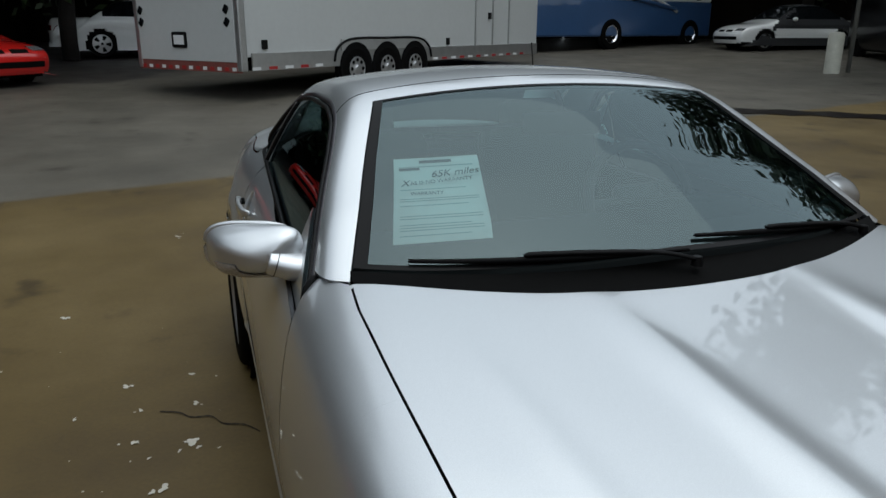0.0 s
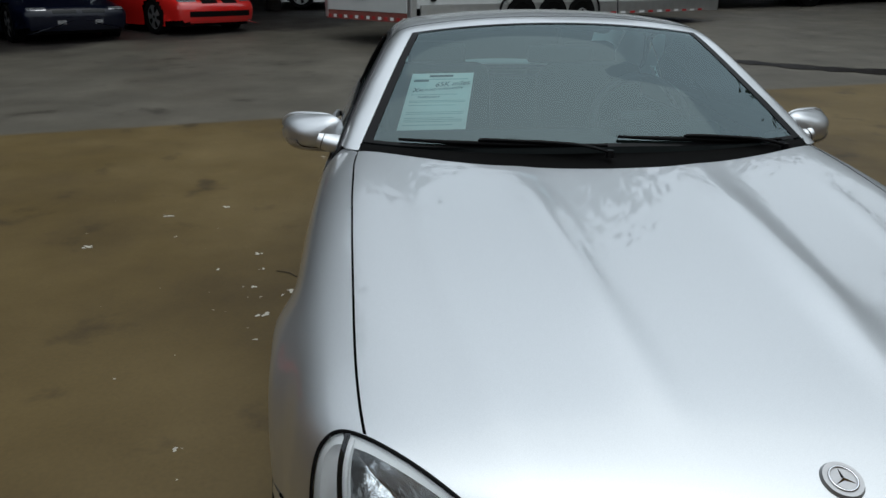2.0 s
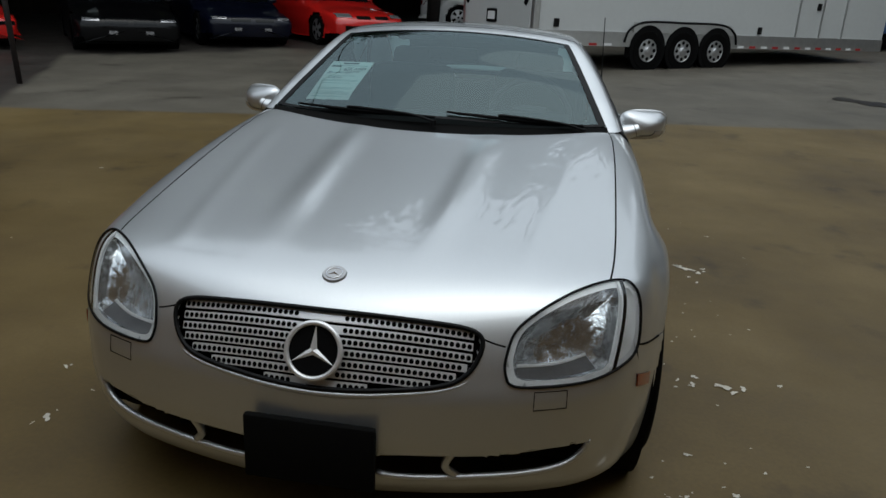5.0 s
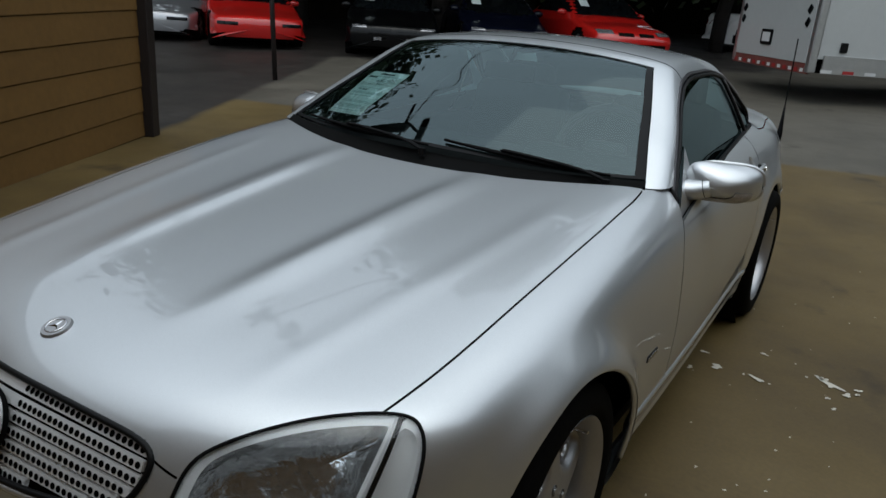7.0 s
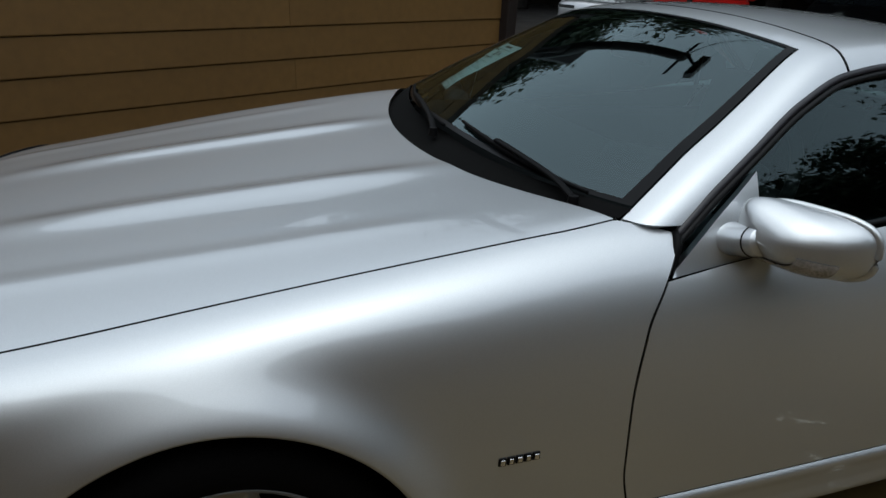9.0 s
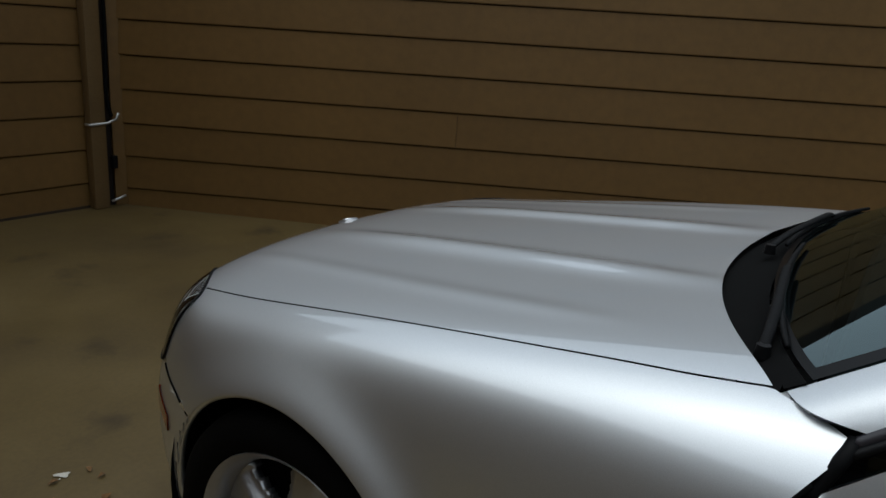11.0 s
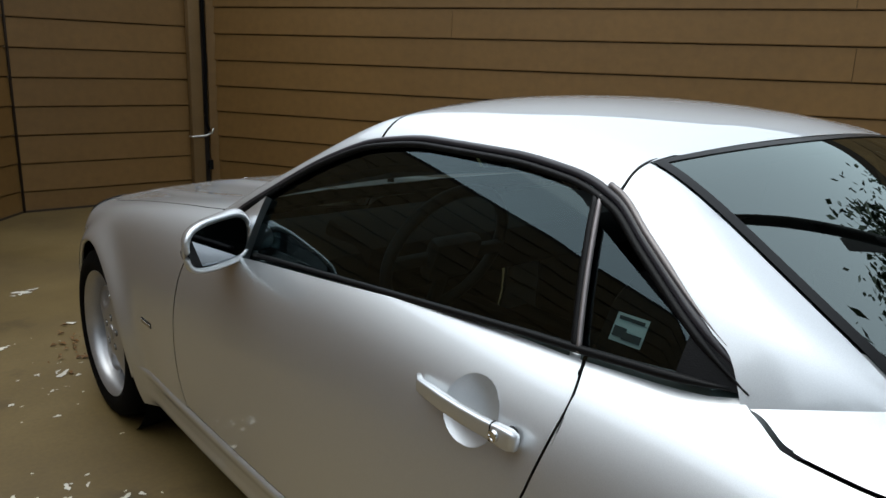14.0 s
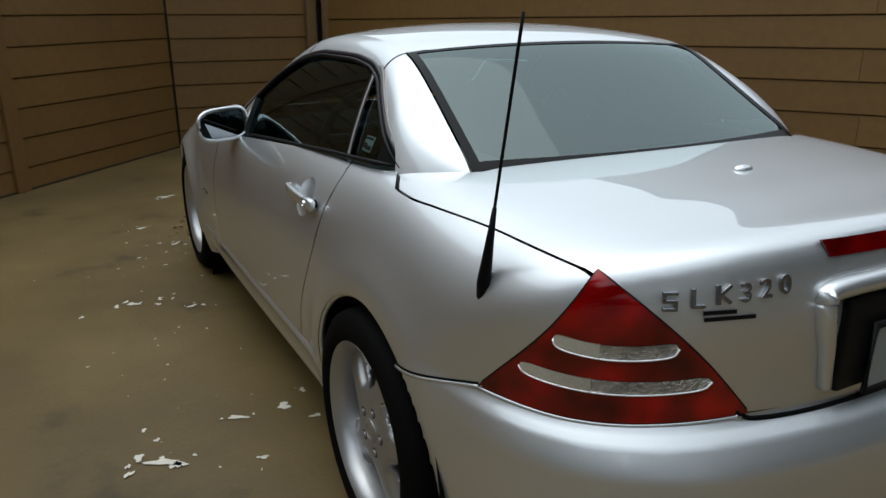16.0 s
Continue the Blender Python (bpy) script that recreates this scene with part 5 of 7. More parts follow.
for i, (xa, wd) in enumerate(((0.462, 0.060), (0.445, 0.095))):
    p, n = rear_at([xa], [0.850 - 0.011 * i])
    ez = Vector(n[0])
    ex = Vector((0, 0, 1)).cross(ez).normalized()
    bm = bmesh.new()
    box(bm, (0, 0, 0), (wd, 0.007, 0.001))
    part("dealer_mark", bm, SATIN, lid).matrix_local = Matrix.Translation(p[0] + n[0] * 0.002) @ Matrix((ex, ez.cross(ex), ez)).transposed().to_4x4()
# boot lid nub
o = np.array([[-0.0, 2.70, 0.6]])
p = meet(body, o, np.array([[0, 0, 1.0]]), 0, 0.8)[0]
bm = bmesh.new()
bmesh.ops.create_uvsphere(bm, u_segments=20, v_segments=10, radius=1, matrix=Matrix.Translation(p) @ Matrix.Diagonal((0.028, 0.016, 0.012, 1)))
part("roof_latch_cap", bm, SILVER, lid, smooth=True)

# aerial on the left rear wing
aer = thing("aerial")
aer.parent = car
base = np.array([0.750, 2.777, 0.818])
tipd = np.array([-0.028, 0.067, 0.502])
tube("mast_foot", np.array([base + tipd * k for k in (-0.02, 0.05, 0.2, 0.34)]), 0.014, BLACK, aer, taper=[0.7, 1.0, 0.6, 0.3])
tube("mast", np.array([base + tipd * k for k in np.linspace(0.3, 1.0, 12)]), 0.0030, BLACK, aer)
# small black marks on each front wing
for side in (1, -1):
    mark = thing("wing_badge")
    mark.parent = car
    for i in range(5):
        q = np.array([[0, 0.500 + 0.0165 * i, 0.516 + 0.0005 * i]])
        p = meet(body, q, np.array([[1.0, 0, 0]]), 0.2, 1.2)[0]
        bm = bmesh.new()
        box(bm, (p[0] * side, p[1], p[2]), (0.006, 0.0155, 0.017), bevel=0.002)
        part("badge_backing", bm, SATIN, mark)
        bm = bmesh.new()
        box(bm, ((p[0] + 0.003) * side, p[1], p[2]), (0.004, 0.009 - 0.001 * (i % 2), 0.011), bevel=0.0012)
        part("badge_block", bm, CHROME, mark)

# cabin: floor, seats, dashboard, wheel, inside mirror
bm = bmesh.new()
box(bm, (0, 1.55, 0.30), (1.36, 1.7, 0.05))
box(bm, (0, 1.45, 0.42), (0.24, 1.1, 0.22), bevel=0.03)
box(bm, (0, 2.32, 0.66), (1.30, 0.10, 0.55), bevel=0.03)
for sx in (1, -1):
    box(bm, (sx * 0.70, 1.5, 0.58), (0.07, 1.5, 0.52), bevel=0.02)
part("cabin_tub", bm, LEATHER, car)
bm = bmesh.new()
box(bm, (0, 1.02, 0.80), (1.34, 0.42, 0.15), bevel=0.05)
box(bm, (0.36, 1.14, 0.86), (0.40, 0.22, 0.10), pose(0, 0, 0, -12), 0.04)
part("dashboard", bm, DASH, car, smooth=True)
for sx in (1, -1):
    seat = thing("seat")
    seat.parent = car
    bm = bmesh.new()
    box(bm, (sx * 0.36, 1.62, 0.47), (0.50, 0.54, 0.20), pose(0, 0, 0, 8), 0.06)
    part("seat_base", bm, LEATHER, seat, smooth=True)
    bm = bmesh.new()
    box(bm, (sx * 0.36, 1.96, 0.72), (0.50, 0.18, 0.62), pose(0, 0, 0, -16), 0.07)
    part("backrest", bm, LEATHER, seat, smooth=True)
    bm = bmesh.new()
    box(bm, (sx * 0.36, 2.08, 1.03), (0.27, 0.11, 0.17), pose(0, 0, 0, -14), 0.045)
    part("headrest", bm, LEATHER, seat, smooth=True)
sw = thing("steering_wheel", pose(0.36, 1.31, 0.86, 68, 0, 0))
sw.parent = car
WHEELRIM = material("worn_grey_leather", (0.045, 0.048, 0.05), 0.5, vary=0.2, scale=10, bump=0.2, bump_scale=200)
tube("rim", [(0.185 * math.cos(a), 0.185 * math.sin(a), 0) for a in np.arange(48) * 2 * math.pi / 48], 0.016, WHEELRIM, sw, closed=True)
bm = bmesh.new()
box(bm, (0, 0, -0.02), (0.16, 0.12, 0.05), bevel=0.02)
for a in (0, 180, 270):
    box(bm, (0.12 * math.cos(radians(a)), 0.12 * math.sin(radians(a)), -0.012), (0.13 if a != 270 else 0.04, 0.035 if a != 270 else 0.13, 0.02), bevel=0.006)
part("hub", bm, WHEELRIM, sw, smooth=True)
im = thing("inside_mirror")
im.parent = car
bm = bmesh.new()
box(bm, (0, 1.20, 1.135), (0.23, 0.03, 0.065), pose(0, 0, 0, -10, 0, -8), 0.015)
part("housing", bm, SATIN, im, smooth=True)
tube("stalk", [(0, 1.20, 1.14), (0, 1.205, 1.18), (0, 1.235, 1.215)], 0.009, SATIN, im)

# the doors, hardtop and tail lie a little further back than they were drawn
def drawn_out(p):
    y = p[..., 1]
    q = p.copy()
    q[..., 0] = p[..., 0] * (1 + 0.03 * sstep(2.7, 3.0, y))
    q[..., 1] = y + lin(y, (0.95, 0.0), (1.05, 0.012), (1.35, 0.026), (1.8, 0.047), (2.0, 0.055), (2.75, 0.055), (2.95, 0.072), (3.3, 0.075)) * (y > 0.95)
    q[..., 2] = p[..., 2] - lin(y, (1.9, 0.0), (2.3, 0.008), (2.8, 0.008), (3.0, 0.014), (3.3, 0.015)) * (y > 1.9) * sstep(0.2, 0.6, p[..., 2])
    return q


def settle(ob):
    for o in ob.children:
        if o.name.startswith("wheel"):
            continue
        if o.matrix_basis.translation.length > 1e-6:
            o.matrix_basis = Matrix.Translation(drawn_out(np.array(o.matrix_basis.translation)) - np.array(o.matrix_basis.translation)) @ o.matrix_basis
            continue
        if o.type == "MESH":
            v = np.empty(len(o.data.vertices) * 3)
            o.data.vertices.foreach_get("co", v)
            o.data.vertices.foreach_set("co", drawn_out(v.reshape(-1, 3)).ravel())
            o.data.update()
        settle(o)


settle(car)

# price sheet behind the screen
def on_screen(u, v):
    u, v = u[..., None], v[..., None]
    a = np.array([-0.584, 0.872, 0.936]) * (1 - u) + np.array([-0.377, 0.812, 0.950]) * u
    b = np.array([-0.523, 1.068, 1.085]) * (1 - u) + np.array([-0.332, 0.978, 1.099]) * u
    p = a * (1 - v) + b * v
    n = np.broadcast_to(np.cross(np.array([0.205, -0.075, 0.014]), np.array([0.055, 0.18, 0.149])), p.shape)
    n = n / np.linalg.norm(n, axis=-1, keepdims=True)
    way = p - np.array([-0.6, -1.2, 1.38])
    way = way / np.linalg.norm(way, axis=-1, keepdims=True)
    for _ in range(6):
        p = p + way * np.clip(cabin(p[..., 0], p[..., 1], p[..., 2]) + 0.013, 0, None)[..., None] * 1.6
    return p, n


poster = thing("price_sheet", None, "pale green printed sale sheet taped inside the windscreen", "paper sheet")
U, V = np.meshgrid(np.linspace(0, 1, 12), np.linspace(0, 1, 12))
P, N = on_screen(U, V)
sheet("paper", P + N * 0.0025, N, PAPER, poster, lip=0)


def bar(u0, u1, v, hgt, mat=GREYINK):
    U, V = np.meshgrid(np.linspace(u0, u1, 6), np.linspace(v - hgt / 2, v + hgt / 2, 3))
    P, N = on_screen(U, V)
    sheet("print_line", P + N * 0.0034, N, mat, poster, lip=0)


def words(text, u, v, size, mat=INK, shear=0.0):
    cu = bpy.data.curves.new("print_words", "FONT")
    cu.body, cu.size, cu.shear, cu.extrude = text, size, shear, 0.0001
    cu.materials.append(mat)
    ob = new("print_words", cu)
    p, n = on_screen(np.array([u, u + 0.05, u]), np.array([v, v, v + 0.05]))
    ex = Vector(p[1] - p[0]).normalized()
    nz = Vector(n[0])
    ey = nz.cross(ex).normalized()
    m = Matrix((ex, ey, nz)).transposed().to_4x4()
    ob.matrix_world = Matrix.Translation(p[0] + n[0] * 0.004) @ m
    ob.parent = poster


bar(0.30, 0.68, 0.945, 0.035, INK)
bar(0.06, 0.92, 0.885, 0.012)
bar(0.06, 0.30, 0.86, 0.03, INK)
words("65K miles", 0.42, 0.745, 0.028, INK, 0.3)
words("X", 0.08, 0.655, 0.026, INK, 0.2)
words("AS IS-NO WARRANTY", 0.18, 0.665, 0.0145)
words("WARRANTY", 0.18, 0.545, 0.0135)
for k, v in enumerate((0.61, 0.50, 0.475, 0.42, 0.30, 0.27, 0.20, 0.17, 0.14, 0.08)):
    bar(0.07, 0.93 if k % 3 else 0.80, v, 0.008)
for nm in ("small_sticker",):
    Yg, Zg = np.meshgrid(np.linspace(2.085, 2.14, 4), np.linspace(0.957, 0.997, 4))
    P = side_cab(Yg, Zg)
    N = slope(cabin, P)
    sheet(nm, P - N * 0.012, N, PAPER, car, 1, lip=0)
for ya, yb, za, zb in ((2.088, 2.11, 0.964, 0.978), (2.105, 2.137, 0.962, 0.973), (2.091, 2.135, 0.988, 0.993)):
    Yg, Zg = np.meshgrid(np.linspace(ya, yb, 4), np.linspace(za, zb, 4))
    P = side_cab(Yg, Zg)
    N = slope(cabin, P)
    sheet("sticker_print", P - N * 0.0105, N, INK, car, 1, lip=0)


# ---------------------------------------------------------------- ground
def lot(x, y):
    """Height of the lot: level round the car, then rising gently away."""
    x, y = np.asarray(x, float), np.asarray(y, float)
    r = np.clip(y - 2.6, 0, None)
    far = 0.038 * (np.sqrt(r * r + 1.0) - 1.0)
    q = np.clip(x - 10, 0, None)
    return np.minimum(far + 0.03 * (np.sqrt(q * q + 4) - 2), 2.2)


def ground_material():
    m = bpy.data.materials.new("stained_concrete_and_asphalt")
    m.use_nodes = True
    nt = m.node_tree
    L = nt.links.new
    b = nt.nodes["Principled BSDF"]
    tc = nt.nodes.new("ShaderNodeTexCoord")

    def noise_tex(scale, detail=6, rough=0.55):
        n = nt.nodes.new("ShaderNodeTexNoise")
        n.inputs["Scale"].default_value, n.inputs["Detail"].default_value, n.inputs["Roughness"].default_value = scale, detail, rough
        L(tc.outputs["Object"], n.inputs["Vector"])
        return n.outputs["Fac"]

    def ramp(v, *stops):
        r = nt.nodes.new("ShaderNodeValToRGB")
        e = r.color_ramp.elements
        while len(e) < len(stops):
            e.new(0.5)
        for k, (pos, col) in zip(e, stops):
            k.position, k.color = pos, (*col, 1)
        L(v, r.inputs[0])
        return r.outputs[0]

    def mix(fac, a, c, mode="MIX"):
        n = nt.nodes.new("ShaderNodeMix")
        n.data_type, n.blend_type = "RGBA", mode
        if isinstance(fac, float):
            n.inputs[0].default_value = fac
        else:
            L(fac, n.inputs[0])
        L(a, n.inputs[6]), L(c, n.inputs[7])
        return n.outputs[2]

    def line(a, bb, c, soft_w, wob):
        """1 where a x + b y + c > 0, with a wobbling edge."""
        d = nt.nodes.new("ShaderNodeVectorMath")
        d.operation = "DOT_PRODUCT"
        d.inputs[1].default_value = (a, bb, 0)
        L(tc.outputs["Object"], d.inputs[0])
        s = nt.nodes.new("ShaderNodeMath")
        s.operation = "MULTIPLY_ADD"
        s.inputs[1].default_value, s.inputs[2].default_value = wob, c - wob / 2
        L(noise_tex(0.9, 4), s.inputs[0])
        t = nt.nodes.new("ShaderNodeMath")
        L(d.outputs["Value"], t.inputs[0]), L(s.outputs[0], t.inputs[1])
        r = nt.nodes.new("ShaderNodeMapRange")
        r.inputs["From Min"].default_value, r.inputs["From Max"].default_value = -soft_w, soft_w
        L(t.outputs[0], r.inputs["Value"])
        return r.outputs[0]

    tan = ramp(noise_tex(0.8, 8, 0.6), (0.25, (0.056, 0.035, 0.0100)), (0.5, (0.108, 0.072, 0.0215)), (0.8, (0.165, 0.116, 0.044)))
    conc = ramp(noise_tex(1.1, 8, 0.6), (0.25, (0.060, 0.053, 0.041)), (0.55, (0.098, 0.087, 0.068)), (0.85, (0.14, 0.126, 0.10)))
    asph = ramp(noise_tex(1.6, 8, 0.65), (0.3, (0.014, 0.011, 0.009)), (0.6, (0.028, 0.023, 0.019)), (0.85, (0.055, 0.047, 0.040)))
    fine = ramp(noise_tex(60, 4), (0.3, (0.90, 0.90, 0.90)), (0.7, (1.07, 1.07, 1.07)))
    beyond = line(-0.235, 0.97, -6.05, 0.05, 0.25)
    col = mix(beyond, tan, conc)
    dark = line(-0.66, 0.75, -12.3, 0.4, 2.2)
    col = mix(dark, col, asph)
    left = line(-0.887, -0.463, -2.70, 0.06, 0.3)
    col = mix(left, col, asph)
    oil = ramp(noise_tex(2.3, 5), (0.60, (1, 1, 1)), (0.72, (0.45, 0.43, 0.4)))
    col = mix(1.0, col, oil, "MULTIPLY")
    col = mix(1.0, col, fine, "MULTIPLY")
    L(col, b.inputs["Base Color"])
    rr = nt.nodes.new("ShaderNodeMapRange")
    rr.inputs["To Min"].default_value, rr.inputs["To Max"].default_value = 0.38, 0.75
    L(noise_tex(1.3, 5), rr.inputs["Value"])
    L(rr.outputs[0], b.inputs["Roughness"])
    bp = nt.nodes.new("ShaderNodeBump")
    bp.inputs["Strength"].default_value, bp.inputs["Distance"].default_value = 0.10, 0.004
    L(noise_tex(45, 8, 0.7), bp.inputs["Height"])
    L(bp.outputs["Normal"], b.inputs["Normal"])
    return m


gx = np.concatenate([[-400, -200, -100], np.linspace(-40, 40, 81), [100, 200, 400]])
gy = np.concatenate([[-400, -200, -100, -40], np.linspace(-20, 60, 81), [100, 200, 400]])
X, Y = np.meshgrid(gx, gy)
P = np.stack([X, Y, lot(X, Y)], -1)
N = np.cross(np.gradient(P, axis=1), np.gradient(P, axis=0))
N /= np.linalg.norm(N, axis=-1, keepdims=True)
ground = sheet("ground", P, N, ground_material(), None, lip=0)
tagged(ground, "brown-stained concrete pad meeting grey concrete and asphalt", "ground", kind="structure")

# ---------------------------------------------------------------- brown siding walls
SIDING = material("brown_painted_siding", (0.164, 0.088, 0.0235), 0.55, vary=0.16, scale=1.2, bump=0.25, bump_scale=30, rand=0.06)
GROOVE = material("dark_groove_and_foot_shade", (0.03, 0.018, 0.01), 0.8)
POST = material("dark_stained_post_and_shade", (0.010, 0.005, 0.004), 0.6, vary=0.3, scale=6, bump=0.3, bump_scale=40)
PIPE = material("brown_painted_pipe", (0.17, 0.105, 0.042), 0.5, vary=0.15, scale=5)
GALV = material("galvanised_strap", (0.5, 0.5, 0.48), 0.35, 0.8, vary=0.1)
BOARD_H = 0.218


def siding_wall(name, a, b, height, label, joints=(), lift=0.004, rise=0.0, below=0):
    """A wall of lapped boards from a to b; its face looks to the right of that way."""
    a, b = np.array(a, float), np.array(b, float)
    ln = np.linalg.norm(b - a)
    ang = math.degrees(math.atan2(b[1] - a[1], b[0] - a[0]))
    wall = thing(name, pose(a[0], a[1], 0, 0, -rise, ang), label, "wall")
    tagged(wall, kind="structure")
    bm = bmesh.new()
    box(bm, (ln / 2, 0.11, height / 2 - below * BOARD_H / 2), (ln, 0.2, height + below * BOARD_H))
    part("wall_core", bm, GROOVE, wall)
    # dark strip stands in for the contact shade along the wall's foot
    if not rise:
        bm = bmesh.new()
        box(bm, (ln / 2, -0.004, 0.007), (ln, 0.02, 0.018))
        part("foot_joint", bm, GROOVE, wall)
    n = int(height / BOARD_H - 0.01)
    shared = {}
    for i in range(-below, n):
        cuts = [0.0] + sorted(j for j, row in joints if row == i % 4) + [ln]
        for c0, c1 in zip(cuts, cuts[1:]):
            w = round(c1 - c0 - 0.003, 3)
            if w not in shared:
                bm = bmesh.new()
                h = BOARD_H - 0.007
                v = [bm.verts.new(q) for q in ((0, 0.012, 0), (w, 0.012, 0), (w, -0.009, 0), (0, -0.009, 0), (0, -0.011, 0.006), (w, -0.011, 0.006), (w, -0.002, h), (0, -0.002, h), (0, 0.012, h), (w, 0.012, h))]
                for f in ((0, 1, 2, 3), (3, 2, 5, 4), (4, 5, 6, 7), (7, 6, 9, 8), (0, 3, 4, 7, 8), (1, 9, 6, 5, 2)):
                    bm.faces.new([v[k] for k in f])
                me = bpy.data.meshes.new("siding_board")
                bm.to_mesh(me)
                bm.free()
                me.materials.append(SIDING)
                shared[w] = me
            ob = new("siding_board", shared[w])
            ob.parent = wall
            ob.matrix_local = pose(c0, 0, lift + i * BOARD_H)
    return wall


CORNER, LONG_END, NICHE, LEFT_END = (-1.18, -3.52), (-4.50, 2.84), (0.40, -3.64), (9.13, 5.44)
wall_long = siding_wall("wall_long", CORNER, LONG_END, 2.42, "long wall of brown painted lap siding", ((4.86, 0), (4.9, 2), (2.2, 3)), lift=-0.10, rise=0.9, below=2)
wall_niche = siding_wall("wall_niche", NICHE, (-1.26, -3.60), 3.5, "short wall of brown painted lap siding", lift=-0.053)
wall_left = siding_wall("wall_left", LEFT_END, NICHE, 3.5, "angled wall of brown painted lap siding", lift=-0.045)
bm = bmesh.new()
u = (Vector(LONG_END) - Vector(CORNER)).normalized()
box(bm, (LONG_END[0] + u.x * 0.06 + 0.02, LONG_END[1] + u.y * 0.06, 1.35), (0.14, 0.14, 2.7), pose(0, 0, 0, 0, 0, 30), 0.008)
post = part("wall_post", bm, POST, None)
tagged(post, "dark stained timber post at the wall's end", "post")
# corner boards, conduit and downpipe where the walls meet
bm = bmesh.new()
box(bm, (-1.165, -3.555, 1.6), (0.11, 0.05, 3.2), pose(0, 0, 0, 0, 0, -20), 0.004)
tagged(part("corner_board", bm, SIDING, None), "brown corner board between two siding walls", "trim", kind="structure")
pipe = thing("downpipe", None, "brown painted downpipe strapped to the wall corner", "pipe")
bm = bmesh.new()
box(bm, (-0.99, -3.55, 1.7), (0.105, 0.075, 3.4), None, 0.012)
part("pipe", bm, PIPE, pipe, smooth=True)
tube("cable", spline([(-1.075, -3.535, 3.4), (-1.06, -3.53, 2.0), (-1.085, -3.535, 1.2), (-1.065, -3.53, 0.75), (-1.09, -3.525, 0.60)], 8), 0.012, BLACK, pipe)
tube("strap", [(-0.925, -3.55, 0.555), (-0.928, -3.508, 0.555), (-1.05, -3.507, 0.560), (-1.10, -3.49, 0.585), (-1.11, -3.48, 0.625)], 0.009, GALV, pipe)
tube("low_strap", [(-1.05, -3.507, 0.045), (-1.10, -3.50, 0.060), (-1.14, -3.49, 0.075)], 0.009, GALV, pipe)
bm = bmesh.new()
box(bm, (-1.095, -3.53, 0.30), (0.035, 0.03, 0.085), None, 0.004)
part("outlet_box", bm, SATIN, pipe)
# dark strip painted in for the shade between downpipe and corner board
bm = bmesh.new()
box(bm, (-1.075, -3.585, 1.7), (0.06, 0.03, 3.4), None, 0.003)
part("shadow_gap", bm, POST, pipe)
for p, nm in ((NICHE, "corner_bead"),):
    tagged(tube(nm, [(p[0] - 0.01, p[1] + 0.012, 0), (p[0] - 0.01, p[1] + 0.012, 3.5)], 0.010, GROOVE, None), "dark joint where two siding walls meet", "trim", kind="structure")
bm = bmesh.new()
d = (Vector(LEFT_END) - Vector(NICHE)).normalized()
c = Vector(NICHE) + d * 1.93
box(bm, (c.x - d.y * 0.02, c.y + d.x * 0.02, 1.5), (0.12, 0.03, 3.0), pose(0, 0, 0, 0, 0, math.degrees(math.atan2(d.y, d.x))), 0.004)
tagged(part("trim_board", bm, SIDING, None), "brown upright trim board on the siding wall", "trim", kind="structure")

# ---------------------------------------------------------------- parked vehicles
GLASSY = material("dark_car_glass", (0.004, 0.005, 0.006), 0.06, 0.0, 0.0, spec=0.25)
WHITE = material("white_car_paint", (0.75, 0.75, 0.74), 0.3, 0.0, 1.0, vary=0.05)
RED = material("red_car_paint", (0.55, 0.012, 0.01), 0.3, 0.0, 1.0, vary=0.08)
NAVY = material("dark_navy_car_paint", (0.002, 0.003, 0.010), 0.3, 0.0, 0.25, vary=0.1, spec=0.25)
COAL = material("black_car_paint", (0.0015, 0.0015, 0.002), 0.3, 0.0, 0.2, vary=0.1, spec=0.2)
PEWTER = material("pewter_car_paint", (0.5, 0.5, 0.52), 0.35, 0.7, 1.0, vary=0.05)
FADED = material("dark_soft_top", (0.02, 0.02, 0.022), 0.9, vary=0.2)
HEADLIGHT = material("headlight_cluster", (0.42, 0.42, 0.44), 0.15, 0.7, 0.6, vary=0.6, scale=25)


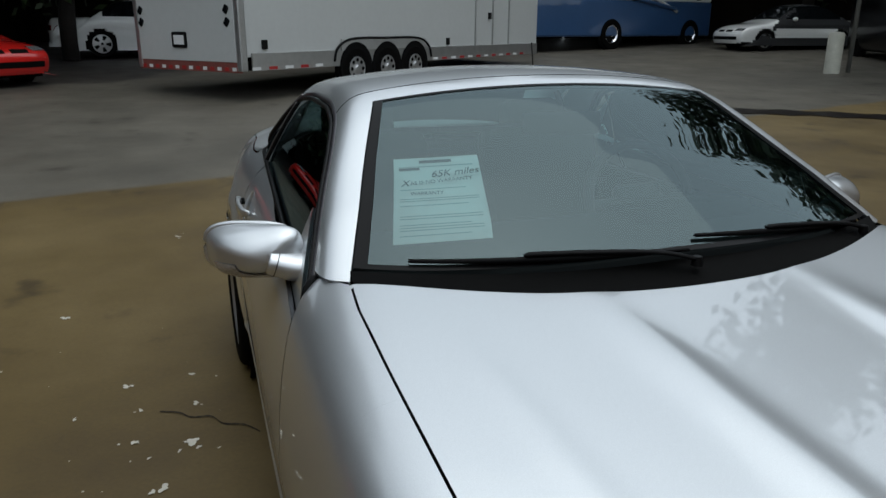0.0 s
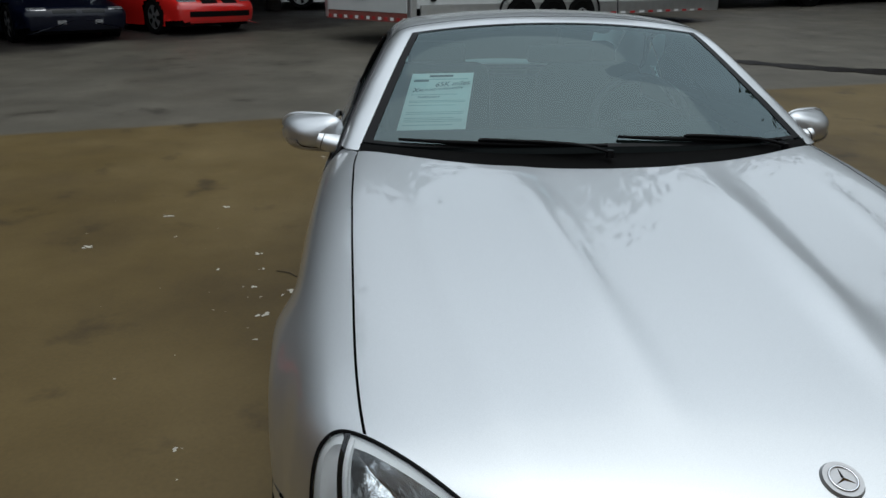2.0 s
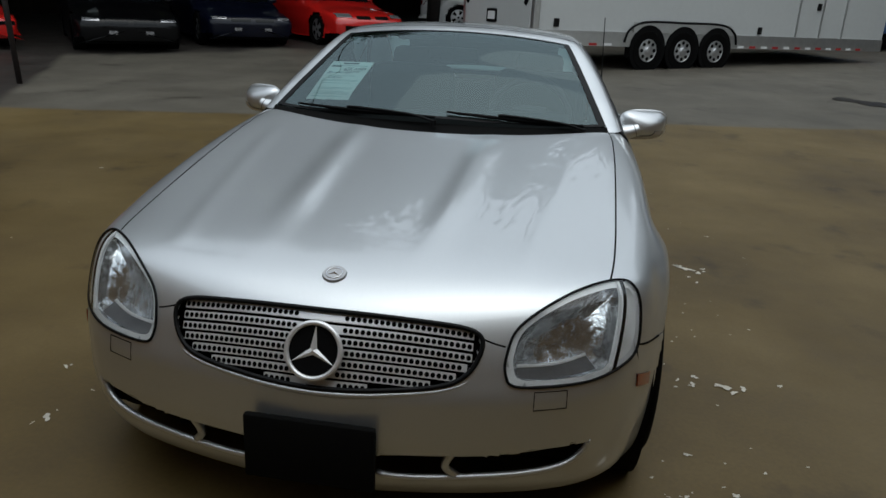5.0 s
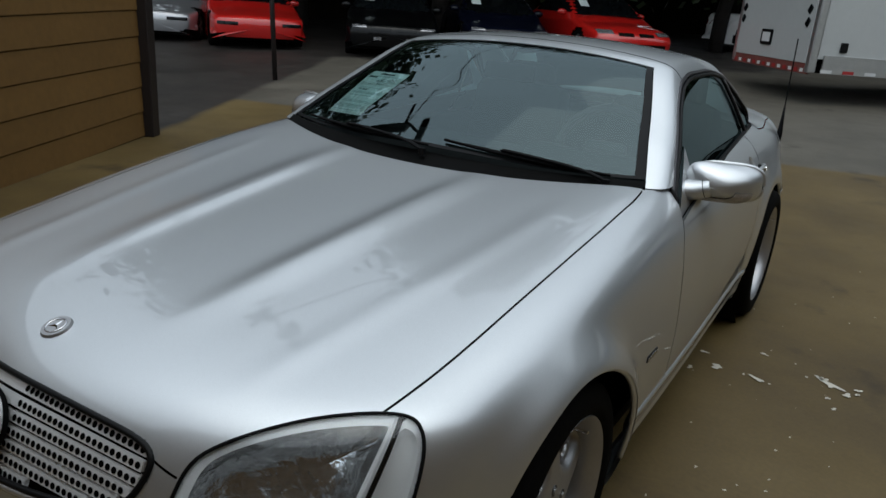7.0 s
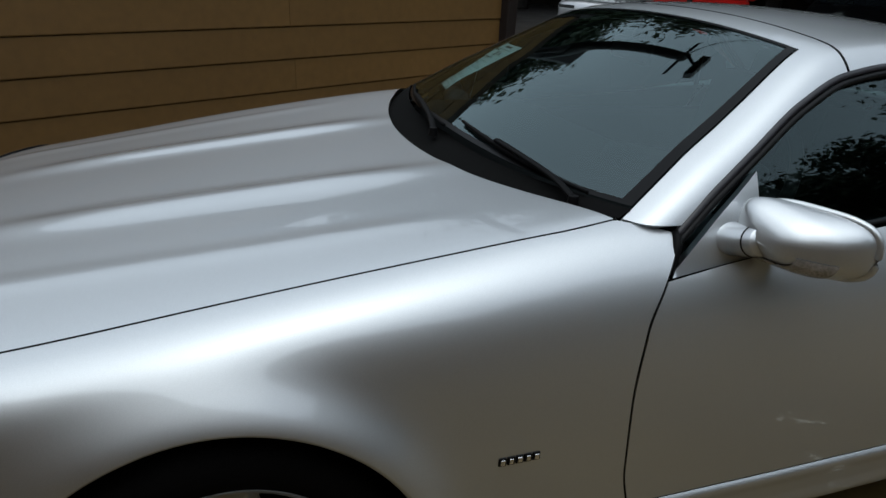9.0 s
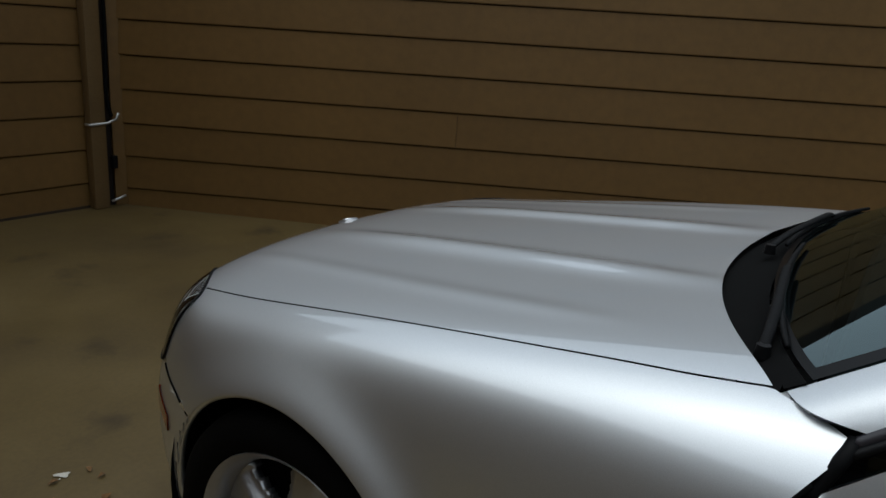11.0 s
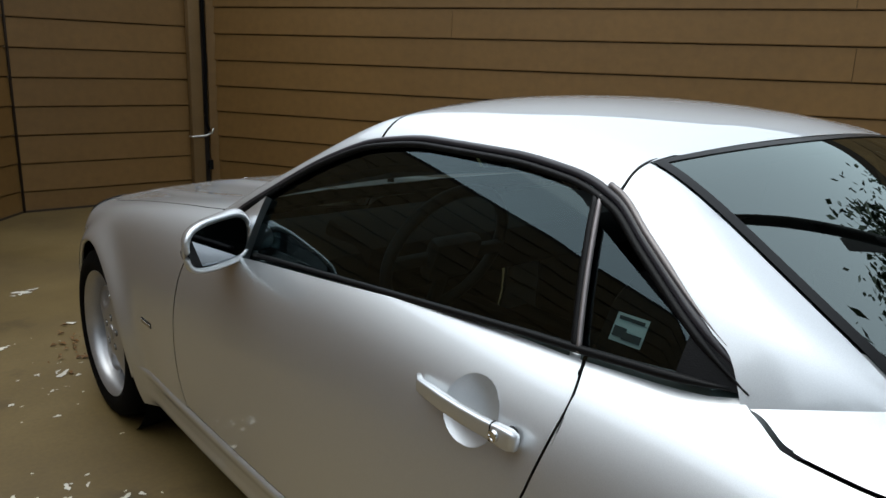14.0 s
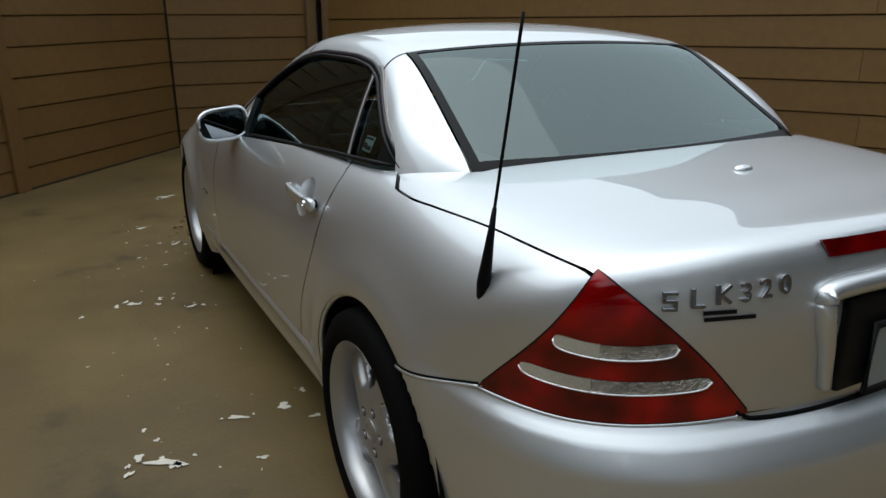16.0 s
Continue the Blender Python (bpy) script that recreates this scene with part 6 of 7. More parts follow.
def parked_car(name, m, paint, label, length=4.75, width=1.82, height=1.40, hood=0.78, deck=0.95, belt_z=0.90, cab=(0.30, 0.47, 0.68, 0.84), top=None, wedge=0.0, fascia="sedan", wheel_r=0.315, sheet_on=True, flip=False):
    """A parked car facing -y from its front at y = 0: a rounded shell with glass, lamps, grille and wheels."""
    L, W = length, width / 2
    y1, y2, y3, y4 = (c * L for c in cab)

    def low(x, y, z):
        a = np.abs(x)
        crest = lin(y, (0.0, 0.60 + wedge), (0.10 * L, hood - 0.07 + wedge * 0.4), (0.2 * L, hood), (y1, hood + 0.12), (y4, deck), (0.97 * L, deck - 0.02), (L, deck - 0.12))
        t = z - (crest - 0.06 * (a / W) ** 2.5)
        wide = lin(y, (0, W - 0.10), (0.12 * L, W - 0.02), (0.3 * L, W), (0.75 * L, W), (L, W - 0.09))
        s = a - (wide - lin(z, (0.1, 0.06), (0.3, 0.02), (0.5, 0.0), (0.7, 0.015), (1.0, 0.10)))
        f = lin(z, (0.1, 0.12), (0.3, 0.02), (0.45, 0.0), (0.6, 0.05), (0.8, 0.25)) + 0.16 * (a / W) ** 3 - y
        r = y - (L - 0.12 * (a / W) ** 3 - lin(z, (0.1, 0.1), (0.4, 0.0), (0.6, 0.0), (1.0, 0.06)))
        return soft(0.035, t, s, f, r)

    def high(x, y, z):
        a = np.abs(x)
        return soft(0.03, (z - (hood + 0.10 + (y - y1) * (height - hood - 0.10) / (y2 - y1))) * 0.8, z - (height - 0.05 * (a / 0.6) ** 2 - 0.1 * ((y - (y2 + y3) / 2)) ** 2), (z - (deck - 0.02 + (y4 - y) * (height - deck + 0.02) / (y4 - y3))) * 0.8, a - (W - 0.06 - 0.52 * np.clip(z - belt_z, -0.1, 1)))

    shell = lambda x, y, z: np.minimum(low(x, y, z), high(x, y, z))
    ny, na = 110, 56
    ys = L * (0.5 - 0.5 * np.cos(np.linspace(0.035, np.pi - 0.035, ny)))
    an = np.linspace(-2.05, 2.05, na)
    Y, A = np.meshgrid(ys, an, indexing="ij")
    o = np.stack([0 * Y, Y, 0 * Y + 0.42], -1)
    dv = np.stack([np.sin(A), 0 * A, np.cos(A)], -1)
    P = meet(shell, o, dv, 0.0, 1.6, 30)
    P[..., 2] = np.maximum(P[..., 2], 0.16)
    N = slope(shell, P, 0.004)
    C = (P[:-1, :-1] + P[1:, 1:] + P[1:, :-1] + P[:-1, 1:]) / 4
    cab_face = high(C[..., 0], C[..., 1], C[..., 2]) < low(C[..., 0], C[..., 1], C[..., 2])
    zrel = (C[..., 2] - belt_z) / (height - belt_z)
    gl = cab_face & (zrel > 0.06) & (zrel < 0.86)
    wind = cab_face & (zrel > 0.0) & (zrel < 0.93) & ((C[..., 1] < y2) | (C[..., 1] > y3)) & (np.abs(C[..., 0]) < W - 0.16 - 0.3 * np.clip(C[..., 2] - belt_z, 0, 1))
    pillars = (np.abs(np.abs(C[..., 0]) - (W - 0.13 - 0.42 * np.clip(C[..., 2] - belt_z, 0, 1))) < 0.045)
    side_gl = gl & ~((C[..., 1] < y2 - 0.05) & pillars)
    g = wind | (side_gl & (C[..., 1] > y1 + 0.2) & (C[..., 1] < y4 - 0.25))
    wy = (0.195 * L, 0.765 * L)
    hole = np.zeros_like(g)
    for w in wy:
        hole |= (np.hypot(C[..., 1] - w, C[..., 2] - wheel_r) < wheel_r + 0.04) & (np.abs(C[..., 0]) > W - 0.25)
    car_ = thing(name, m, label, "car", "parked cars")
    hole |= (C[..., 2] < 0.25) & ((C[..., 1] < 0.55) | (C[..., 1] > L - 0.55))
    sheet("body_shell", P, N, paint, car_, 1, ~g & ~hole)
    sheet("glazing", P, N, GLASSY, car_, 1, g & ~hole)
    if top is not None:
        sheet("soft_top", P + N * 0.004, N, top, car_, 1, cab_face & ~g)
    bm = bmesh.new()
    box(bm, (0, L / 2, 0.30), (width - 0.36, L - 0.5, 0.28))
    for w in wy:
        box(bm, (0, w, 0.36), (width - 0.12, 0.62, 0.40))
    part("underbody", bm, VOID, car_)

    def front_patch(nm, xa, xb, za, zb, mat, off=0.006, sym=True, end=0):
        for sx in (1, -1) if sym else (1,):
            Xg, Zg = np.meshgrid(np.linspace(xa, xb, 10), np.linspace(za, zb, 5))
            o = np.stack([Xg * sx, 0 * Xg + (0.5 if not end else L - 0.5), Zg], -1)
            q = meet(low, o, np.broadcast_to(np.array([0, -1.0 if not end else 1.0, 0]), o.shape), 0.0, 0.9, 30)
            n = slope(low, q)
            sheet(nm, q + n * off, n, mat, car_, 1, lip=0.01)

    front_patch("front_bumper", -W * 0.70, W * 0.70, 0.22, 0.49, paint, 0.003, sym=False)
    if fascia == "sedan":
        front_patch("headlight", W * 0.52, W * 0.86, 0.595, 0.665, HEADLIGHT)
        front_patch("grille", 0.06, W * 0.42, 0.565, 0.625, VOID)
        front_patch("lower_intake", -W * 0.72, W * 0.72, 0.33, 0.43, VOID, sym=False)
    elif fascia == "sport":
        front_patch("headlight", W * 0.55, W * 0.84, 0.545, 0.585, HEADLIGHT)
        front_patch("nostril", 0.05, W * 0.46, 0.50, 0.55, GLASSY)
        front_patch("fog_lamp", W * 0.25, W * 0.40, 0.33, 0.39, HEADLIGHT)
    elif fascia == "wedge":
        front_patch("fog_lamp", W * 0.45, W * 0.86, 0.44, 0.50, GLASSY)
        front_patch("plate_slot", -0.2, 0.2, 0.36, 0.46, paint, sym=False)
    front_patch("tail_light", W * 0.35, W * 0.9, 0.62, 0.74, REDLENS, end=1)
    for w in wy:
        for sx in (1, -1):
            wh = thing("wheel", pose(sx * (W - 0.11), w, wheel_r, 10, 0, 0 if sx > 0 else 180))
            wh.parent = car_
            R = wheel_r
            lathe("tyre", [(R * 0.70, -0.09), (R * 0.95, -0.1), (R, -0.07), (R, 0.07), (R * 0.95, 0.1), (R * 0.70, 0.095)], TYRE, wh, 28)
            nr, na2 = 8, 60
            rr = np.linspace(0.03, R * 0.71, nr)
            v, f = [], []
            for r in rr:
                v += [(0.085 - 0.02 * r / R, r * math.cos(k * 2 * math.pi / na2), r * math.sin(k * 2 * math.pi / na2)) for k in range(na2)]
            for i in range(nr - 1):
                for k in range(na2):
                    if i < 2 or i >= nr - 2 or k % 12 < 7:
                        f.append((i * na2 + k, i * na2 + (k + 1) % na2, (i + 1) * na2 + (k + 1) % na2, (i + 1) * na2 + k))
            join_mesh("rim", v, f, ALLOY, wh)
            lathe("hub_backing", [(0.0, 0.03), (R * 0.72, 0.03)], VOID, wh, 20)
    for sx in (1, -1):
        bm = bmesh.new()
        bmesh.ops.create_uvsphere(bm, u_segments=14, v_segments=8, radius=1, matrix=Matrix.Translation((sx * (W + 0.02), y1 + 0.42, belt_z + 0.04)) @ Matrix.Diagonal((0.11, 0.06, 0.065, 1)))
        part("door_mirror", bm, paint, car_, smooth=True)
    if sheet_on:
        yq = y1 + 0.42 * (y2 - y1)
        Xg, Yg = np.meshgrid(np.linspace(-W * 0.62, -W * 0.62 + 0.2, 5), np.linspace(yq - 0.05, yq + 0.16, 5))
        o = np.stack([Xg, Yg, 0 * Xg + 0.5], -1)
        q = meet(high, o, np.broadcast_to(np.array([0, 0, 1.0]), o.shape), 0.0, 1.2, 30)
        n = slope(high, q)
        sheet("price_sheet", q + n * 0.008, n, PAPER, car_, lip=0)
    return car_


def facing(x, y, fx, fy):
    """Pose of a parked car whose front stands at x, y and looks along fx, fy."""
    return pose(x, y, float(lot(x, y)), 0, 0, math.degrees(math.atan2(fx, -fy)))


parked_car("red_coupe", facing(-3.55, 13.4, 0.72, -0.70), RED, "bright red two-door coupe with a pale price sheet", height=1.39, hood=0.80)
parked_car("navy_coupe", facing(-5.6, 11.9, 0.62, -0.78), NAVY, "very dark navy sports coupe with a pale price sheet", length=4.9, height=1.30, hood=0.74, deck=0.92, belt_z=0.86, fascia="sport", cab=(0.30, 0.50, 0.64, 0.88))
parked_car("black_coupe", facing(-7.0, 9.95, 0.62, -0.78), COAL, "black sports coupe with a pale price sheet", length=4.9, height=1.30, hood=0.74, deck=0.92, belt_z=0.86, fascia="sport", cab=(0.30, 0.50, 0.64, 0.88))
parked_car("red_sports_car", facing(-9.4, 8.95, 0.80, -0.60), RED, "red low wedge-nosed sports car with raised price sheet", length=4.5, height=1.19, hood=0.74, deck=0.90, belt_z=0.82, fascia="wedge", cab=(0.32, 0.50, 0.62, 0.90))
parked_car("silver_sports_car", facing(-11.7, 8.1, 0.62, -0.78), PEWTER, "silver low wedge-nosed sports car beside the red one", length=4.5, height=1.19, hood=0.72, deck=0.90, belt_z=0.82, fascia="wedge", cab=(0.32, 0.50, 0.62, 0.90))
parked_car("white_sedan", facing(1.0, 20.6, 0.98, 0.1), WHITE, "white four-door sedan behind the trailer", length=4.9, height=1.38, hood=0.86, deck=0.95, belt_z=0.92, sheet_on=False, cab=(0.27, 0.43, 0.66, 0.80))
parked_car("white_convertible", facing(15.4, 19.0, -0.95, 0.15), WHITE, "white convertible with a raised dark soft top", length=4.65, height=1.40, hood=0.84, deck=0.94, belt_z=0.90, top=FADED, sheet_on=False, cab=(0.30, 0.44, 0.62, 0.80))

# enclosed white trailer with three axles
TRAILER_WHITE = material("white_trailer_skin", (0.48, 0.49, 0.485), 0.4, 0.0, 0.1, vary=0.04, scale=0.8, bump=0.05, bump_scale=3)
ALU = material("brushed_aluminium_trim", (0.45, 0.45, 0.45), 0.38, 0.85, vary=0.12, scale=6)
MARK_RED = material("red_reflective_tape", (0.35, 0.02, 0.02), 0.4)
MARK_WHITE = material("white_reflective_tape", (0.7, 0.7, 0.7), 0.4)
tr_at = Vector((-0.08, 10.75))
tr_dir = math.degrees(math.atan2(0.60, 0.80))
trailer = thing("enclosed_trailer", pose(tr_at.x, tr_at.y, float(lot(1.5, 12.5)) - 0.02, 0, 0, tr_dir), "long white enclosed trailer with three axles", "trailer")
TL, TW, TB, TT = 9.6, 2.4, 0.42, 2.75
bm = bmesh.new()
box(bm, (TL / 2, TW / 2, (TB + TT) / 2 + 0.1), (TL - 0.02, TW - 0.02, TT - TB - 0.2), None, 0.01)
part("box_body", bm, TRAILER_WHITE, trailer)
bm = bmesh.new()
box(bm, (TL / 2 + 0.08, -0.006, TB + 0.13), (TL - 0.2, 0.03, 0.26), None, 0.004)
part("lower_trim", bm, ALU, trailer)
for x, y in ((0, 0), (0, TW)):
    bm = bmesh.new()
    box(bm, (x + 0.02, y + (0.02 if y == 0 else -0.02), (TB + TT) / 2), (0.12, 0.12, TT - TB), None, 0.02)
    part("corner_post", bm, ALU, trailer)
bm = bmesh.new()
box(bm, (-0.012, TW / 2, TB + 0.10), (0.04, TW, 0.24), None, 0.004)
part("rear_sill", bm, material("worn_red_sill", (0.20, 0.06, 0.05), 0.5, vary=0.3, scale=5), trailer)
for i in range(14):
    bm = bmesh.new()
    box(bm, (-0.035, 0.14 + i * 0.165, TB + 0.03), (0.006, 0.085, 0.05))
    part("tape_mark", bm, MARK_RED if i % 2 else MARK_WHITE, trailer)
for i in range(26):
    x = 0.25 + i * 0.34
    if 1.95 < x < 4.9:
        continue
    bm = bmesh.new()
    box(bm, (x, -0.024, TB + 0.035), (0.17, 0.006, 0.045))
    part("tape_mark", bm, MARK_RED if i % 2 else MARK_WHITE, trailer)
bm = bmesh.new()
box(bm, (-0.03, TW / 2, 1.55), (0.03, TW - 0.14, 2.0), None, 0.008)
ramp = part("rear_door", bm, TRAILER_WHITE, trailer)
for y in (0.22, TW - 0.16):
    for z in (1.12, 1.30, 1.75):
        bm = bmesh.new()
        box(bm, (-0.05, y, z), (0.03, 0.10, 0.12), pose(0, 0, 0, 35, 0, 0), 0.02)
        part("rear_light", bm, GLASSY, trailer)
bm = bmesh.new()
box(bm, (-0.05, 1.32, 0.86), (0.03, 0.34, 0.24), None, 0.03)
holder = part("plate_holder", bm, SATIN, trailer)
bm = bmesh.new()
box(bm, (-0.068, 1.32, 0.86), (0.008, 0.24, 0.14), None, 0.002)
part("plate", bm, MARK_WHITE, holder)
FENDER = material("galvanised_fender", (0.5, 0.5, 0.5), 0.4, 0.7, vary=0.1, scale=5)
AXLES = (2.55, 3.42, 4.29)
bm = bmesh.new()
box(bm, (3.42, 0.06, TB + 0.02), (2.6, 0.10, 0.44), None, 0.02)
part("wheel_well", bm, VOID, trailer)
bm = bmesh.new()
box(bm, (3.42, -0.022, TB + 0.345), (2.5, 0.024, 0.19), None, 0.006)
part("fender_panel", bm, FENDER, trailer)
arc = spline([(1.98, -0.03, 0.50), (2.08, -0.03, 0.72), (2.45, -0.03, 0.86), (3.42, -0.03, 0.87), (4.39, -0.03, 0.86), (4.76, -0.03, 0.72), (4.86, -0.03, 0.50)], 8)
tube("fender_lip", arc, 0.022, BLACK, trailer)
for x in AXLES:
    # dark disc added for the shade in the opening round each wheel
    bm = bmesh.new()
    bmesh.ops.create_cone(bm, cap_ends=True, segments=40, radius1=0.43, radius2=0.43, depth=0.03, matrix=pose(x, -0.026, 0.38, 90, 0, 0))
    part("fender_shade", bm, VOID, trailer)
    wh = thing("wheel", pose(x, 0.06, 0.36, 0, 0, -90))
    wh.parent = trailer
    lathe("tyre", [(0.21, -0.1), (0.34, -0.11), (0.36, -0.08), (0.36, 0.08), (0.34, 0.11), (0.22, 0.10)], TYRE, wh, 32)
    lathe("rim", [(0.0, 0.135), (0.05, 0.132), (0.06, 0.12), (0.10, 0.108), (0.19, 0.112), (0.195, 0.118), (0.205, 0.115), (0.205, 0.09)], ALLOY, wh, 32)
    for k in range(8):
        a = k * math.pi / 4
        bm = bmesh.new()
        bmesh.ops.create_cone(bm, cap_ends=True, segments=12, radius1=0.034, radius2=0.034, depth=0.012, matrix=pose(0.110, 0.15 * math.cos(a), 0.15 * math.sin(a), 0, 90, 0))
        part("rim_slot", bm, VOID, wh)
for x in (6.6, 7.35, 8.1):
    bm = bmesh.new()
    box(bm, (x, -0.0, 1.65), (0.03, 0.03, 2.0))
    part("door_joint", bm, ALU, trailer)
for x, z in ((7.2, 1.3), (5.5, 0.78), (0.45, 0.80)):
    bm = bmesh.new()
    box(bm, (x, -0.01, z), (0.10, 0.04, 0.14), None, 0.01)
    part("door_latch", bm, SATIN, trailer)
bm = bmesh.new()
box(bm, (TL / 2, TW / 2, TB + 0.06), (TL - 0.5, TW - 0.6, 0.14))
part("chassis", bm, VOID, trailer)

# blue and white motorhome behind it
RV_BLUE = material("blue_motorhome_paint", (0.035, 0.085, 0.20), 0.3, 0.1, 0.8, vary=0.1, scale=1)
rv = thing("motorhome", pose(7.6, 19.6, float(lot(12, 21)), 0, 0, 14), "long motorhome, blue below and white above", "motorhome")
bm = bmesh.new()
box(bm, (5.0, 1.25, 0.98), (10.0, 2.5, 1.15), None, 0.06)
part("lower_body", bm, RV_BLUE, rv)
bm = bmesh.new()
box(bm, (5.0, 1.25, 2.40), (9.98, 2.48, 1.72), None, 0.08)
part("upper_body", bm, WHITE, rv)
bm = bmesh.new()
box(bm, (0.9, -0.008, 1.0), (0.20, 0.03, 1.0), None, 0.01)
part("tail_lamp", bm, MARK_RED, rv)
tube("stripe", spline([(4.6, -0.02, 2.2), (6.2, -0.02, 1.85), (7.5, -0.02, 1.45), (8.1, -0.02, 1.22)], 6), 0.05, MARK_WHITE, rv)
tube("stripe", spline([(4.4, -0.02, 2.0), (6.0, -0.02, 1.62), (7.3, -0.02, 1.42), (8.0, -0.02, 1.30)], 6), 0.07, RV_BLUE, rv)
for x in (5.0, 8.9):
    bm = bmesh.new()
    bmesh.ops.create_cone(bm, cap_ends=True, segments=36, radius1=0.56, radius2=0.56, depth=0.1, matrix=pose(x, 0.075, 0.52, 90, 0, 0))
    part("wheel_well", bm, VOID, rv)
    wh = thing("wheel", pose(x, 0.08, 0.48, 0, 0, -90))
    wh.parent = rv
    lathe("tyre", [(0.27, -0.1), (0.45, -0.12), (0.48, -0.08), (0.48, 0.08), (0.45, 0.11), (0.28, 0.10)], TYRE, wh, 32)
    lathe("rim", [(0.0, 0.06), (0.08, 0.07), (0.10, 0.03), (0.22, 0.03), (0.27, 0.10), (0.285, 0.10)], CHROME, wh, 32)
bm = bmesh.new()
box(bm, (8.6, -0.01, 2.2), (1.1, 0.03, 0.7), None, 0.02)
part("window", bm, GLASSY, rv)

# bollard, pole and signpost
bol = thing("bollard", pose(13.1, 12.5, float(lot(13.1, 12.5))), "pale painted steel bollard beside a pole", "bollard")
lathe("post", [(0.0, 0.92), (0.14, 0.90), (0.17, 0.84), (0.17, 0.0)], material("chalky_post_paint", (0.45, 0.44, 0.38), 0.7, vary=0.2, scale=5), bol, 24, pose(0, 0, 0, 0, -90, 0))
pole = thing("lamp_pole", pose(13.6, 12.5, float(lot(13.6, 12.5))), "slim grey steel pole by the bollard", "pole")
tube("shaft", [(0, 0, 0), (0, 0, 3), (0, 0, 6)], 0.05, material("weathered_steel", (0.18, 0.18, 0.17), 0.5, 0.5, vary=0.2), pole)
sign = thing("sign_pole", pose(-6.45, 6.4, float(lot(-6.45, 6.4)), 0, -3, 0), "thin dark leaning steel sign pole", "pole")
tube("shaft", [(0, 0, -0.02), (0, 0, 1.2), (0, 0, 2.6)], 0.035, POST, sign)
van = thing("dark_van", pose(15.3, 12.6, float(lot(15.3, 13)), 0, 0, -30), "dark van parked at the lot's edge", "van")
bm = bmesh.new()
box(bm, (1.1, 2.2, 1.05), (1.9, 4.6, 1.5), None, 0.18)
part("body_shell", bm, COAL, van, smooth=True)
bm = bmesh.new()
box(bm, (1.1, -0.1, 0.55), (1.92, 0.12, 0.12), None, 0.02)
part("bumper", bm, ALU, van)
for x in (0.25, 1.95):
    for y in (0.9, 3.6):
        lathe("tyre", [(0.0, 0.09), (0.3, 0.1), (0.33, 0.07), (0.33, -0.07), (0.3, -0.1), (0.0, -0.1)], TYRE, van, 24, pose(x, y, 0.33))

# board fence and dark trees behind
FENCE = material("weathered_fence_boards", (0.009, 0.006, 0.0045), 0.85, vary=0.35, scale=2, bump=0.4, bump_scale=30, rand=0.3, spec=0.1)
line = [(-30, 1), (-19, 12), (-9.5, 23), (-4, 27), (14, 26.8), (26, 18.5), (34, 6)]
fence = thing("board_fence", None, "dark weathered upright board fence", "fence")
rng = random.Random(5)
board = bpy.data.meshes.new("board")
CORNERS = [(w, dd, h) for w in (0.0, 0.17) for dd in (0.0, 0.025) for h in (0.0, 2.5)]
SIDES = [(0, 4, 5, 1), (2, 3, 7, 6), (1, 5, 7, 3), (0, 1, 3, 2), (4, 6, 7, 5), (0, 2, 6, 4)]
board.from_pydata(CORNERS, [], SIDES)
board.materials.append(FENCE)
vv, ff = [], []
for n, ((ax, ay), (bx, by)) in enumerate(zip(line, line[1:])):
    ln, turn = math.hypot(bx - ax, by - ay), math.atan2(by - ay, bx - ax)
    for i in range(int(ln / 0.16)):
        x, y = ax + (bx - ax) / ln * i * 0.16, ay + (by - ay) / ln * i * 0.16
        o = rng.uniform(-0.012, 0.012)
        m = pose(x - math.sin(turn) * o, y + math.cos(turn) * o, float(lot(x, y)) - 0.05 + rng.uniform(-0.05, 0.05), 0, 0, math.degrees(turn))
        if 1 <= n <= 3:
            ob = new("board", board)
            ob.parent, ob.matrix_world = fence, m
        else:
            k = len(vv)
            vv += [tuple(m @ Vector(c)) for c in CORNERS]
            ff += [tuple(k + j for j in q) for q in SIDES]
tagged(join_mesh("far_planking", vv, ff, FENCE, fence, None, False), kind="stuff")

BARK = material("dark_bark", (0.014, 0.010, 0.008), 0.9, vary=0.3, scale=5, bump=0.8, bump_scale=20, dist=0.02)
LEAF = material("dark_green_leaves", (0.022, 0.038, 0.011), 0.5, vary=0.4, scale=1.5)


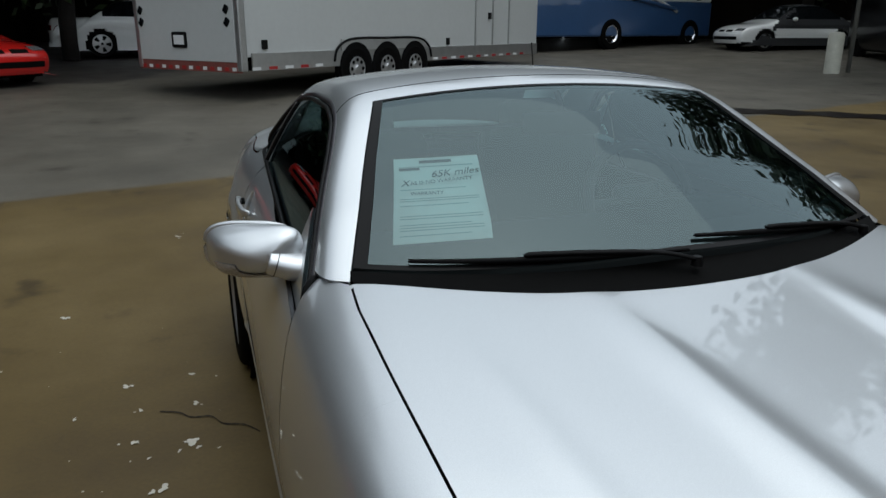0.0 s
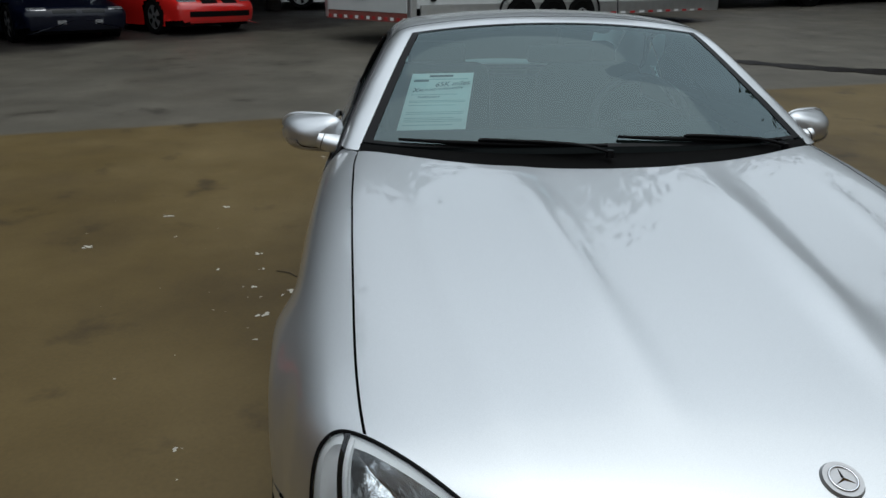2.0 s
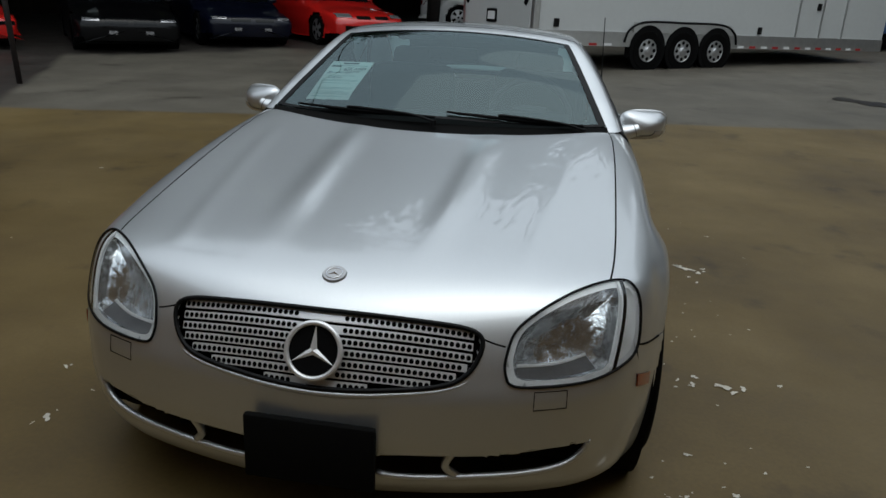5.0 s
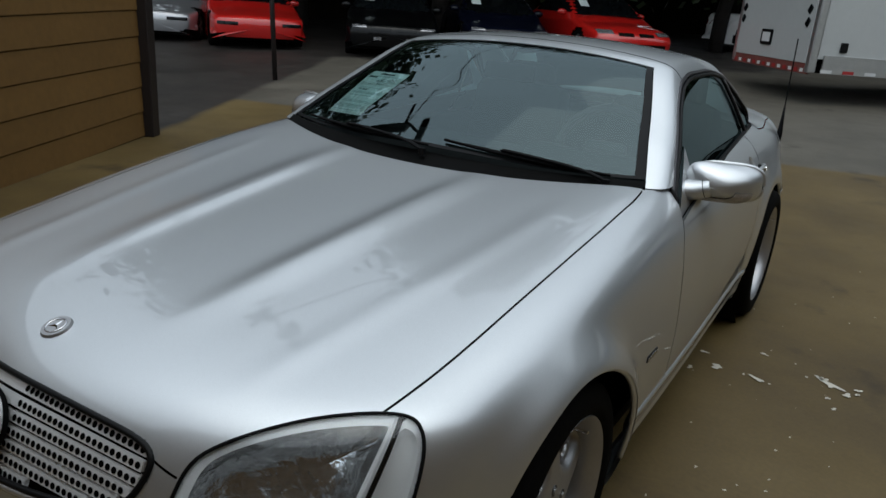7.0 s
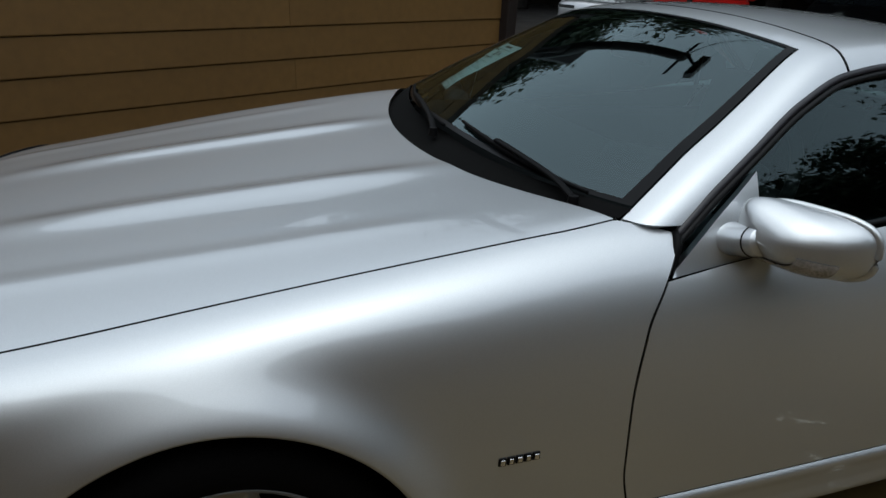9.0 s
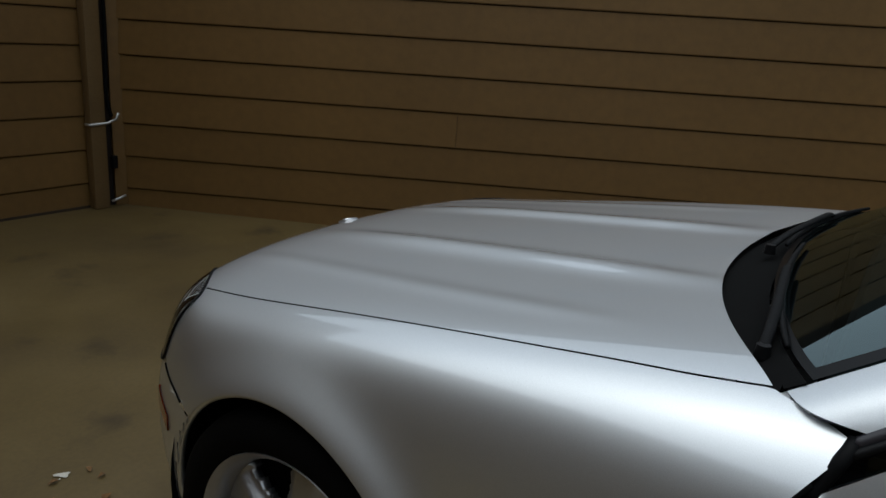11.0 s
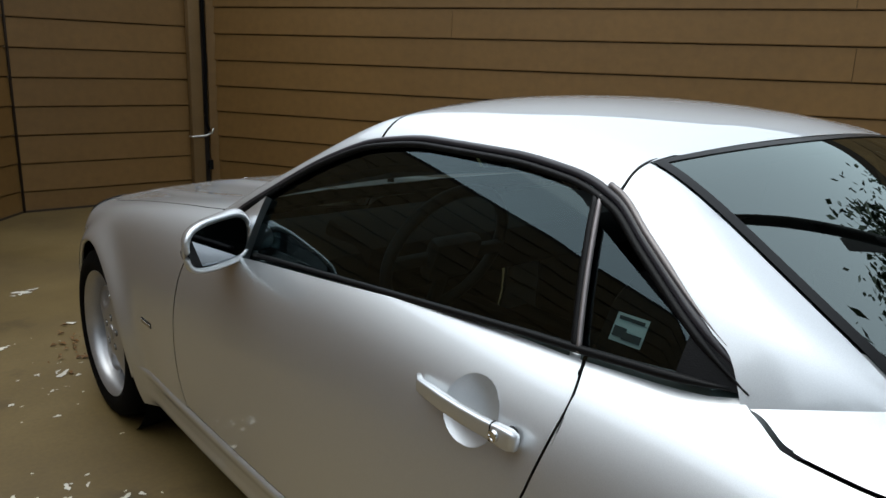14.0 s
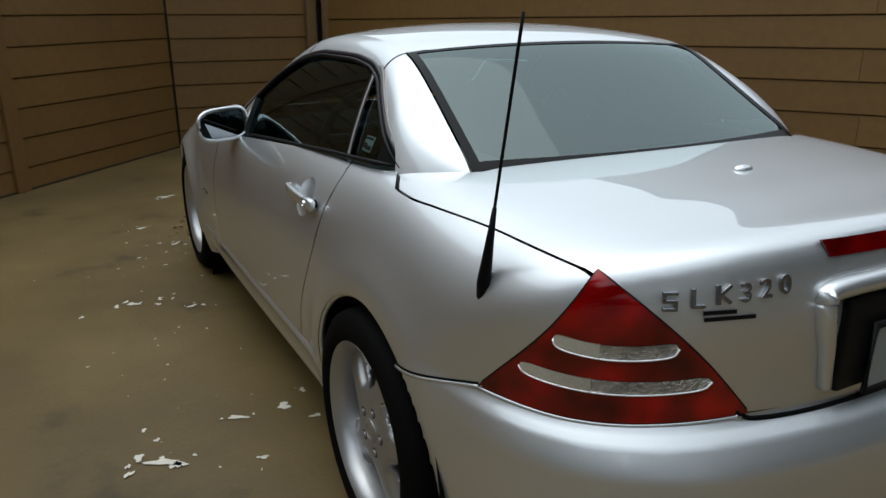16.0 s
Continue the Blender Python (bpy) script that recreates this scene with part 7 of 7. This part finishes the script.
def tree(m, h, seed, spread=2.6, leaves=2600):
    rg = np.random.RandomState(seed)
    t = thing("tree", m, "tall dark broadleaf tree behind the fence", "tree", "trees round the lot")
    n = 10
    tr = np.array([(0.15 * math.sin(k * 0.7 + seed), 0.15 * math.cos(k * 0.9 + seed), h * 0.62 * k / (n - 1)) for k in range(n)])
    tube("trunk", tr, 0.24, BARK, t, taper=np.linspace(1, 0.35, n))
    tips = []
    for i in range(16):
        b = tr[rg.randint(2, n)]
        a = rg.uniform(0, 6.28)
        ln = rg.uniform(0.5, 1.0) * spread
        e = b + np.array([math.cos(a) * ln, math.sin(a) * ln, rg.uniform(0.5, 1.6) * h * 0.16])
        mid = (b + e) / 2 + np.array([0, 0, 0.2])
        tube("limb", spline([b, mid, e], 4), 0.075, BARK, t, taper=np.linspace(1, 0.25, 9), seg=6)
        tips += [mid, e, e]
    tips.append(tr[-1])
    tips = np.array(tips)
    c = tips[rg.randint(0, len(tips), leaves)] + rg.normal(0, 0.95, (leaves, 3)) * np.array([1, 1, 0.75])
    u = rg.normal(0, 1, (leaves, 3))
    u /= np.linalg.norm(u, axis=1, keepdims=True)
    w = np.cross(u, rg.normal(0, 1, (leaves, 3)))
    w /= np.linalg.norm(w, axis=1, keepdims=True)
    s = rg.uniform(0.12, 0.28, (leaves, 1))
    v = np.stack([c - u * s, c + w * s * 0.5, c + u * s, c - w * s * 0.5], 1).reshape(-1, 3)
    f = np.arange(leaves * 4).reshape(-1, 4)
    tagged(join_mesh("crown", v, f, LEAF, t, None, False), kind="stuff")
    return t


t1 = tree(pose(-9.2, 20, 0.3), 15, 3, 4.4, 26000)
for i, (x, y) in enumerate(((-13.5, 14.5), (-18, 9.5), (-4.5, 25), (0.5, 26), (5.5, 26), (10.5, 25.5), (16, 24.5), (20.5, 21), (25, 18), (28, 12), (-22, 5), (-16, 19), (-6.3, 17.2), (-9.6, 15.2), (-12.8, 12.6), (-3.2, 19.0), (16.5, 9.0))):
    copy_thing(t1, pose(x, y, float(lot(x, y)), 0, 0, 67 * i) @ Matrix.Scale(0.85 + 0.06 * (i % 5), 4))

# pale paint drips and leaf litter on the floor
DRIP = material("pale_dried_paint", (0.55, 0.52, 0.45), 0.7, vary=0.2, scale=20)
rg = np.random.RandomState(11)
vv, ff = [], []
SPLATS = ((0.82, -1.59, 0.044), (1.06, -0.82, 0.023), (0.91, -0.4, 0.032), (1.23, 0.47, 0.026), (1.11, 0.46, 0.017), (0.99, 0.62, 0.019), (1.3, 0.47, 0.017), (1.02, 1.69, 0.026), (0.86, 1.69, 0.023), (0.78, 1.8, 0.014), (1.31, 1.63, 0.01), (1.28, 1.71, 0.01), (1.27, 1.85, 0.05), (1.13, 1.95, 0.006), (1.0, 1.96, 0.015), (0.77, 1.61, 0.015), (1.45, 1.06, 0.007), (-1.15, 1.56, 0.02), (-1.62, 3.17, 0.019), (-1.05, 2.35, 0.013), (-1.06, 1.81, 0.024), (-1.25, 1.87, 0.013), (-1.3, 2.32, 0.02), (-1.09, 4.4, 0.02), (-1.04, 2.09, 0.014), (-2.23, 2.49, 0.024), (-2.78, 1.46, 0.021), (-2.73, 1.15, 0.02), (-1.07, -0.31, 0.022), (-1.23, 0.01, 0.014), (-1.08, 0.14, 0.01), (-1.94, 3.01, 0.021), (0.73, -0.98, 0.017))
zones = ((-1.15, 1.7, 0.28, 0.55, 22), (-2.1, 2.4, 0.5, 0.6, 8), (1.12, 0.55, 0.15, 0.5, 16), (1.15, 1.6, 0.2, 0.6, 16), (1.0, -0.35, 0.10, 0.25, 22), (1.2, -0.8, 0.35, 0.4, 8), (1.25, 2.6, 0.25, 0.5, 12), (-1.2, -0.2, 0.3, 0.5, 12))
spots = [(x, y, r) for x, y, r in SPLATS]
for cx, cy, sx, sy, n in zones:
    spots += [(rg.normal(cx, sx), rg.normal(cy, sy), min(0.0035 * math.exp(rg.normal(0.2, 0.6)), 0.016)) for _ in range(n)]
for x, y, size in spots:
    for bit in range(1 + int(size / 0.009)):
        r = size * (1.0 if bit == 0 else rg.uniform(0.2, 0.55))
        bx, by = (x, y) if bit == 0 else (x + rg.normal(0, 1.1) * size, y + rg.normal(0, 1.1) * size)
        el, a0 = rg.uniform(0.35, 0.9), rg.uniform(0, 6.28)
        k, m = len(vv), 18
        aa = np.arange(m) * 2 * math.pi / m
        rad = r * (1 + 0.30 * np.sin(2 * aa + rg.uniform(0, 6)) + 0.25 * np.sin(3 * aa + rg.uniform(0, 6)) + 0.18 * np.sin(5 * aa + rg.uniform(0, 6)))
        for j in range(m):
            px, py = rad[j] * math.cos(aa[j]), rad[j] * el * math.sin(aa[j])
            vv.append((bx + px * math.cos(a0) - py * math.sin(a0), by + px * math.sin(a0) + py * math.cos(a0), 0.004 + float(lot(bx, by)) + 0.0002 * (bit % 5)))
        ff.append(tuple(range(k, k + m)))
tagged(join_mesh("paint_drips", vv, ff, DRIP, None, None, False), "pale dried paint drips on the concrete", "stain", kind="stuff")

crack = [(-1.17, 2.067), (-1.10, 2.035), (-1.06, 1.985), (-0.99, 1.97), (-0.95, 1.90), (-0.88, 1.87), (-0.83, 1.80)]
vv, ff = [], []
for i, (x, y) in enumerate(spline([(a, b, 0) for a, b in crack], 5)[:, :2]):
    w = 0.003 + 0.004 * abs(math.sin(i * 1.7))
    vv += [(x, y - w, 0.0035), (x, y + w, 0.0035)]
    if i:
        ff.append((2 * i - 2, 2 * i, 2 * i + 1, 2 * i - 1))
tagged(join_mesh("slab_crack", vv, ff, material("dirt_filled_crack", (0.02, 0.014, 0.008), 0.9), None, None, False), "dark dirt-filled crack in the concrete slab", "crack", kind="structure")

# dark damp streak where water runs across the lot
cl = spline([(4.6, 9.9, 0), (5.6, 9.0, 0), (6.8, 8.4, 0), (8.2, 7.6, 0), (10.0, 6.2, 0), (12.0, 4.6, 0), (15.0, 2.5, 0)], 12)[:, :2]
vv, ff = [], []
rg = np.random.RandomState(4)
for i, (x, y) in enumerate(cl):
    w = 0.10 + 0.16 * math.sin(math.pi * i / (len(cl) - 1)) ** 0.5 + 0.05 * math.sin(i * 1.3) + rg.uniform(-0.03, 0.03)
    for k in (-1, 1):
        px, py = x + 0.6 * w * k, y + 0.8 * w * k
        vv.append((px, py, float(lot(px, py)) + 0.012))
    if i:
        ff.append((2 * i - 2, 2 * i, 2 * i + 1, 2 * i - 1))
tagged(join_mesh("damp_streak", vv, ff, material("damp_dark_asphalt", (0.012, 0.009, 0.008), 0.35, vary=0.4, scale=3, bump=0.3, bump_scale=40, spec=0.2), None, None, True), "dark damp run-off streak across the lot", "stain", kind="structure")

# floodlight on a long arm beyond the long wall, mirrored in the car's glass
arm = thing("floodlight_arm", None, "timber pole with a long arm and a black floodlight", "floodlight")
bm = bmesh.new()
box(bm, (-7.25, 2.85, 2.6), (0.20, 0.20, 5.2), None, 0.02)
part("post", bm, POST, arm)
tube("beam", [(-7.25, 2.85, 4.15), (-5.0, 2.48, 4.18), (-2.78, 2.12, 4.20)], 0.075, POST, arm, taper=[1.3, 1.1, 0.8], seg=10)
tube("brace", [(-7.2, 2.85, 3.2), (-6.2, 2.68, 4.12)], 0.035, POST, arm, seg=8)
tube("cross_bar", [(-2.92, 1.93, 4.32), (-2.87, 2.14, 4.22), (-2.84, 2.40, 4.12)], 0.022, SATIN, arm)
tube("bracket", spline([(-2.80, 2.13, 4.18), (-2.66, 2.10, 4.10), (-2.60, 2.06, 4.22), (-2.52, 2.03, 4.24)], 5), 0.016, SATIN, arm)
bm = bmesh.new()
box(bm, (-2.45, 2.02, 4.20), (0.10, 0.26, 0.17), pose(0, 0, 0, 0, -25, 12), 0.015)
part("lamp_head", bm, SATIN, arm)
tube("cable", [(-2.86, 2.14, 4.22), (-2.2, 4.5, 4.5), (-1.2, 9.0, 5.1), (0.5, 16.0, 6.1)], 0.010, BLACK, arm, seg=5)

# dry leaves blown against the front corner
LITTER = material("dry_orange_leaves", (0.17, 0.085, 0.028), 0.8, vary=0.5, scale=12)
rg = np.random.RandomState(8)
vv, ff = [], []
for _ in range(30):
    x, y = rg.normal(0.78, 0.06), rg.normal(-0.70, 0.14)
    a, r = rg.uniform(0, 6.28), rg.uniform(0.008, 0.024)
    k = len(vv)
    for da, q, h in ((0, 1.0, 0.004), (1.2, 0.5, 0.012), (3.14, 1.0, 0.005), (4.9, 0.55, 0.014)):
        vv.append((x + r * q * math.cos(a + da), y + r * q * math.sin(a + da), h))
    ff.append((k, k + 1, k + 2, k + 3))
tagged(join_mesh("leaf_litter", vv, ff, LITTER, None, None, False), "dry orange-brown leaves scattered on the concrete", "leaves", kind="stuff")
